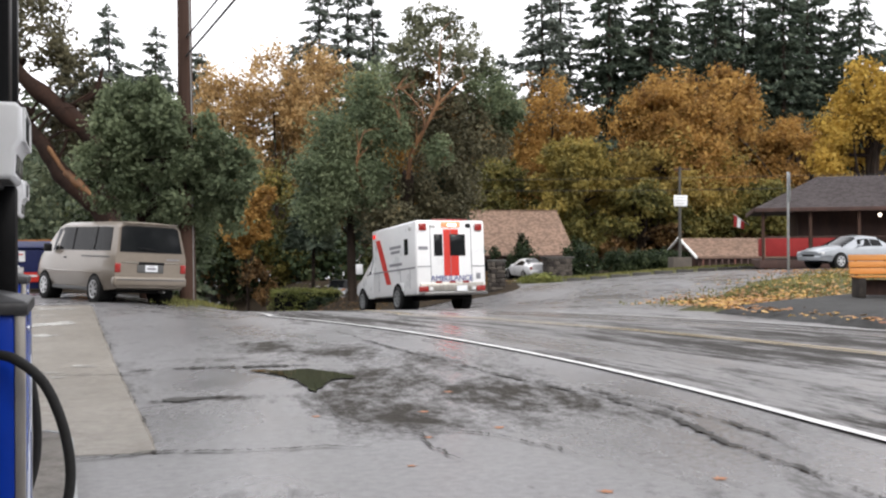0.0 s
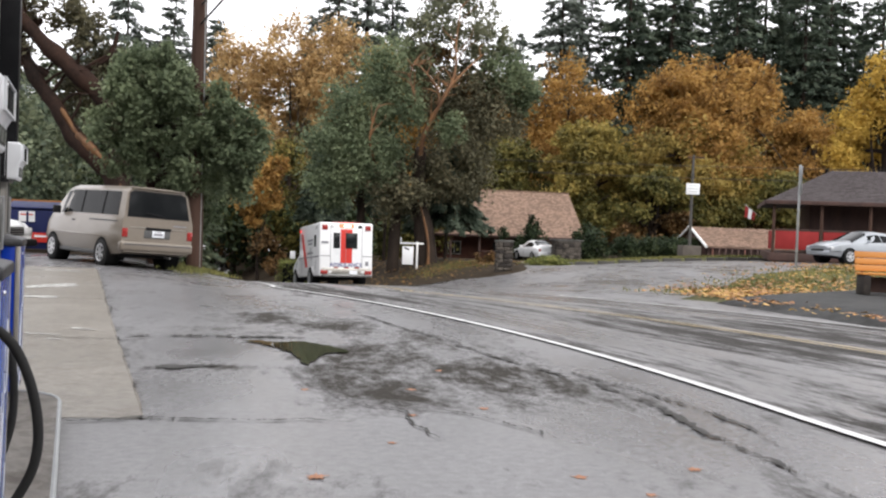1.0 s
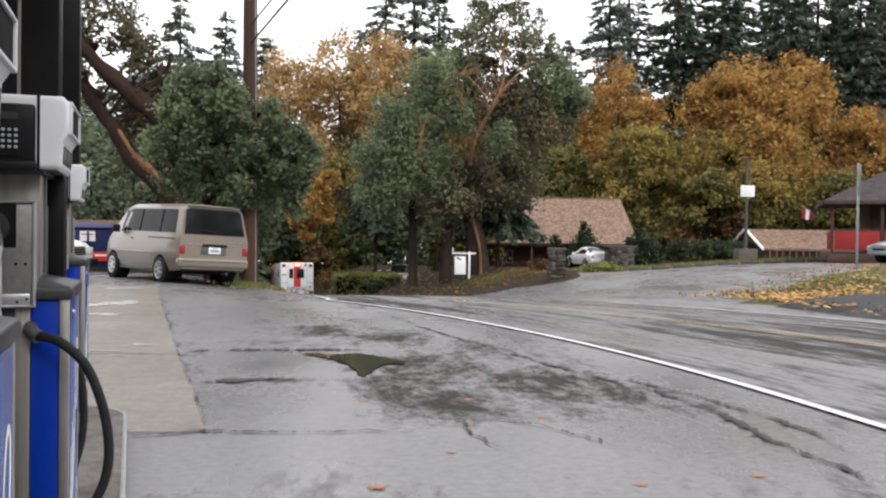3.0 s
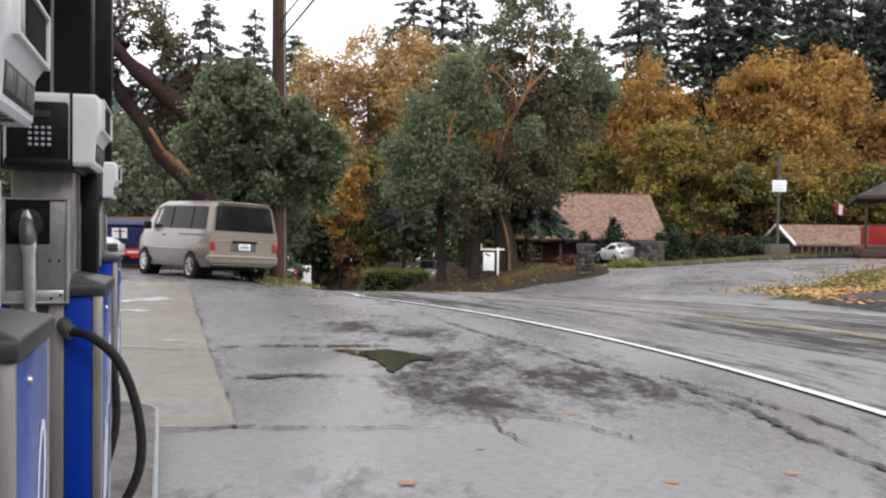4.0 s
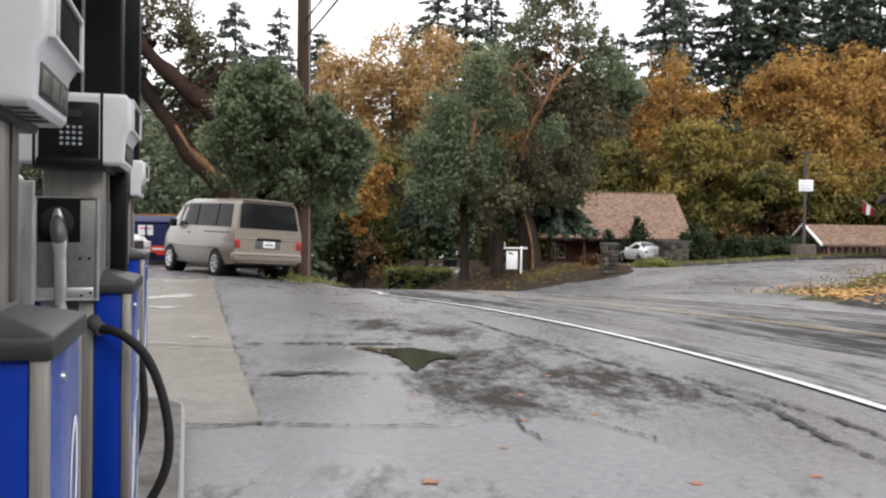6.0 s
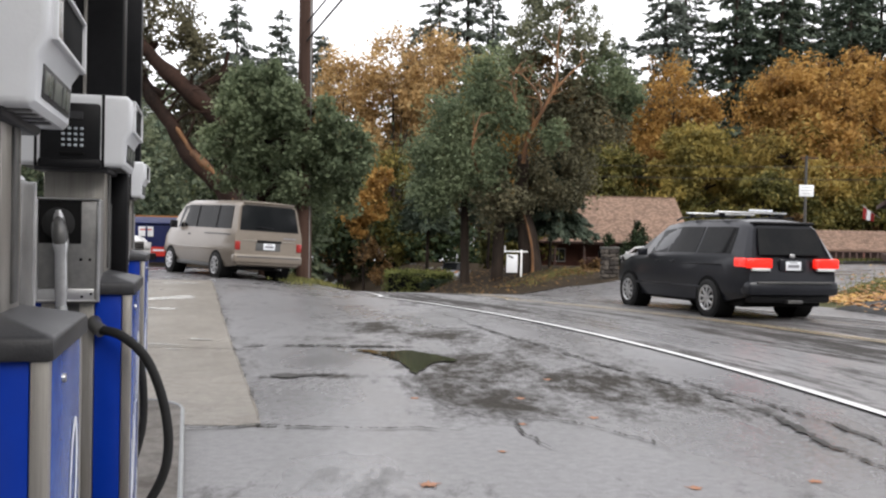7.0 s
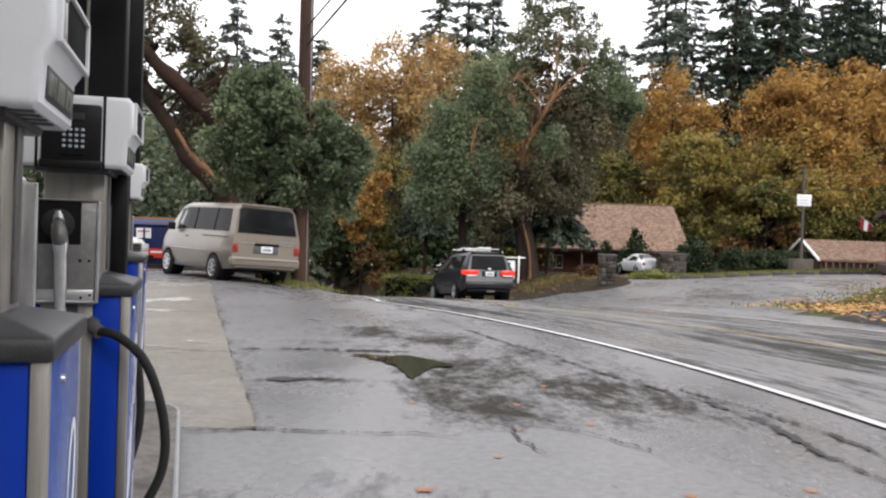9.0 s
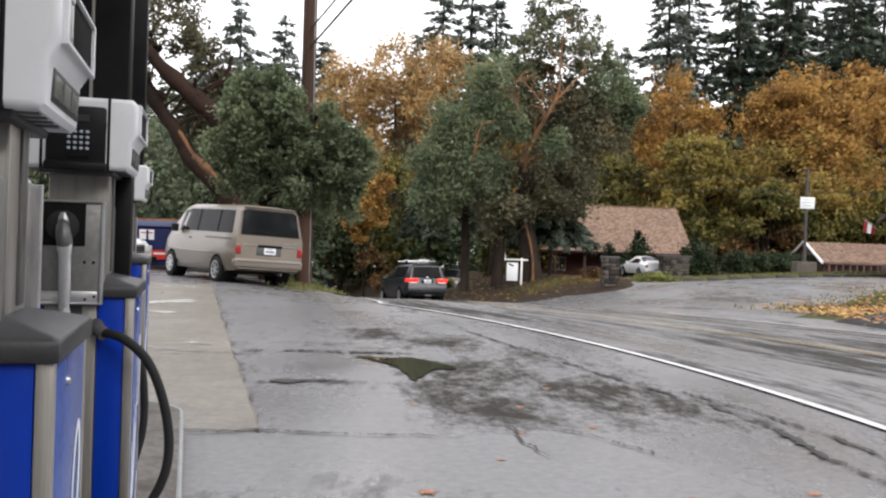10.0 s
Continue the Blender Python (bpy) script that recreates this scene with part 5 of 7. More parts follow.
def minivan(m):
    st = [(-2.54, 0.46, 0.86, 0.98, 0.62, 1.66, 0.42), (-2.42, 0.4, 0.93, 1.1, 0.645, 1.71, 0.42), (-1.85, 0.3, 0.97, 1.12, 0.66, 1.76, 0), (-0.2, 0.28, 0.98, 1.12, 0.67, 1.78, 0), (0.65, 0.28, 0.98, 1.1, 0.62, 1.7, 0),
          (1.55, 0.28, 0.95, 1.04, 0.58, 1.13, 0), (2.2, 0.34, 0.88, 0.88, 0.6, 0.95, 0), (2.55, 0.42, 0.7, 0.62, 0.5, 0.68, 0)]
    t = thing("minivan", "dark charcoal minivan with roof bars and lit red tail lights", "minivan", m)
    hull(st, M["charcoal"], t, (4,))
    side_glass(st, [(-2.05, -1.0), (-0.94, 0.05), (0.1, 0.72)], t)
    s = st[0]
    tail_panel(s, "rear_window", [(-0.66, 1.14), (0.66, 1.14), (0.575, 1.6), (-0.575, 1.6)], M["side_glass"], t, 0.04)
    part("spoiler", boxed((0, -2.2, 1.69), (1.2, 0.2, 0.05), 0.02), M["black"], t)
    for sx in (-1, 1):
        bm = bmesh.new()
        box(bm, (sx * 0.68, -2.53, 0.99), (0.5, 0.1, 0.17), 0.03)
        lt = part("tail_light", bm, M["red_on"], t, "lit red tail light")
        part("reverse_lens", boxed((sx * 0.66, -2.545, 0.885), (0.36, 0.08, 0.05), 0.012), M["clear_lens"], lt)
        part("side_light", boxed((sx * 0.925, -2.34, 1.0), (0.06, 0.3, 0.16), 0.025), M["red_soft"], lt)
        part("mirror", boxed((sx * 1.06, 0.85, 1.14), (0.2, 0.1, 0.15), 0.03), M["charcoal"], t)
        for yy in (-0.2, 0.35):
            part("door_handle", boxed((sx * 0.985, yy, 0.98), (0.03, 0.18, 0.03), 0.008), M["charcoal"], t)
        part("slide_rail", boxed((sx * 0.975, -1.2, 0.95), (0.014, 1.3, 0.025), 0.003), M["black"], t)
        part("side_moulding", boxed((sx * 0.983, 0, 0.52), (0.02, 2.5, 0.05), 0.006), M["charcoal"], t)
        bar = bmesh.new()
        tube(bar, [(sx * 0.62, -1.7, 1.8), (sx * 0.62, -1.0, 1.83), (sx * 0.62, 0.1, 1.82), (sx * 0.6, 0.3, 1.77)], 0.018, 6)
        part("roof_rail", bar, M["black"], t)
    for y in (-1.3, -0.3):
        cb = part("roof_bar", boxed((0, y, 1.9), (1.5, 0.07, 0.035), 0.012), M["alloy"], t, "silver roof bar")
        for sx in (-1, 1):
            part("bar_foot", boxed((sx * 0.62, y, 1.85), (0.08, 0.1, 0.08), 0.015), M["black"], cb)
    part("ski_clamp", boxed((0.2, -1.3, 1.945), (0.5, 0.05, 0.04), 0.012), M["white_film"], t)
    part("ski_clamp", boxed((0.25, -0.3, 1.945), (0.5, 0.05, 0.04), 0.012), M["black"], t)
    part("bumper", boxed((0, -2.46, 0.56), (1.84, 0.3, 0.26), 0.08), M["charcoal"], t)
    part("bumper_step", boxed((0, -2.6, 0.66), (1.5, 0.05, 0.03), 0.01), M["steel_dark"], t)
    part("bumper_skirt", boxed((0, -2.4, 0.38), (1.6, 0.2, 0.14), 0.03), M["black"], t)
    part("hitch", boxed((0.02, -2.56, 0.33), (0.3, 0.1, 0.06), 0.012), M["steel_dark"], t)
    part("plate_recess", boxed((0, -2.53, 0.965), (0.52, 0.03, 0.2), 0.01), M["charcoal"], t)
    number_plate(t, -2.552, 0.95)
    part("badge", boxed((0, -2.51, 1.12), (0.1, 0.03, 0.07), 0.012), M["alloy"], t)
    bm = box(bmesh.new(), (0.3, -2.42, 1.2), (0.5, 0.02, 0.022), 0.004, Matrix.Rotation(-0.06, 4, "Y"))
    part("wiper", bm, M["black"], t)
    part("underbody", boxed((0, 0, 0.3), (1.6, 4.5, 0.16), 0.03), M["under"], t)
    arches(t, 0.985, (-1.45, 1.55), 0.34)
    ws = [wheel(t, x, y, 0.34, 0.23, 9) for x in (-0.905, 0.905) for y in (-1.45, 1.55)]
    return t, ws


def lettering(text, size, m, material, parent, name="lettering"):
    cu = bpy.data.curves.new(name, "FONT")
    cu.body, cu.size, cu.align_x, cu.align_y, cu.extrude = text, size, "CENTER", "CENTER", 0.004
    tmp = new(name + "_source", cu)
    me = bpy.data.meshes.new_from_object(tmp.evaluated_get(bpy.context.evaluated_depsgraph_get()))
    bpy.data.objects.remove(tmp)
    me.materials.clear()
    me.materials.append(material)
    ob = new(name, me)
    ob.parent = parent
    ob.matrix_local = m
    return ob


def ambulance(m):
    t = thing("ambulance", "white box ambulance with red stripes driving off downhill", "ambulance", m)
    part("body", boxed((0, -1.28, 1.58), (2.3, 3.96, 2.26), 0.07, seg=3), M["white"], t, "white box body")
    cab = [(0.66, 0.5, 0.98, 1.25, 0.9, 2.0, 0), (1.5, 0.45, 0.99, 1.25, 0.8, 2.02, 0), (1.9, 0.45, 0.99, 1.22, 0.74, 1.85, 0), (2.5, 0.45, 0.97, 1.15, 0.72, 1.26, 0), (3.1, 0.5, 0.92, 1.0, 0.7, 1.08, 0), (3.4, 0.55, 0.84, 0.8, 0.6, 0.88, 0)]
    c = hull(cab, M["white"], t, (2,), "white van cab")
    c.name = "cab"
    side_glass(cab, [(1.05, 1.85)], t)
    y = -3.265
    part("stripe", boxed((0.0, y - 0.002, 1.72), (0.5, 0.012, 1.42), 0.0), M["red"], t, "red door stripe")
    for x in (-0.27, 0.27):
        part("stripe_edge", boxed((x, y - 0.003, 1.72), (0.03, 0.014, 1.42)), M["white_film"], t)
    for x, w in ((-0.42, 0.22), (0.22, 0.46)):
        wd = part("rear_window", boxed((x, y - 0.008, 1.95), (w, 0.03, 0.6), 0.012), M["glass"], t, "black rear door window")
        part("window_frame", boxed((x, y - 0.002, 1.95), (w + 0.06, 0.026, 0.66), 0.01), M["black"], wd)
    part("door_seam", boxed((-0.02, y - 0.009, 1.6), (0.014, 0.01, 1.9)), M["bar_grey"], t)
    for x in (-0.68, 0.68):
        part("door_seam", boxed((x, y - 0.002, 1.6), (0.016, 0.012, 1.9)), M["bar_grey"], t)
        part("corner_band", boxed((x * 1.33, y - 0.002, 1.3), (0.42, 0.012, 0.03)), M["bar_grey"], t)
    part("light_bar", boxed((0, y - 0.01, 2.58), (0.62, 0.05, 0.16), 0.015), M["flash"], t, "flashing red light bar")
    part("flood_light", boxed((0.03, y - 0.03, 2.56), (0.3, 0.05, 0.07), 0.015), M["lamp_white"], t, "lit rear flood light")
    for x, k in ((-0.93, "red_lens"), (0.93, "red_lens")):
        part("warning_light", boxed((x, y - 0.02, 2.5), (0.24, 0.06, 0.22), 0.02), M[k], t, "dark red warning light")
    for x, k in ((-0.6, "clear_lens"), (0.58, "black")):
        part("marker_light", boxed((x, y - 0.015, 2.55), (0.15, 0.04, 0.12), 0.015), M[k], t)
    lettering("AMBULANCE", 0.24, Matrix.Translation((0, y - 0.012, 0.93)) @ Matrix.Rotation(radians(90), 4, "X"), M["bar_blue"], t)
    part("number_bar", boxed((-0.92, y - 0.002, 1.86), (0.3, 0.012, 0.1)), M["bar_grey"], t)
    part("badge", boxed((0.9, y - 0.002, 1.0), (0.14, 0.012, 0.18), 0.004), M["bar_grey"], t)
    part("kick_plate", boxed((0, y - 0.02, 0.68), (2.1, 0.06, 0.24), 0.015), M["steel"], t, "dull metal kick plate")
    for x in (-0.45, 0.0, 0.45):
        part("reflector", boxed((x, y - 0.05, 0.82), (0.2, 0.02, 0.06)), M["red_lens"], t)
    for x in (-0.95, 0.95):
        part("tail_light", boxed((x, y - 0.03, 0.62), (0.3, 0.06, 0.17), 0.015), M["red_lens"], t, "red tail light")
        part("reverse_light", boxed((x * 0.74, y - 0.04, 0.62), (0.12, 0.05, 0.12), 0.02), M["clear_lens"], t)
    part("step_bumper", boxed((0, y - 0.16, 0.46), (2.1, 0.34, 0.08), 0.02), M["steel_dark"], t, "grey rear step")
    part("plate_back", boxed((0.3, y - 0.06, 0.62), (0.34, 0.02, 0.17)), M["plate"], t)
    for sx in (-1, 1):
        x = sx * 1.152
        bm = bmesh.new()
        c = [(x + sx * 0.004, 0.3, 2.35), (x + sx * 0.004, -0.1, 2.35), (x + sx * 0.004, -1.05, 0.85), (x + sx * 0.004, -0.65, 0.85)]
        plate(bm, c if sx < 0 else c[::-1], 0.01)
        part("stripe", bm, M["red"], t, "slanting red side stripe")
        for zz, w in ((2.0, 1.0), (1.85, 0.8), (1.45, 1.1)):
            part("name_bar", boxed((x, -1.5, zz), (0.012, w, 0.09)), M["bar_grey"], t)
        part("side_window", boxed((x, -2.45, 1.95), (0.02, 0.32, 0.5), 0.008), M["glass"], t)
        part("rub_rail", boxed((x, -1.3, 1.28), (0.03, 3.7, 0.05), 0.01), M["bar_grey"], t)
        for yy in (-2.7, -1.9, 0.1):
            part("locker_seam", boxed((x, yy, 0.95), (0.01, 0.014, 0.6)), M["bar_grey"], t)
        part("side_light", boxed((x, 0.45, 2.5), (0.05, 0.2, 0.14), 0.02), M["red_on"], t)
        part("side_light", boxed((x, -2.8, 2.5), (0.05, 0.2, 0.14), 0.02), M["clear_lens"], t)
        part("mirror", boxed((sx * 1.2, 2.0, 1.5), (0.24, 0.12, 0.36), 0.03), M["white"], t)
        part("fender", boxed((sx * 1.12, -1.7, 0.72), (0.12, 1.0, 0.3), 0.05), M["white"], t)
    part("roof_marker", boxed((0, -3.2, 2.73), (1.2, 0.05, 0.04), 0.01), M["red_lens"], t)
    part("underbody", boxed((0, -0.2, 0.42), (1.5, 5.8, 0.2), 0.03), M["under"], t)
    arches(t, 1.18, (-1.7,), 0.39)
    arches(t, 0.99, (2.3,), 0.39)
    ws = [wheel(t, x, yy, 0.38, w, 8, True) for x, yy, w in ((-1.06, -1.7, 0.34), (1.06, -1.7, 0.34), (-0.905, 2.3, 0.24), (0.905, 2.3, 0.24))]
    return t, ws


def small_car(name, label, m, paint, sedan=True, lights="red_lens"):
    if sedan:
        st = [(-2.4, 0.42, 0.8, 0.8, 0.62, 0.96, 0), (-2.2, 0.36, 0.86, 0.86, 0.64, 1.04, 0), (-1.65, 0.28, 0.9, 0.92, 0.6, 1.1, 0), (-0.95, 0.26, 0.91, 0.93, 0.57, 1.38, 0), (-0.2, 0.26, 0.91, 0.92, 0.58, 1.44, 0), (0.3, 0.26, 0.91, 0.9, 0.56, 1.38, 0),
              (1.15, 0.27, 0.89, 0.9, 0.64, 1.0, 0), (1.9, 0.3, 0.87, 0.8, 0.66, 0.9, 0), (2.35, 0.36, 0.76, 0.68, 0.56, 0.74, 0)]
        screens, spans, wy = (2, 5), [(-1.0, -0.42), (-0.36, 0.4)], (-1.4, 1.42)
    else:
        st = [(-2.1, 0.42, 0.78, 0.82, 0.6, 1.0, 0), (-1.95, 0.36, 0.85, 0.9, 0.62, 1.06, 0), (-1.6, 0.28, 0.87, 0.92, 0.6, 1.12, 0), (-0.9, 0.26, 0.87, 0.93, 0.54, 1.38, 0), (-0.1, 0.26, 0.87, 0.9, 0.55, 1.41, 0), (0.35, 0.26, 0.87, 0.88, 0.54, 1.34, 0),
              (1.1, 0.27, 0.86, 0.84, 0.6, 0.92, 0), (1.8, 0.3, 0.82, 0.7, 0.6, 0.78, 0), (2.15, 0.36, 0.7, 0.58, 0.5, 0.62, 0)]
        screens, spans, wy = (2, 5), [(-1.1, 0.4)], (-1.28, 1.35)
    t = thing(name, label, "car", m)
    hull(st, M[paint], t, screens)
    side_glass(st, spans, t, 0.1, 0.9)
    yr = st[0][0]
    for sx in (-1, 1):
        part("tail_light", boxed((sx * 0.66, yr + 0.02, 0.78), (0.2, 0.09, 0.2), 0.05), M[lights], t)
        part("headlight", boxed((sx * 0.64, -yr - 0.16, 0.66), (0.3, 0.16, 0.12), 0.04), M["clear_lens"], t)
        part("mirror", boxed((sx * 0.97, 0.45, 0.98), (0.16, 0.1, 0.11), 0.03), M[paint], t)
        part("door_handle", boxed((sx * 0.915, -0.3, 0.8), (0.03, 0.16, 0.03), 0.008), M[paint], t)
    part("bumper", boxed((0, yr + 0.04, 0.52), (1.56, 0.18, 0.26), 0.06), M[paint], t)
    part("front_bumper", boxed((0, -yr - 0.1, 0.44), (1.4, 0.2, 0.22), 0.06), M[paint], t)
    part("grille", boxed((0, -yr - 0.02, 0.56), (0.7, 0.08, 0.09), 0.02), M["black"], t)
    number_plate(t, yr - 0.06, 0.58)
    if not sedan:
        part("spoiler", boxed((0, yr + 0.12, 1.14), (1.3, 0.16, 0.03), 0.012), M[paint], t)
    part("underbody", boxed((0, 0, 0.27), (1.5, 3.9, 0.14), 0.03), M["under"], t)
    wx = st[4][2] - 0.068
    arches(t, st[4][2] + 0.004, wy, 0.32)
    for x in (-wx, wx):
        for y in wy:
            wheel(t, x, y, 0.315, 0.2, 6)
    return t


def pickup(m, paint="silver", label="old two-tone pickup parked under the trees"):
    t = thing("pickup_truck", label, "truck", m)
    st = [(-0.5, 0.45, 0.92, 1.15, 0.72, 1.74, 0.0), (-0.3, 0.42, 0.93, 1.15, 0.74, 1.78, 0), (0.6, 0.4, 0.93, 1.13, 0.72, 1.76, 0), (1.15, 0.4, 0.93, 1.1, 0.7, 1.18, 0), (2.4, 0.42, 0.9, 0.98, 0.74, 1.04, 0), (2.6, 0.45, 0.86, 0.8, 0.7, 0.9, 0)]
    hull(st, M[paint], t, (2,))
    side_glass(st, [(-0.2, 0.62)], t)
    bm = bmesh.new()
    plate(bm, [(-0.66, -0.508, 1.24), (0.66, -0.508, 1.24), (0.6, -0.508, 1.64), (-0.6, -0.508, 1.64)], 0.01)
    part("rear_window", bm, M["glass"], t)
    for sx in (-1, 1):
        part("bed_side", boxed((sx * 0.9, -1.55, 0.85), (0.08, 2.1, 0.62), 0.03), M[paint], t)
        part("tail_light", boxed((sx * 0.84, -2.6, 0.92), (0.16, 0.06, 0.26), 0.015), M["red_lens"], t)
    part("bed_floor", boxed((0, -1.55, 0.62), (1.74, 2.1, 0.08), 0.01), M["under"], t)
    part("tailgate", boxed((0, -2.57, 0.87), (1.5, 0.06, 0.54), 0.015), M["white"], t)
    part("tailgate_band", boxed((0, -2.606, 0.9), (1.36, 0.012, 0.16)), M["red_board"], t)
    part("bumper", boxed((0, -2.68, 0.52), (1.84, 0.16, 0.18), 0.03), M["alloy"], t)
    number_plate(t, -2.77, 0.53)
    for sx in (-1, 1):
        part("headlight", boxed((sx * 0.66, 2.58, 0.78), (0.36, 0.1, 0.18), 0.02), M["clear_lens"], t)
    part("grille", boxed((0, 2.6, 0.78), (0.9, 0.06, 0.2), 0.02), M["black"], t)
    for z in (0.72, 0.78, 0.84):
        part("grille_bar", boxed((0, 2.632, z), (0.9, 0.02, 0.018), 0.004), M["alloy"], t)
    part("front_bumper", boxed((0, 2.66, 0.5), (1.8, 0.16, 0.18), 0.03), M["alloy"] if paint == "silver" else M["black"], t)
    if paint == "silver":
        part("bonnet_band", boxed((0, 1.9, 1.075), (1.36, 1.1, 0.05), 0.02, Matrix.Rotation(radians(-6), 4, "X")), M["fence_wood"], t, "orange-brown bonnet")
    part("underbody", boxed((0, 0, 0.42), (1.4, 4.6, 0.16), 0.03), M["under"], t)
    arches(t, 0.945, (-1.6, 1.75), 0.36)
    for x in (-0.86, 0.86):
        for y in (-1.6, 1.75):
            wheel(t, x, y, 0.36, 0.24, 6, True)
    return t


eurovan(pose(-5.72, 25.04, 0.165, 0.9, 2.6, 37.5))
small_car("coupe", "white coupe parked beside the stone pillars", pose(13.5, 64.0, g(13.5, 64.0) + 0.02, 0, 0, 12), "white", False)
small_car("sedan", "silver sedan parked before the restaurant porch", pose(23.2, 40.2, g(23.2, 40.2) + 0.1, 0, 0, 104), "silver")
pickup(pose(0.95, 75.6, g(0.95, 75.6) + 0.02, 0, 0, 168))
pickup(pose(-10.25, 24.2, g(-10.25, 24.2) - 0.06, 0, 0, -100), "white", "white pickup parked nose-out by the dumpster")
small_car("parked_car", "white car standing on the far side of the pumps", pose(-7.3, 15.6, g(-7.3, 15.6) + 0.02, 0, 0, -164), "white")
VAN, VAN_WHEELS = minivan(pose(9.5, -38, 0))
AMB, AMB_WHEELS = ambulance(pose(2.76, 31.9, -0.6))


# ---- fuel pumps ----
def fuel_pump(m, hoses=()):
    t = thing("fuel_pump", "blue and steel fuel pump with white head and black hose", "fuel pump", m, group="fuel pumps on the island")
    b = 0.13
    part("cabinet", boxed((0, 0, (b + 1.17) / 2), (0.40, 0.44, 1.17 - b), 0.006), M["steel_dark"], t, "grey steel cabinet core")
    for sy in (-1, 1):
        part("end_panel", boxed((0.134, sy * 0.222, 0.66), (0.09, 0.012, 1.0), 0.003), M["blue"], t, "glossy blue end panel")
        part("end_panel", boxed((-0.134, sy * 0.222, 0.66), (0.09, 0.012, 1.0), 0.003), M["blue"], t, "glossy blue end panel")
        for x in (-0.062, 0.062):
            part("end_plate", boxed((x, sy * 0.222, 0.66), (0.05, 0.02, 1.02), 0.004), M["steel"], t)
    for sx in (-1, 1):
        fp = part("front_panel", boxed((sx * 0.206, 0, 0.65), (0.014, 0.40, 1.0), 0.003), M["pump_art"], t, "blue front panel with white swooshes")
        strokes = [(-0.17, 0.26, -0.145, 0.62), (-0.13, 0.3, -0.09, 0.7), (-0.1, 0.34, -0.04, 0.74), (-0.06, 0.4, 0.0, 0.66), (-0.03, 0.46, 0.04, 0.8), (-0.15, 0.14, 0.02, 0.3), (0.02, 0.2, 0.16, 0.44)]
        paths = [[(y0, z0), ((y0 + y1) / 2 + 0.008, (z0 + z1) / 2 - 0.03), (y1, z1)] for y0, z0, y1, z1 in strokes]
        paths.append([(0.1 + 0.045 * math.cos(a) + 0.02 * math.sin(a), 0.85 + 0.13 * math.sin(a)) for a in [radians(200 - 31 * k) for k in range(11)]])
        for q in paths:
            bm = bmesh.new()
            w = 0.011
            pts = smooth_path([(0, y, z) for y, z in q], 4)
            rows = []
            for k, p in enumerate(pts):
                d = (pts[min(k + 1, len(pts) - 1)] - pts[max(k - 1, 0)]).normalized()
                e = Vector((0, -d.z, d.y)) * w * (0.35 + 0.65 * math.sin(math.pi * (k + 0.5) / len(pts)))
                rows.append([bm.verts.new((sx * 0.2145, c.y, c.z)) for c in (p - e, p + e)])
            for a, c in zip(rows, rows[1:]):
                bm.faces.new((a[0], a[1], c[1], c[0]))
            ex = bmesh.ops.extrude_face_region(bm, geom=bm.faces[:])
            bmesh.ops.translate(bm, verts=[v for v in ex["geom"] if isinstance(v, bmesh.types.BMVert)], vec=(sx * 0.0012, 0, 0))
            bmesh.ops.recalc_face_normals(bm, faces=bm.faces[:])
            part("swoosh", bm, M["white_film"], fp, smooth=0)
        lk = bmesh.new()
        lathe(lk, [(0.01, 0), (0.009, sx * 0.007), (0.005, sx * 0.008)], Matrix.Translation((sx * 0.212, -0.06, 1.1)), 16)
        part("lock", lk, M["alloy"], fp)
        for sy in (-1, 1):
            part("corner_trim", boxed((sx * 0.197, sy * 0.217, 0.65), (0.034, 0.034, 1.03), 0.008), M["steel"], t, "brushed steel corner trim")
    # sloping ledge round the column
    bm = bmesh.new()
    lo = [bm.verts.new((x, y, 1.155)) for x, y in ((-.224, -.246), (.224, -.246), (.224, .246), (-.224, .246))]
    mi = [bm.verts.new((x, y, 1.2)) for x, y in ((-.224, -.246), (.224, -.246), (.224, .246), (-.224, .246))]
    hi = [bm.verts.new((x, y, 1.23)) for x, y in ((-.11, -.115), (.11, -.115), (.11, .115), (-.11, .115))]
    for a, c in ((lo, mi), (mi, hi)):
        for k in range(4):
            bm.faces.new((a[k], a[(k + 1) % 4], c[(k + 1) % 4], c[k]))
    bm.faces.new(lo[::-1])
    bm.faces.new(hi)
    bmesh.ops.bevel(bm, geom=bm.edges[:], offset=0.009, segments=2, affect="EDGES", profile=0.5)
    part("ledge", bm, M["dark_cap"], t, "dark grey moulded ledge")
    part("column", boxed((0, 0, 1.42), (0.21, 0.2, 0.4), 0.008), M["steel"], t, "brushed steel column")
    for sx in (-1, 1):
        part("column_rib", boxed((sx * 0.106, 0.02, 1.42), (0.012, 0.05, 0.36), 0.004), M["steel_dark"], t)
    # head
    bm = bmesh.new()
    half = [(0.186, 1.863), (0.205, 1.845), (0.205, 1.738), (0.186, 1.708), (0.181, 1.62), (0.17, 1.609)]
    prof = half + [(-x, z) for x, z in half[::-1]]
    ends = [[bm.verts.new((x, y, z)) for x, z in prof] for y in (-0.225, 0.225)]
    for k in range(len(prof)):
        j = (k + 1) % len(prof)
        bm.faces.new((ends[0][k], ends[0][j], ends[1][j], ends[1][k]))
    rims = [bm.faces.new(ends[0][::-1]), bm.faces.new(ends[1])]
    bmesh.ops.recalc_face_normals(bm, faces=bm.faces[:])
    bmesh.ops.bevel(bm, geom=[e for f in rims for e in f.edges], offset=0.016, segments=3, affect="EDGES", profile=0.5)
    head = part("head", bm, M["white_shell"], t, "off-white rounded pump head")
    part("head_base", boxed((0, 0, 1.607), (0.25, 0.4, 0.03), 0.008), M["dark_cap"], head)
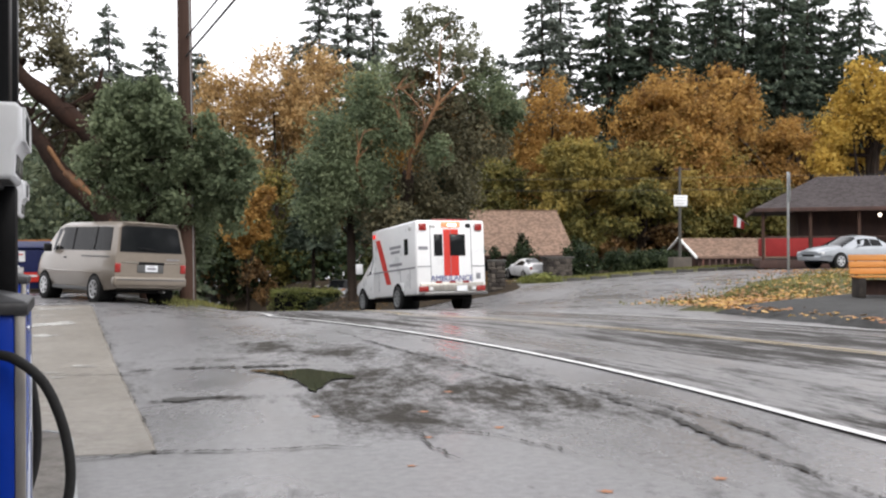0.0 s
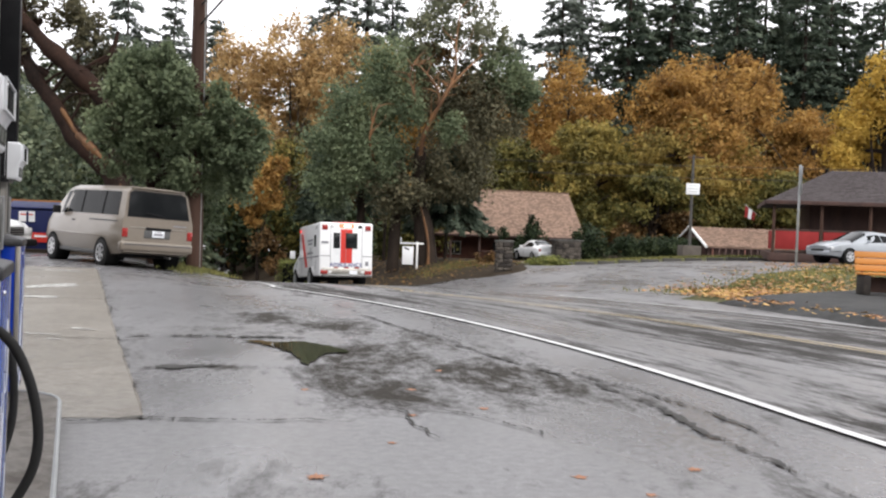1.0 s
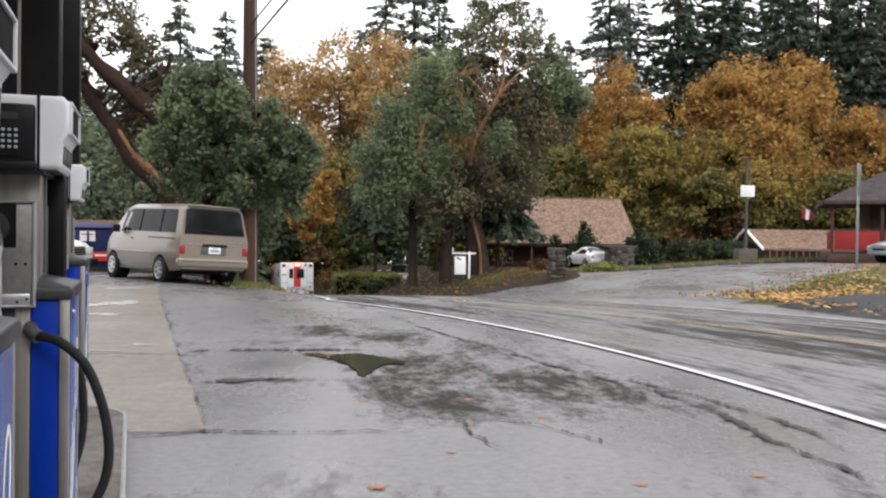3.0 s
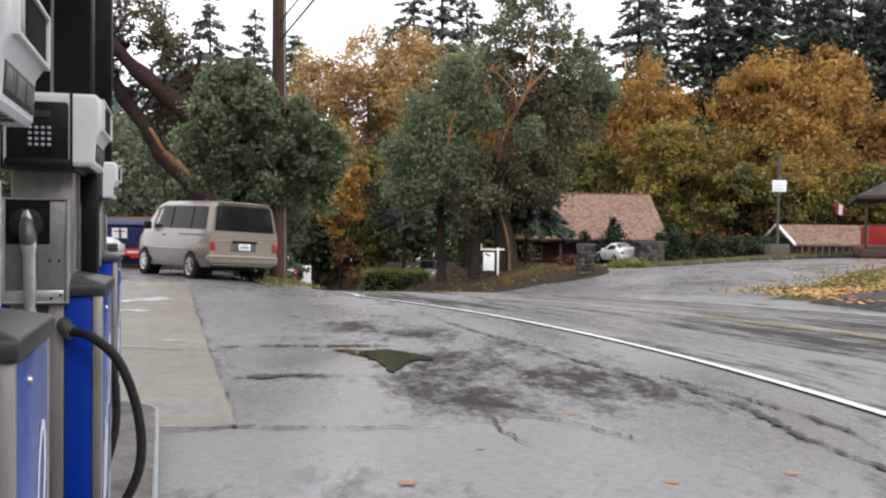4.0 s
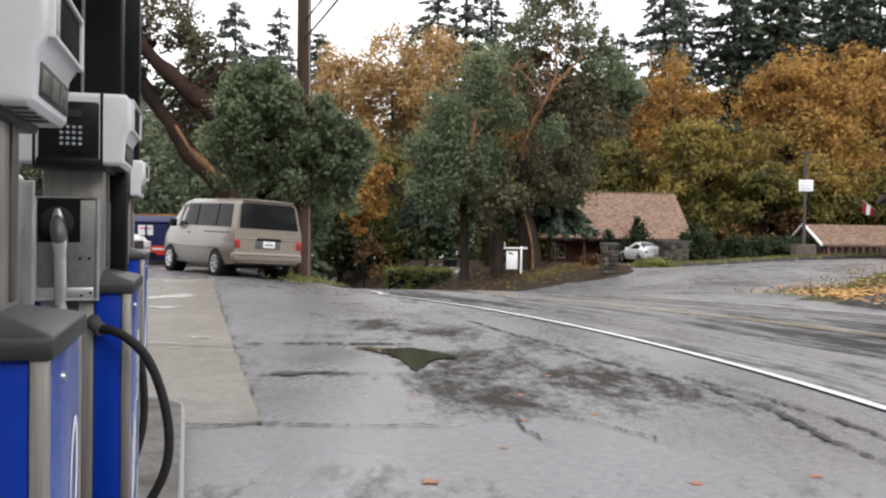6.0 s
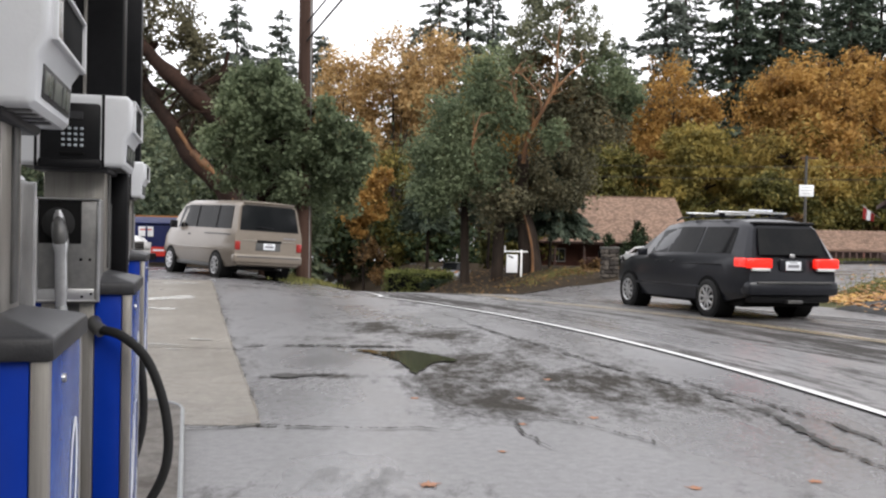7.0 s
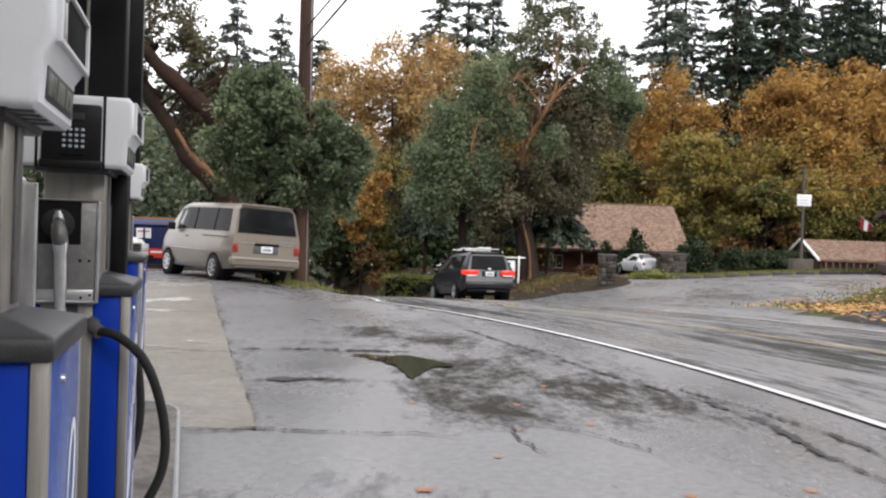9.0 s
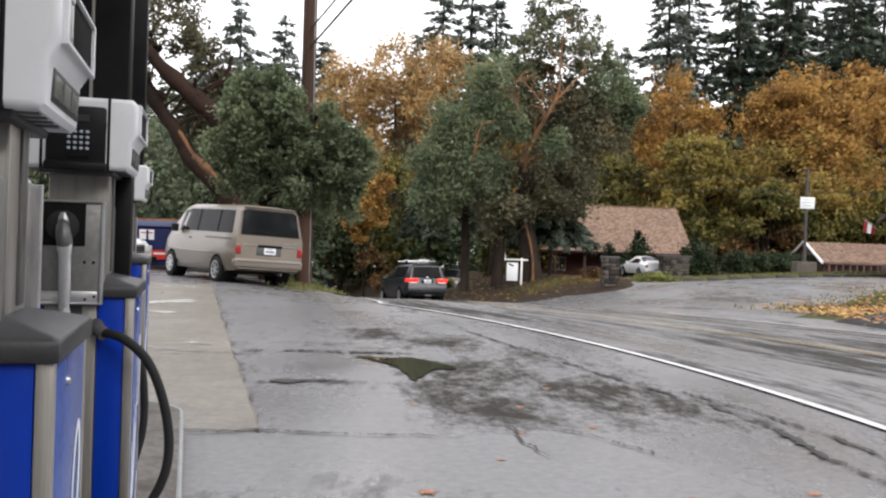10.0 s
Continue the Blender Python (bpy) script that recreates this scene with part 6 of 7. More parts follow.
    for x in (-0.115, 0.108):
        part("seam", boxed((x, 0, 1.736), (0.011, 0.454, 0.258), 0.003), M["black"], head, "black seam strip")
    kp = part("key_panel", boxed((0.0, -0.225, 1.722), (0.2, 0.03, 0.215), 0.012), M["black"], head, "black keypad panel")
    for r in range(4):
        for c in range(4):
            part("key", boxed((0.008 + (c - 1.5) * 0.0205, -0.243, 1.738 - r * 0.0195), (0.0115, 0.008, 0.0095), 0.002, seg=1), M["key"], kp)
    part("key_screen", boxed((0.008, -0.242, 1.785), (0.07, 0.006, 0.026), 0.002, seg=1), M["dark_cap"], kp, "small dark screen")
    part("card_slot", boxed((0.008, -0.243, 1.652), (0.08, 0.01, 0.01), 0.002, seg=1), M["under"], kp)
    part("key_hood", boxed((0.0, -0.235, 1.616), (0.21, 0.03, 0.035), 0.01), M["black"], kp)
    for sx in (-1, 1):
        bz = part("display", boxed((sx * 0.2035, 0.015, 1.793), (0.008, 0.39, 0.1), 0.002), M["under"], head, "black display window in a white lip")
        for y, z, w, h in ((0.015, 1.846, 0.41, 0.008), (0.015, 1.739, 0.41, 0.01), (0.216, 1.793, 0.008, 0.112), (-0.186, 1.793, 0.008, 0.112)):
            part("bezel", boxed((sx * 0.208, y, z), (0.014, w, h), 0.002, seg=1), M["white_shell"], bz, "thin white lip")
        part("price_label", boxed((sx * 0.2085, -0.13, 1.79), (0.004, 0.06, 0.094), 0.001), M["steel"], bz, "engraved steel label plate")
        part("label_lock", boxed((sx * 0.212, -0.13, 1.826), (0.008, 0.016, 0.016), 0.004), M["alloy"], bz)
        for k in range(4):
            part("label_stroke", boxed((sx * 0.211, -0.135 + 0.004 * k, 1.808 - k * 0.014), (0.002, 0.004, 0.012), 0, Matrix.Rotation(0.5, 4, "X")), M["white_film"], bz)
        tilt = Matrix.Rotation(sx * 0.057, 4, "Y")
        sd = part("shelf_display", boxed((sx * 0.1835, 0.015, 1.664), (0.005, 0.35, 0.062), 0.001, tilt), M["dark_cap"], head, "grey panel of small price displays")
        for k in range(3):
            part("shelf_screen", boxed((sx * 0.1862, -0.1 + k * 0.115, 1.664), (0.003, 0.09, 0.042), 0.001, tilt), M["key_dim"], sd)
        for k in range(4):
            part("shelf_slot", boxed((sx * 0.128, -0.16 + k * 0.075, 1.608), (0.075, 0.03, 0.006), 0.001, None, 1), M["steel_dark"], head)
    part("mast", boxed((0.02, 0.06, 2.75), (0.27, 0.15, 1.8), 0.01), M["black"], t, "tall black hose mast")
    part("mast_edge", boxed((0.02, -0.018, 2.75), (0.012, 0.01, 1.78), 0.003), M["steel"], t)
    # nozzle boot on both ends
    for sy in (-1, 1):
        bt = part("nozzle_boot", boxed((0.0, sy * 0.19, 1.31), (0.21, 0.14, 0.37), 0.014), M["boot"], t, "worn bare metal nozzle boot")
        bm = bmesh.new()
        c = [(-0.102, sy * 0.262, 1.135), (-0.102, sy * 0.262, 1.49), (0.102, sy * 0.262, 1.49), (0.102, sy * 0.262, 1.135)]
        tube(bm, c + c[:1], 0.008, 8)
        part("boot_rim", bm, M["alloy"], bt)
        part("boot_recess", boxed((-0.025, sy * 0.257, 1.41), (0.14, 0.012, 0.15), 0.004), M["under"], bt)
        part("boot_foot", boxed((-0.01, sy * 0.262, 1.155), (0.2, 0.008, 0.045), 0.003), M["alloy"], bt)
        bm = bmesh.new()
        lathe(bm, [(0.052, 0.0), (0.055, sy * 0.006), (0.04, sy * 0.016), (0.02, sy * 0.02)], Matrix.Translation((-0.03, sy * 0.264, 1.405)) @ Matrix.Rotation(math.pi / 2, 4, "Z"), 24)
        part("splash_guard", bm, M["rubber"], bt, "round black splash guard")
        for x, z in ((0.045, 1.28), (0.075, 1.28), (0.05, 1.15), (0.08, 1.16)):
            part("boot_screw", boxed((x, sy * 0.266, z), (0.009, 0.006, 0.009), 0.002, seg=1), M["under"], bt)
        bm = bmesh.new()
        tube(bm, smooth_path([(-0.03, sy * 0.262, 1.44), (-0.022, sy * 0.295, 1.39), (-0.015, sy * 0.31, 1.33), (-0.012, sy * 0.31, 1.2), (-0.012, sy * 0.31, 1.12)], 4), [0.02] * 5 + [0.026] * 4 + [0.021] * 5 + [0.018] * 3, 12)
        nz = part("nozzle", bm, M["alloy"], t, "bright silver dispensing nozzle")
        bm = bmesh.new()
        tube(bm, [(-0.028, sy * 0.285, 1.42), (-0.025, sy * 0.3, 1.405), (-0.02, sy * 0.31, 1.375), (-0.017, sy * 0.315, 1.345), (-0.014, sy * 0.313, 1.33)], [0.014, 0.023, 0.027, 0.025, 0.021], 14)
        part("nozzle_body", bm, M["steel_dark"], nz, "worn grey nozzle grip")
        bm = bmesh.new()
        tube(bm, [(-0.012, sy * 0.31, 1.12), (-0.005, sy * 0.315, 1.07), (0.004, sy * 0.325, 1.04)], [0.02, 0.022, 0.018], 12)
        part("nozzle_swivel", bm, M["galv"], nz)
        if sy not in hoses:
            continue
        if sy > 0:
            part("hose_guard", boxed((0.125, 0.2, 1.405), (0.085, 0.07, 0.42), 0.02), M["black"], t, "black padded hose guard")
        bm = bmesh.new()
        tube(bm, smooth_path([(0.09, sy * 0.225, 1.06), (0.09, sy * 0.25, 1.05), (0.12, sy * 0.28, 1.03)], 4), 0.024, 12)
        part("hose_swivel", bm, M["steel_dark"], t)
        # hose: out over the lane side, down, and back up under the nozzle
        wide = 1.0 if sy < 0 else 0.5
        hp = [(0.11, sy * 0.27, 1.035), (0.187, sy * 0.325, 1.02), (0.274, sy * 0.347, 0.94), (0.333, sy * 0.36, 0.79), (0.352, sy * 0.366, 0.63), (0.32, sy * 0.366, 0.5), (0.22, sy * 0.36, 0.36), (0.08, sy * 0.34, 0.34), (0.0, sy * 0.3, 0.55), (-0.01, sy * 0.32, 0.85), (0.004, sy * 0.327, 1.05)]
        bm = bmesh.new()
        tube(bm, smooth_path([(0.1 + (x - 0.1) * wide, y, z) for x, y, z in hp], 7), 0.0165, 12)
        part("hose", bm, M["rubber"], t, "thick black rubber hose")
    return t


PUMP = fuel_pump(pose(-0.95, 1.87, 0, 0, 0, 14))
fuel_pump(pose(-1.36, 3.57, 0, 0, 0, 14), (-1, 1))
copy_thing(PUMP, pose(-2.38, 6.97, 0, 0, 0, 14))


def towel_box():
    """Paper towel dispenser on a post between the first two pumps."""
    t = thing("towel_dispenser", "white plastic paper towel dispenser on a black post", "dispenser", pose(-1.205, 2.52, 0.125, 0, 0, 14))
    part("post", boxed((0, 0, 0.55), (0.07, 0.07, 1.1), 0.008), M["black"], t)
    part("case", boxed((0, 0, 1.25), (0.17, 0.24, 0.32), 0.02, seg=3), M["white_shell"], t)
    part("edge_band", boxed((0, 0, 1.25), (0.176, 0.02, 0.326), 0.006), M["black"], t, "black edge band")


towel_box()


def island():
    """Raised kerbed island under the pumps, rounded at its end, with a steel edge."""
    a, d = Vector((-0.17, 0.6)), Vector((-0.26, 0.9656)).normalized()
    n = Vector((d.y, -d.x))
    L, w = 6.75, 0.88
    pts = []
    for k in range(13):
        ang = math.pi * k / 12
        pts.append(a + d * (L - w / 2) + n * (w / 2 * math.cos(ang) - w / 2) + d * (w / 2 * math.sin(ang)))
    pts += [a - n * w, a]
    bm = bmesh.new()
    lo, hi = [bm.verts.new((p.x, p.y, -0.05)) for p in pts], [bm.verts.new((p.x, p.y, 0.13)) for p in pts]
    bm.faces.new(hi)
    for k in range(len(pts)):
        j = (k + 1) % len(pts)
        bm.faces.new((lo[k], lo[j], hi[j], hi[k]))
    bmesh.ops.bevel(bm, geom=[e for e in bm.edges if e.verts[0].co.z > 0.1 and e.verts[1].co.z > 0.1], offset=0.02, segments=2, affect="EDGES", profile=0.5)
    ob = tagged(part("pavement_island", bm, M["island"], None), "raised concrete pump island", "kerb", kind="structure")
    bm = bmesh.new()
    tube(bm, [(p.x, p.y, 0.118) for p in [a + n * 0.006] + [q + (q - (a + d * (L - w / 2) - n * w / 2)).normalized() * 0.006 for q in pts[:13]]], 0.016, 8)
    part("edge_bar", bm, M["galv"], ob, "worn steel kerb edge")


island()


def canopy():
    """Flat canopy over the pumps and the drive behind, unseen, added to shade them."""
    t = thing("canopy", "flat white fuel canopy, unseen and added to shade the pump island", "canopy", pose(-2.9, -0.2, 0, 0, 0, 14), kind="structure")
    part("deck", boxed((0, 0, 4.6), (6.6, 9.4, 0.5), 0.03), M["trim_white"], t)
    for y in (-3.2, 0.2):
        part("column", boxed((-1.2, y, 2.2), (0.25, 0.25, 4.4), 0.01), M["steel"], t)


canopy()


# ---- things on the forecourt and by the road ----
def utility_pole():
    x, y = -3.82, 26.0
    t = thing("utility_pole", "tall weathered brown wooden utility pole", "utility pole", pose(x, y, g(x, y)))
    bm = bmesh.new()
    tube(bm, [(0.04, 0, -0.5), (0, 0, 4), (-0.05, 0, 12)], [0.22, 0.205, 0.17], 16)
    part("pole", bm, M["pole_wood"], t)
    part("cross_arm", boxed((-0.05, 0, 11.3), (2.2, 0.1, 0.12), 0.01), M["pole_wood"], t)
    bm = bmesh.new()
    tube(bm, [(0.2, -0.12, 0.1), (0.17, -0.12, 5), (0.1, -0.1, 9)], 0.016, 6)
    part("conduit", bm, M["galv"], t)
    for z0, z1, r in ((6.55, 9.2, 0.03), (7.05, 10.0, 0.026)):
        w = thing("overhead_cable", "black overhead cable slung from the pole", "cable", pose(0, 0, 0), group="overhead cables")
        bm = bmesh.new()
        a, b = Vector((x, y, z0)), Vector((8 + (z0 - 6.9), -8, z1))
        tube(bm, [a.lerp(b, k / 12) - Vector((0, 0, 0.5 * math.sin(math.pi * k / 12))) for k in range(13)], r, 6)
        part("cable", bm, M["wire"], w)


utility_pole()


def dumpster():
    t = thing("dumpster", "scuffed dark blue steel dumpster with white label", "dumpster", pose(-9.3, 31.4, g(-9.3, 31.4), 0, 0, 8))
    bm = bmesh.new()
    b = [bm.verts.new(p) for p in ((-1.0, -0.7, 0.1), (1.0, -0.7, 0.1), (1.0, 0.7, 0.1), (-1.0, 0.7, 0.1), (-1.0, -0.8, 1.3), (1.0, -0.8, 1.3), (1.0, 0.8, 1.5), (-1.0, 0.8, 1.5))]
    for f in ((0, 1, 5, 4), (1, 2, 6, 5), (2, 3, 7, 6), (3, 0, 4, 7), (3, 2, 1, 0), (4, 5, 6, 7)):
        bm.faces.new([b[k] for k in f])
    bmesh.ops.bevel(bm, geom=bm.edges[:], offset=0.02, segments=2, affect="EDGES", profile=0.5)
    part("bin", bm, M["dumpster"], t)
    part("lid", boxed((0, 0, 1.46), (2.06, 1.66, 0.05), 0.015, Matrix.Rotation(radians(7), 4, "X")), M["dumpster"], t, "dark blue lid")
    for x in (-0.98, -0.33, 0.33, 0.98):
        part("rib", boxed((x, -0.79, 0.7), (0.06, 0.06, 1.1), 0.008, Matrix.Rotation(radians(4.8), 4, "X")), M["dumpster"], t)
    part("label", boxed((-0.35, -0.806, 1.1), (0.46, 0.012, 0.32), 0, Matrix.Rotation(radians(4.8), 4, "X")), M["paper"], t, "white paper label")
    part("label_bar", boxed((-0.35, -0.818, 1.16), (0.36, 0.01, 0.04), 0, Matrix.Rotation(radians(4.8), 4, "X")), M["red"], t)
    part("label", boxed((0.05, -0.775, 0.46), (0.5, 0.012, 0.3), 0, Matrix.Rotation(radians(4.8), 4, "X")), M["red"], t, "red warning label")
    part("label_bar", boxed((0.05, -0.787, 0.5), (0.36, 0.01, 0.06), 0, Matrix.Rotation(radians(4.8), 4, "X")), M["paper"], t)
    for sx in (-1, 1):
        part("fork_pocket", boxed((sx * 1.05, 0, 0.8), (0.1, 1.1, 0.14), 0.01), M["dumpster"], t)


dumpster()


def yard_fence():
    t = thing("yard_fence", "low orange-stained board fence behind the dumpster", "fence", pose(-16.5, 36.2, g(-16.5, 36.2)))
    for k in range(11):
        part("post", boxed((k * 0.9, 0, 0.85), (0.1, 0.1, 1.75), 0.01), M["fence_wood"], t)
    for r in range(6):
        part("board", boxed((4.5, -0.065, 0.25 + r * 0.28), (9.2, 0.03, 0.25), 0.008), M["fence_wood"], t)


yard_fence()


def shop():
    """The beige shop behind the pumps, seen through the gaps between them."""
    t = thing("shop_building", "beige stucco shop with a shallow dark roof behind the pumps", "building", pose(-13.2, 17.5, g(-13.2, 17.5), 0, 0, 14))
    part("wall", boxed((0, 0, 1.5), (5.0, 16, 3.0), 0.02), M["beige"], t)
    part("roof", boxed((0, 0, 3.1), (6.2, 17, 0.22), 0.03), M["shingle_dark"], t)
    part("fascia", boxed((3.12, 0, 3.0), (0.05, 17, 0.26), 0.01), M["trim_white"], t)
    for y in (-4, 0, 4):
        w = part("window", boxed((2.5, y, 1.6), (0.08, 1.8, 1.3), 0.01), M["trim_white"], t)
        part("pane", boxed((2.545, y, 1.6), (0.02, 1.6, 1.1)), M["glass"], w)
    d = part("door", boxed((2.5, 6.2, 1.05), (0.08, 0.95, 2.05), 0.01), M["wood_dark"], t)
    part("door_handle", boxed((2.56, 5.85, 1.0), (0.05, 0.03, 0.16), 0.01), M["alloy"], d)


shop()


# ---- houses ----
def shingle_slope(name, a, b, c, d, rows, per_row, material, parent, seed, thick=0.03):
    """A roof slope of overlapping shingles between eave a-b and ridge d-c."""
    rnd = random.Random(seed)
    a, b, c, d = (Vector(p) for p in (a, b, c, d))
    n = (b - a).cross(d - a).normalized()
    verts, faces = [], []
    def box8(p):
        i = len(verts)
        verts.extend(p)
        faces.extend([(i, i + 1, i + 2, i + 3), (i + 4, i + 7, i + 6, i + 5), (i, i + 4, i + 5, i + 1), (i + 1, i + 5, i + 6, i + 2), (i + 2, i + 6, i + 7, i + 3), (i + 3, i + 7, i + 4, i)])
    deck = [a, b, c, d]
    box8([p - n * 0.1 for p in deck] + [p for p in deck])
    for r in range(rows):
        f0, f1 = r / rows, min(1.0, (r + 1.25) / rows)
        off = rnd.uniform(0, 1)
        cuts = sorted(set([0.0, 1.0] + [min(1, max(0, (k + off + rnd.uniform(-.12, .12)) / per_row)) for k in range(per_row)]))
        for u0, u1 in zip(cuts, cuts[1:]):
            if u1 - u0 < 0.004:
                continue
            lift, e = n * (thick + rnd.uniform(0, 0.012)), 0.03 * (u1 - u0)
            q = [a.lerp(b, u0 + e).lerp(d.lerp(c, u0 + e), f0), a.lerp(b, u1 - e).lerp(d.lerp(c, u1 - e), f0), a.lerp(b, u1 - e).lerp(d.lerp(c, u1 - e), f1), a.lerp(b, u0 + e).lerp(d.lerp(c, u0 + e), f1)]
            box8([p + n * 0.002 for p in q] + [q[0] + lift, q[1] + lift, q[2] + n * 0.008, q[3] + n * 0.008])
    return raw(name, verts, faces, material, parent)


def cottage():
    x0, x1, y0, y1 = 6.9, 18.0, 68.0, 80.2
    z = g(12, 69) - 0.3
    t = thing("cottage", "low brick cottage with a broad brown shingle roof", "house", pose(0, 0, 0))
    ridge, eave = 4.5, 1.0
    shingle_slope("roof", (x0, y0, eave), (x1, y0, eave), (x1, 74.0, ridge), (x0, 74.0, ridge), 42, 64, M["shingle"], t, 1)
    shingle_slope("roof", (x1, y1, eave), (x0, y1, eave), (x0, 74.0, ridge), (x1, 74.0, ridge), 12, 20, M["shingle"], t, 2)
    part("ridge_cap", boxed(((x0 + x1) / 2, 74.0, ridge + 0.03), (x1 - x0, 0.26, 0.06), 0.015), M["shingle"], t)
    part("fascia", boxed(((x0 + x1) / 2, y0 - 0.03, eave - 0.08), (x1 - x0, 0.05, 0.16), 0.008), M["wood_dark"], t)
    part("gutter", boxed(((x0 + x1) / 2, y0 - 0.09, eave - 0.03), (x1 - x0, 0.09, 0.08), 0.02), M["wood_dark"], t)
    part("wall", boxed(((x0 + x1) / 2, 70.4, (z + eave) / 2), (x1 - x0 - 0.8, 0.22, eave - z + 0.5), 0.01), M["brick"], t, "dark red brick front wall")
    part("wall", boxed(((x0 + x1) / 2, 79.0, (z + eave) / 2), (x1 - x0 - 0.8, 0.22, eave - z + 0.5), 0.01), M["brick"], t)
    for sx in (x0 + 0.5, x1 - 0.5):
        bm = bmesh.new()
        plate(bm, [(sx, 70.3, z), (sx, 79.1, z), (sx, 79.1, eave + 0.55), (sx, 74.0, ridge - 0.15), (sx, 70.3, eave + 0.9)], 0.2)
        part("gable_wall", bm, M["brick"], t, smooth=0)
    for x in (x0 + 1.2, 10.2, 12.8, 15.4, x1 - 0.5):
        part("porch_post", boxed((x, 68.35, (z + eave) / 2), (0.16, 0.16, eave - z), 0.012), M["wood_dark"], t)
    part("porch_rail", boxed((13.8, 68.35, z + 0.9), (7.4, 0.08, 0.08), 0.01), M["wood_dark"], t)
    for x in np.arange(10.3, 17.4, 0.32):
        part("baluster", boxed((float(x), 68.35, z + 0.45), (0.05, 0.05, 0.86)), M["wood_dark"], t)
    for x in (8.6, 12.0, 15.5):
        w = part("window", boxed((x, 70.26, z + 1.05), (1.0, 0.08, 1.0), 0.01), M["trim_white"] if x < 9 else M["wood_dark"], t)
        for k in (-0.24, 0.24):
            part("pane", boxed((x + k, 70.21, z + 1.05), (0.42, 0.02, 0.86)), M["glass"], w)


cottage()


def long_house():
    z = g(28, 64) - 0.2
    t = thing("long_house", "low dark-red house with brown roof and white gable trim", "house", pose(0, 0, 0))
    x0, x1, yf, yr, yb = 25.3, 37.5, 62.8, 66.0, 69.2
    zr, ze = 2.18, 0.86
    shingle_slope("roof", (x0 - 0.2, yf, ze), (x1, yf, ze), (x1, yr, zr), (x0 - 0.2, yr, zr), 24, 70, M["shingle"], t, 3)
    shingle_slope("roof", (x1, yb, ze), (x0 - 0.2, yb, ze), (x0 - 0.2, yr, zr), (x1, yr, zr), 10, 24, M["shingle"], t, 4)
    bm = bmesh.new()
    plate(bm, [(x0, yb - 0.3, z), (x0, yf + 0.3, z), (x0, yf + 0.3, ze), (x0, yr, zr - 0.1), (x0, yb - 0.3, ze)], 0.15)
    part("gable_wall", bm, M["wood_dark"], t, smooth=0)
    part("wall", boxed(((x0 + x1) / 2, yf + 0.5, (z + ze) / 2), (x1 - x0, 0.15, ze - z + 0.3), 0.01), M["wood_dark"], t)
    for ya, yb2 in ((yf - 0.1, yr), (yb + 0.1, yr)):
        bm = bmesh.new()
        tube(bm, [(x0 - 0.25, ya, ze - 0.04), (x0 - 0.25, yb2, zr + 0.02)], 0.1, 6)
        part("gable_trim", bm, M["trim_white"], t, "white barge board")
    part("rail", boxed(((x0 + x1) / 2, yf + 0.1, ze - 0.12), (x1 - x0, 0.08, 0.1), 0.01), M["wood_dark"], t)
    for k in range(26):
        part("baluster", boxed((x0 + 0.3 + k * 0.46, yf + 0.1, (z + ze) / 2 - 0.1), (0.12, 0.06, ze - z - 0.1), 0.008), M["wood_dark"] if k % 5 else M["brick"], t)


long_house()


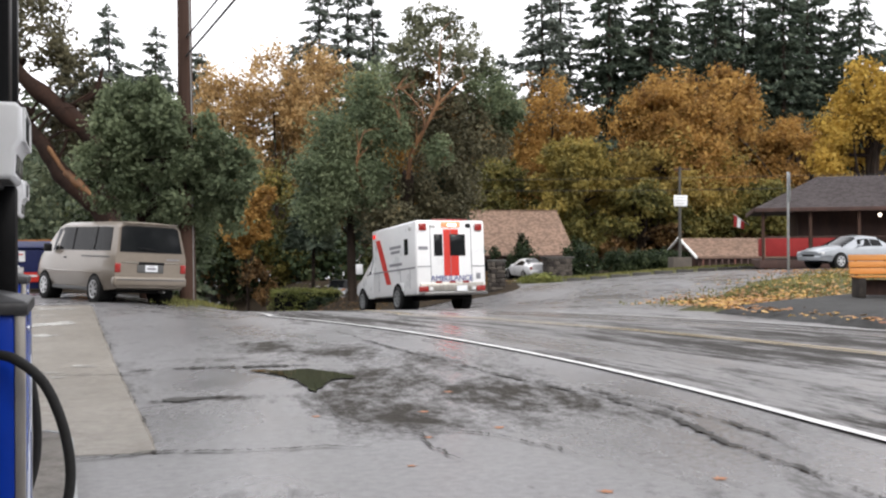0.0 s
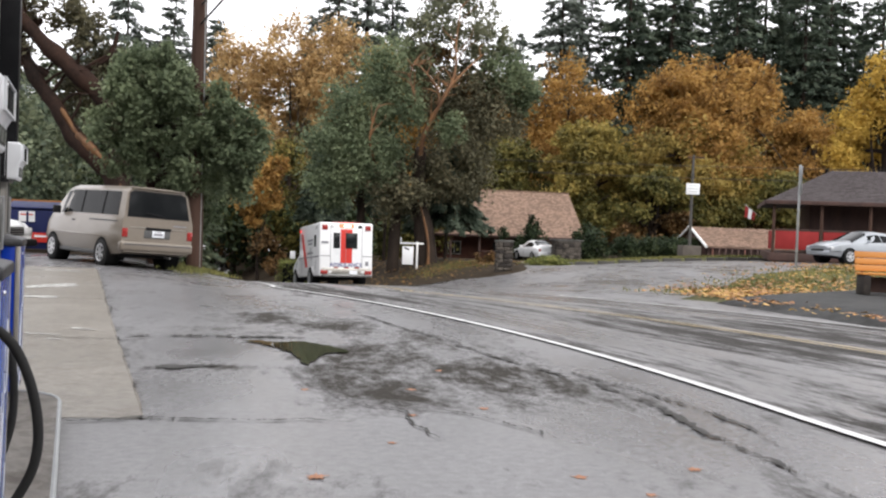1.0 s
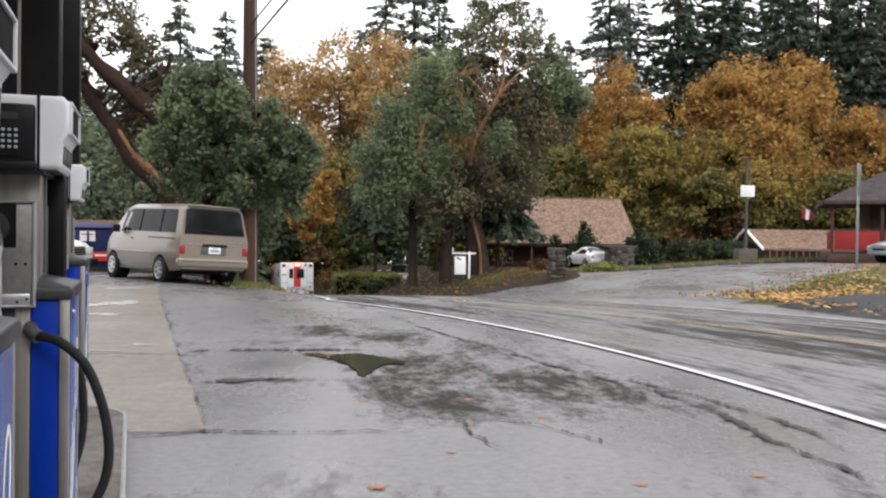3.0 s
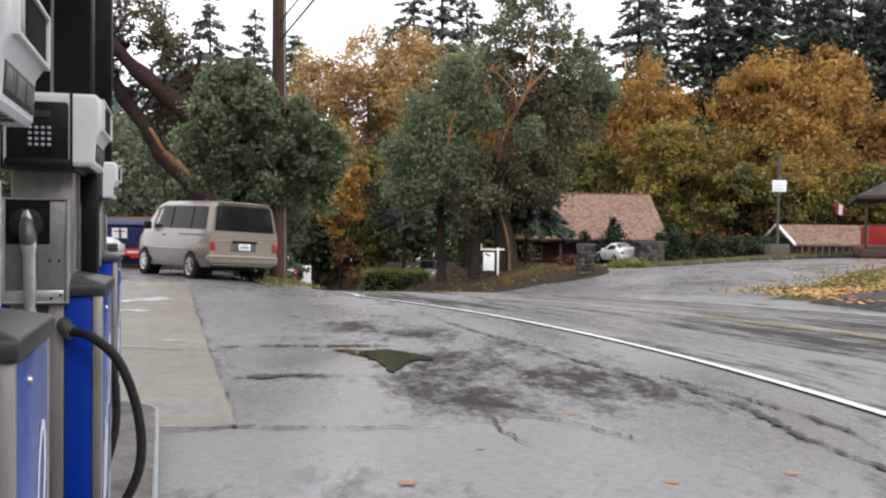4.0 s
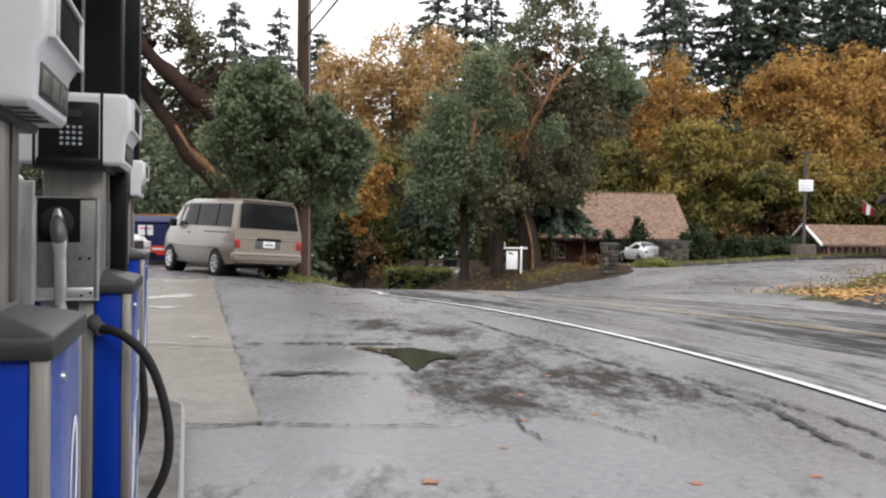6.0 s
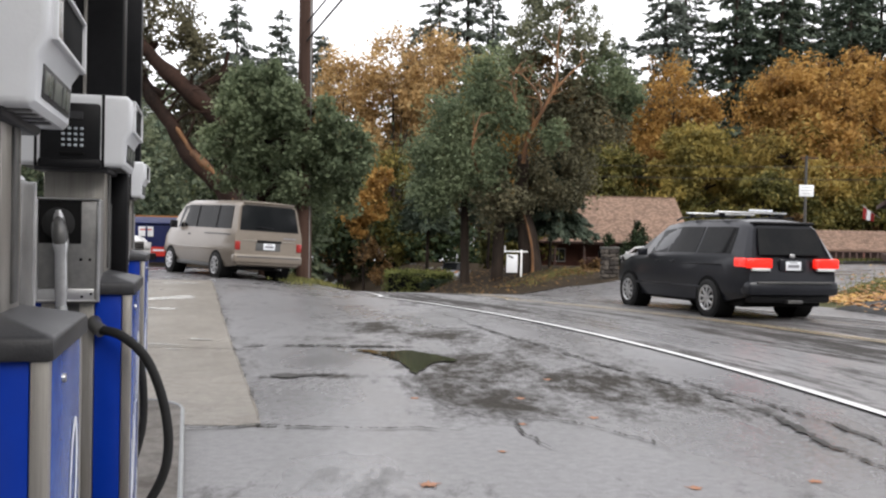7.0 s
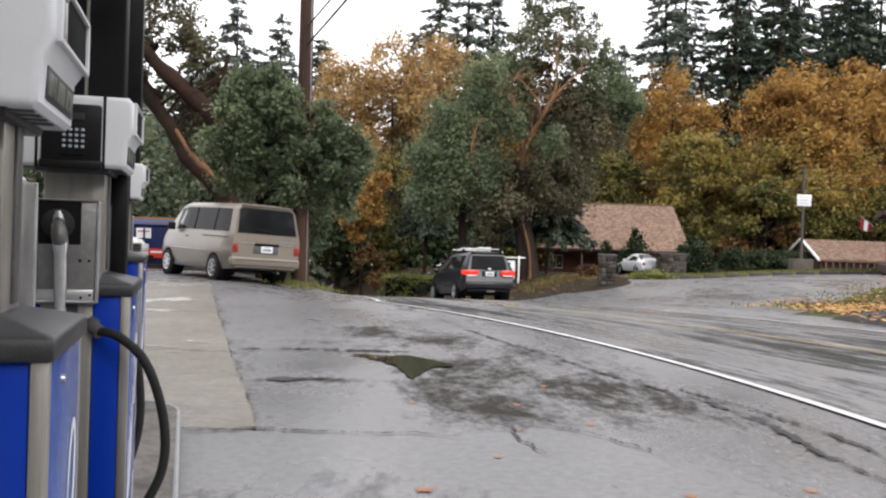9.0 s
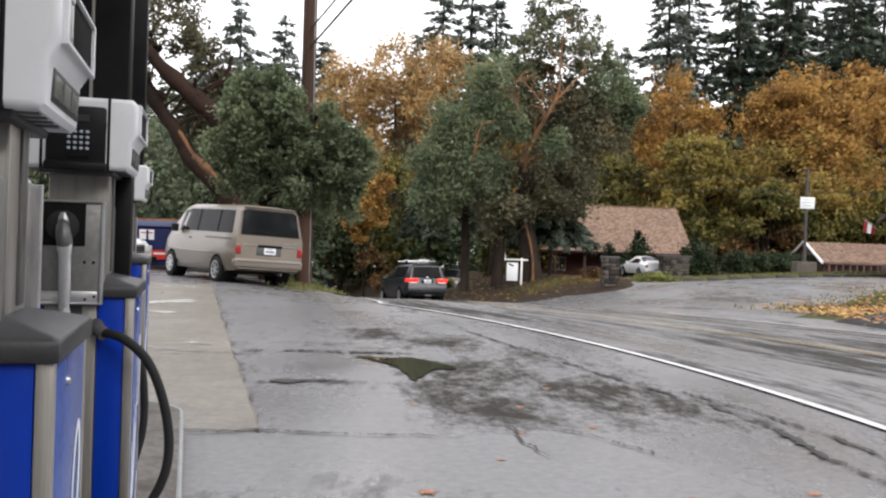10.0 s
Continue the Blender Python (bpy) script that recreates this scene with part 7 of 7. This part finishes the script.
def restaurant():
    t = thing("restaurant", "dark wooden restaurant with grey hip roof and red porch boards", "restaurant", pose(28.5, 46.1, 0.5, 0, 0, -22))
    zt = 2.85
    # hip roof
    L, D = 6.6, 4.2
    a, b, c, d = (-L, -D, zt), (L, -D, zt), (L, D, zt), (-L, D, zt)
    r0, r1 = (-L + 3.4, 0, 4.65), (L - 3.4, 0, 4.65)
    shingle_slope("roof", a, b, r1, r0, 26, 70, M["shingle_dark"], t, 5)
    shingle_slope("roof", c, d, r0, r1, 10, 20, M["shingle_dark"], t, 6)
    shingle_slope("roof", d, a, (r0[0], -0.02, 4.65), (r0[0], 0.02, 4.65), 24, 36, M["shingle_dark"], t, 7)
    shingle_slope("roof", b, c, (r1[0], 0.02, 4.65), (r1[0], -0.02, 4.65), 12, 16, M["shingle_dark"], t, 8)
    part("fascia", boxed((0, -D - 0.03, zt - 0.06), (2 * L, 0.06, 0.2), 0.01), M["wood_dark"], t)
    part("fascia", boxed((-L - 0.03, 0, zt - 0.06), (0.06, 2 * D, 0.2), 0.01), M["wood_dark"], t)
    part("wall", boxed((0.9, 0.6, 1.4), (2 * L - 2.6, 2 * D - 3, 2.8), 0.02), M["wood_dark"], t, "dark wooden walls")
    part("porch_floor", boxed((0, -0.2, 0.12), (2 * L - 0.4, 2 * D - 0.4, 0.4), 0.02), M["wood_dark"], t)
    for k in range(6):
        part("porch_post", boxed((-L + 0.4 + k * 2.2, -D + 0.3, 1.5), (0.14, 0.14, 2.7), 0.012), M["pole_wood"], t)
    for k in (0, 1, 4):
        part("porch_board", boxed((-L + 1.5 + k * 2.2, -D + 0.28, 0.95), (2.0, 0.06, 0.9), 0.012), M["red_board"], t, "dull red porch board")
    part("porch_board", boxed((-L + 0.38, -D + 2.0, 0.95), (0.06, 3.0, 0.9), 0.012), M["red_board"], t, "dull red porch board")
    part("porch_rail", boxed((0, -D + 0.28, 1.45), (2 * L - 1, 0.09, 0.08), 0.01), M["wood_dark"], t)
    for x in (-2.8, 0.2, 3.2):
        w = part("window", boxed((x, -1.92, 1.5), (1.3, 0.1, 1.2), 0.012), M["trim_white"], t)
        part("pane", boxed((x, -1.98, 1.5), (1.16, 0.03, 1.06)), M["glass"], w)
    lm = bmesh.new()
    bmesh.ops.create_uvsphere(lm, u_segments=14, v_segments=8, radius=0.09, matrix=Matrix.Translation((-0.8, -D + 0.7, 2.5)))
    part("porch_lamp", lm, M["lamp_white"], t, "lit white porch lamp")
    f = thing("flag", "small red and white flag on the porch corner", "flag", pose(21.0, 46.9, 2.1, 0, 0, -15))
    bm = bmesh.new()
    tube(bm, [(0.5, 0, 0.5), (-0.3, 0, 1.1)], 0.015, 6)
    part("staff", bm, M["galv"], f)
    for k, mm in enumerate(("red_board", "paper", "red_board")):
        bm = bmesh.new()
        plate(bm, [(-0.28 + k * 0.17, 0.02 * (k % 2), 0.45 - k * 0.05), (-0.11 + k * 0.17, 0.02 * ((k + 1) % 2), 0.4 - k * 0.05), (-0.06 + k * 0.17, 0.02 * ((k + 1) % 2), 0.95 - k * 0.12), (-0.25 + k * 0.17, 0.02 * (k % 2), 1.05 - k * 0.12)], 0.012)
        part("flag_stripe", bm, M[mm], f, smooth=0)


restaurant()


def bench():
    x, y = 13.0, 20.9
    z = g(x, y) + 0.19
    t = thing("bench", "orange-stained wooden bench with concrete ends", "bench", pose(x, y, z, 0, 0, -10))
    for sx in (-0.75, 0.75):
        part("end_block", boxed((sx, 0, 0.22), (0.16, 0.5, 0.46), 0.02), M["stone"], t, "dark concrete end block")
    part("under_panel", boxed((0, 0.16, 0.22), (1.36, 0.05, 0.36), 0.01), M["wood_dark"], t)
    for k in range(3):
        part("seat_slat", boxed((0, -0.17 + k * 0.16, 0.475), (1.75, 0.14, 0.045), 0.01), M["wood_orange"], t)
    for k in range(3):
        part("back_slat", boxed((0, 0.25 + k * 0.03, 0.6 + k * 0.16), (1.75, 0.04, 0.145), 0.01, Matrix.Rotation(radians(-10), 4, "X")), M["wood_orange"], t)
    for sx in (-0.7, 0.7):
        part("back_support", boxed((sx, 0.3, 0.7), (0.07, 0.05, 0.6), 0.01, Matrix.Rotation(radians(-10), 4, "X")), M["wood_dark"], t)


bench()


def street_sign():
    x, y = 16.3, 32.4
    t = thing("sign_post", "grey steel sign post with a plate seen edge-on", "sign post", pose(x, y, g(x, y), 0, 0, 66))
    part("post", boxed((0, 0, 1.8), (0.1, 0.08, 3.9), 0.008), M["galv"], t)
    part("sign_plate", boxed((0.0, -0.06, 3.2), (0.62, 0.02, 1.0), 0.006), M["galv"], t, "bare grey back of a sign")


street_sign()


def notice_pole():
    x, y = 22.06, 58.0
    z = g(x, y)
    t = thing("notice_pole", "grey pole with white notice board in a concrete block", "sign post", pose(x, y, z))
    part("block", boxed((0, 0, (0.78 - z) / 2), (1.2, 1.0, 0.78 - z + 0.2), 0.03), M["stone"], t, "square concrete block")
    bm = bmesh.new()
    tube(bm, [(0, 0, 0), (0.02, 0, 6.6 - z)], [0.1, 0.08], 12)
    part("pole", bm, M["mortar"], t)
    bd = part("notice_board", boxed((0.02, -0.12, 4.45 - z), (0.88, 0.04, 0.7), 0.01), M["paper"], t, "white notice board")
    for k, w in enumerate((0.6, 0.7, 0.5)):
        part("notice_bar", boxed((0.02, -0.143, 4.65 - z - k * 0.18), (w, 0.01, 0.03)), M["galv"], bd)
    part("cross_arm", boxed((0.2, 0, 6.45 - z), (1.1, 0.08, 0.1), 0.01), M["pole_wood"], t)
    for zz, sag in ((6.3, 0.3), (5.6, 0.4)):
        w = thing("overhead_cable", "thin black cable strung past the notice pole", "cable", pose(0, 0, 0), group="overhead cables")
        bm = bmesh.new()
        a, b = Vector((-2, 74, zz + 0.6)), Vector((46, 49, zz - 0.3))
        tube(bm, [a.lerp(b, k / 16) - Vector((0, 0, sag * math.sin(math.pi * k / 16))) for k in range(17)], 0.015, 5)
        part("cable", bm, M["wire"], w)


notice_pole()


def estate_sign():
    x, y = 4.55, 54.6
    z = g(x, y)
    t = thing("estate_sign", "white post-and-arm sign with a hanging white board", "sign", pose(x, y, z))
    part("post", boxed((0, 0, 0.72), (0.11, 0.11, 1.9), 0.012), M["trim_white"], t)
    part("arm", boxed((-0.32, 0, 1.56), (1.36, 0.09, 0.09), 0.01), M["trim_white"], t)
    part("drop_post", boxed((-0.95, 0, 1.68), (0.05, 0.05, 0.4), 0.008), M["trim_white"], t)
    bd = part("board", boxed((-0.53, 0, 0.86), (0.64, 0.03, 1.04), 0.008), M["paper"], t, "white hanging board")
    part("board_bar", boxed((-0.6, -0.02, 1.25), (0.3, 0.012, 0.08), 0, Matrix.Rotation(0.4, 4, "Y")), M["black"], bd)
    for k in range(2):
        part("chain", boxed((-0.78 + k * 0.5, 0, 1.45), (0.015, 0.015, 0.16)), M["galv"], t)


estate_sign()


def pillar(x, y, w, h, label, cap, seed):
    """A square pillar of field stones with a slab on top."""
    z = g(x, y) - 0.1
    rnd = random.Random(seed)
    t = thing("stone_pillar", label, "pillar", pose(x, y, z), group="stone gate pillars")
    part("core", boxed((0, 0, h / 2), (w - 0.08, w - 0.08, h), 0.02), M["mortar"], t)
    zz = 0.0
    meshes = []
    for k in range(5):
        bm = boxed((0, 0, 0), (1, 1, 1), 0.16, seg=1)
        for v in bm.verts:
            v.co += Vector((rnd.uniform(-.06, .06), rnd.uniform(-.06, .06), rnd.uniform(-.06, .06)))
        me = bpy.data.meshes.new("stone")
        bm.to_mesh(me)
        bm.free()
        me.materials.append(M["stone"])
        meshes.append(me)
    while zz < h - 0.08:
        hh = rnd.uniform(0.14, 0.24)
        for face in range(4):
            u = -w / 2
            while u < w / 2 - 0.05:
                ww = min(rnd.uniform(0.18, 0.4), w / 2 - u)
                p = Matrix.Rotation(face * math.pi / 2, 4, "Z") @ Matrix.Translation((u + ww / 2, -w / 2, zz + hh / 2)) @ Matrix.Diagonal((ww - 0.02, 0.14, hh - 0.02, 1))
                ob = new("stone", meshes[rnd.randint(0, 4)])
                ob.parent = t
                ob.matrix_local = p
                u += ww
        zz += hh
    part("cap", boxed((0, 0, h + 0.05), (w + cap, w + 0.16, 0.12), 0.03), M["mortar"], t, "flat stone cap")
    return t


pillar(7.65, 43.4, 0.62, 1.5, "square field-stone pillar with a plant on top", 0.16, 1)
pillar(14.8, 60.8, 1.5, 1.45, "broad field-stone pillar with a pale flat cap", 0.4, 2)


def shrub(name, label, x, y, clumps, count, size, leaf, seed, z=None):
    t = thing(name, label, "shrub", pose(x, y, g(x, y) if z is None else z), group="shrubs")
    bm = bmesh.new()
    rnd = random.Random(seed)
    for c in clumps:
        tube(bm, [(0, 0, -0.1), tuple(v * 0.6 for v in c[:3]), c[:3]], [0.04, 0.03, 0.012], 5)
    part("stem", bm, M["bark_dark"], t, smooth=60)
    crown_mesh("foliage", clumps, count, size, M[leaf], t, seed, 16, 0.22)
    return t


shrub("shrub", "dark evergreen shrub before the cottage roof", 13.6, 66.8, [(0, 0, 1.2, 1.0, .8, 1.2), (0.2, 0, 2.4, .55, .5, .8), (-.7, 0, .7, .7, .6, .7)], 3500, 0.12, "shrub", 301)
shrub("shrub", "dark evergreen shrub beside the broad pillar", 17.0, 63.0, [(0, 0, 1.0, 1.1, .9, 1.1), (-.6, 0, 1.9, .6, .5, .7)], 3000, 0.12, "shrub", 302)
shrub("shrub", "small plant growing on the stone pillar", 7.6, 43.4, [(0, 0, .3, .24, .22, .32)], 500, 0.06, "shrub", 303, g(7.6, 43.4) + 1.5)
for k, (x, w) in enumerate(((19.8, 0.9), (21.0, 0.9), (22.8, 1.0), (24.3, 0.9))):
    shrub("shrub", "clipped dark green shrub along the yard", x, 64.0 + k * 0.3, [(0, 0, .65, w, .8, .75), (w * .5, 0, .6, w * .7, .7, .6)], 2600, 0.11, "shrub", 310 + k)
shrub("shrub", "scraggly brown shrub under the stone pillar", 8.0, 50.5, [(0, 0, .35, .8, .5, .35), (.6, 0, .3, .5, .5, .3)], 900, 0.1, "leaf_brown", 320)
shrub("shrub", "weedy green tuft at the corner of the bank", 10.4, 47.0, [(0, 0, .2, .9, .6, .25), (.8, .4, .15, .6, .5, .2)], 900, 0.09, "hedge_top", 321)


def hedge(x0, x1, y, top, depth, leaf, seed, label):
    z = min(g(x0, y), g(x1, y)) - 0.2
    t = thing("hedge", label, "hedge", pose((x0 + x1) / 2, y, z), group="clipped hedges")
    L, H = x1 - x0, top - z
    # near-black core stands in for the shade inside the hedge
    part("core", boxed((0, 0, H / 2 - 0.1), (L - 0.3, depth - 0.3, H - 0.2), 0.1), M["under"], t, "near-black box for the shade inside the leaves")
    cl = [(u, v, w, 0.5, 0.45, 0.42) for u in np.arange(-L / 2 + .3, L / 2 - .2, 0.5) for v in (-depth / 2 + .3, depth / 2 - .3) for w in np.arange(0.4, H - 0.2, 0.5)]
    cl += [(u, v, H - 0.3, 0.5, 0.45, 0.28) for u in np.arange(-L / 2 + .3, L / 2 - .2, 0.5) for v in np.arange(-depth / 2 + .3, depth / 2, 0.5)]
    crown_mesh("foliage", [tuple(float(q) for q in c) for c in cl], 9000, 0.1, M[leaf], t, seed, 6, 0.3, 0.9)


hedge(-3.9, 0.85, 68.0, -1.3, 3.0, "hedge_top", 331, "clipped yellow-green hedge by the road")
hedge(-1.2, 0.9, 65.6, -1.85, 1.6, "shrub", 332, "low dark green clipped hedge")


# ---- leaves on the ground ----
def maple_leaf():
    """A curled fallen maple leaf, lobed."""
    bm = bmesh.new()
    rnd = random.Random(5)
    c = bm.verts.new((0, 0, 0.002))
    rim = []
    for k in range(20):
        a = 2 * math.pi * k / 20
        r = (0.075 if k % 4 == 0 else 0.05 if k % 2 == 0 else 0.034) * rnd.uniform(0.85, 1.15)
        rim.append(bm.verts.new((r * math.cos(a), r * math.sin(a), 0.001 + 0.004 * rnd.random())))
    for k in range(20):
        bm.faces.new((c, rim[k], rim[(k + 1) % 20]))
    ex = bmesh.ops.extrude_face_region(bm, geom=bm.faces[:])
    bmesh.ops.translate(bm, verts=[v for v in ex["geom"] if isinstance(v, bmesh.types.BMVert)], vec=(0, 0, 0.0015))
    return bm


leaf = tagged(part("fallen_leaf", maple_leaf(), M["fallen_red"], None, smooth=0), "wet orange maple leaf lying on the asphalt", "leaf", "fallen leaves on the asphalt")
leaf.matrix_world = pose(-0.04, 5.25, 0.003, 0, 0, 20)
LEAVES = ((0.42, 6.1), (1.45, 5.3), (1.75, 4.95), (0.62, 7.0), (-0.2, 8.0), (1.2, 7.3), (2.2, 5.5), (1.05, 9.2), (0.7, 8.1))
rnd = random.Random(77)
for x, y in LEAVES:
    c = copy_thing(leaf, pose(x, y, g(x, y) + 0.002, 0, 0, rnd.uniform(0, 360)))
    c.scale = Vector((1, 1, 1)) * rnd.uniform(0.4, 0.8)


def leaf_litter(name, label, spots, count, size, material, seed, lift):
    """Fallen leaves strewn over the ground, one heap of stuff."""
    rng = random.Random(seed)
    verts, faces = [], []
    for _ in range(count):
        cx, cy, rx, ry = rng.choice(spots)
        x, y = rng.gauss(cx, rx), rng.gauss(cy, ry)
        z = g(x, y) + lift + rng.uniform(0, 0.03)
        s, a = size * rng.uniform(0.5, 1.3), rng.uniform(0, 6.28)
        i = len(verts)
        for k in range(5):
            b = a + k * 2 * math.pi / 5
            verts.append((x + s * math.cos(b), y + s * math.sin(b), z + rng.uniform(0, 0.8) * s))
        faces.append((i, i + 1, i + 2, i + 3, i + 4))
    tagged(raw(name, verts, faces, material), label, "leaves", kind="stuff")


leaf_litter("leaf_litter", "yellow and orange leaves strewn on the verge", [(10.2, 24.2, 0.9, 1.0), (12.5, 23.2, 1.6, 0.8), (14.5, 27.5, 2.2, 1.8), (9.4, 21.8, 0.5, 0.5), (17.5, 31, 2.0, 1.6), (15.5, 22, 1.5, 1.0), (20, 34, 2, 1.5), (12.5, 25.5, 1.5, 1.2), (10.4, 23.0, 0.6, 0.6)], 2600, 0.06, M["fallen"], 401, 0.09)
leaf_litter("leaf_litter", "scattered leaves along the shoulder", [(9.2, 17.2, 0.5, 1.4), (10.5, 15.2, 0.8, 0.8), (8.6, 19.2, 0.4, 0.8), (12.5, 18.5, 1.5, 1.0)], 300, 0.06, M["fallen"], 402, 0.13)
leaf_litter("leaf_litter", "brown leaves on the bank under the trees", [(5.5, 50, 2.0, 3.0), (2.5, 58, 2.0, 4.0), (8, 50, 1.2, 1.5), (1.0, 64, 2.0, 3.0)], 1300, 0.08, M["leaf_brown"], 403, 0.13)


def grass_blades(name, label, outline_fn, count, h, material, seed):
    rng = random.Random(seed)
    verts, faces = [], []
    for _ in range(count):
        x, y, z = outline_fn(rng)
        a, s = rng.uniform(0, 6.28), h * rng.uniform(0.5, 1.4)
        w = 0.02 + s * 0.08
        i = len(verts)
        lx, ly = rng.uniform(-.5, .5) * s, rng.uniform(-.5, .5) * s
        verts += [(x - w * math.cos(a), y - w * math.sin(a), z), (x + w * math.cos(a), y + w * math.sin(a), z), (x + lx, y + ly, z + s)]
        faces.append((i, i + 1, i + 2))
    tagged(raw(name, verts, faces, material), label, "grass", kind="stuff")


def on_verge(rng):
    u = rng.random()
    x = 9.2 + 17 * u + rng.gauss(0, 0.8)
    y = 23.6 + 12.5 * u + rng.gauss(0, 1.1 + 1.5 * u)
    return x, y, g(x, y) + 0.08


def on_bank(rng):
    x, y = rng.gauss(6.9, 1.3), rng.gauss(51.5, 1.8)
    return x, y, g(x, y) + 0.08


grass_blades("grass", "short green and yellow verge grass", on_verge, 7000, 0.07, M["blades"], 501)
grass_blades("grass", "short mown grass on the bank", on_bank, 3500, 0.08, M["blades"], 502)
grass_blades("grass", "rough grass on the island kerb", lambda r: (lambda x, y: (x, y, g(x, y) + 0.14))(r.uniform(10.5, 26.5), r.gauss(51.2, 0.9)), 7000, 0.14, M["blades"], 503)
grass_blades("grass", "rough grass at the foot of the pole", lambda r: (lambda x, y: (x, y, g(x, y) + 0.05))(r.gauss(-3.7, 0.35), r.gauss(26.2, 1.2)), 1100, 0.09, M["blades"], 504)


def drive(t, wheels, rows, radius):
    """Keys a vehicle along (seconds, x, y) on the road's surface, heading along its way, and turns its wheels."""
    ts = [r[0] for r in rows]
    def at(s):
        i = max(k for k in range(len(ts)) if ts[k] <= s + 1e-9)
        i = min(i, len(ts) - 2)
        f = (s - ts[i]) / (ts[i + 1] - ts[i])
        v = []
        for c in (1, 2):
            p0, p1, p2, p3 = rows[max(i - 1, 0)], rows[i], rows[i + 1], rows[min(i + 2, len(rows) - 1)]
            m1 = (p2[c] - p0[c]) / (p2[0] - p0[0]) * (ts[i + 1] - ts[i])
            m2 = (p3[c] - p1[c]) / (p3[0] - p1[0]) * (ts[i + 1] - ts[i])
            v.append((2 * f ** 3 - 3 * f * f + 1) * p1[c] + (f ** 3 - 2 * f * f + f) * m1 + (-2 * f ** 3 + 3 * f * f) * p2[c] + (f ** 3 - f * f) * m2)
        return Vector((v[0], v[1], 0))
    keys, gone, spin = [], 0.0, []
    last = at(0)
    for n in range(0, 301):
        s = n / 30
        p = at(s)
        gone += (p - last).length
        last = p
        spin.append((s, gone))
        if n % 6 == 0:
            d = (at(min(10, s + 0.15)) - at(max(0, s - 0.15)))
            yaw = math.degrees(math.atan2(-d.x, d.y))
            u = d.normalized() * 1.6
            za, zb = g(p.x - u.x, p.y - u.y), g(p.x + u.x, p.y + u.y)
            keys.append((s, pose(p.x, p.y, (za + zb) / 2 + 0.014, math.degrees(math.atan2(zb - za, 3.2)), 0, yaw)))
    walk(t, keys)
    for w in wheels:
        at0 = w.location.copy()
        walk(w, [(s, pose(at0.x, at0.y, at0.z, -math.degrees(way / radius), 0, 0)) for s, way in spin])


def motions():
    drive(VAN, VAN_WHEELS, [(0, 9.5, -38), (3, 9.4, -13), (5.4, 8.9, 6.4), (6.2, 7.3, 12.8), (6.8, 5.85, 17.3), (7, 5.35, 18.85), (7.5, 4.3, 22.8), (8, 3.32, 27.0), (8.5, 2.25, 31.4), (9, 1.15, 35.9), (9.5, -0.1, 40.2), (10, -1.4, 44.2)], 0.34)
    drive(AMB, AMB_WHEELS, [(0, 2.76, 31.9), (0.5, 1.2, 37.2), (1, -0.4, 43.2), (1.5, -2.06, 50.0), (2, -3.8, 57.0), (3.5, -9.1, 75.9), (4, -11.0, 82.0), (4.5, -13.2, 88.6), (6, -20, 107), (10, -44, 150)], 0.38)


motions()
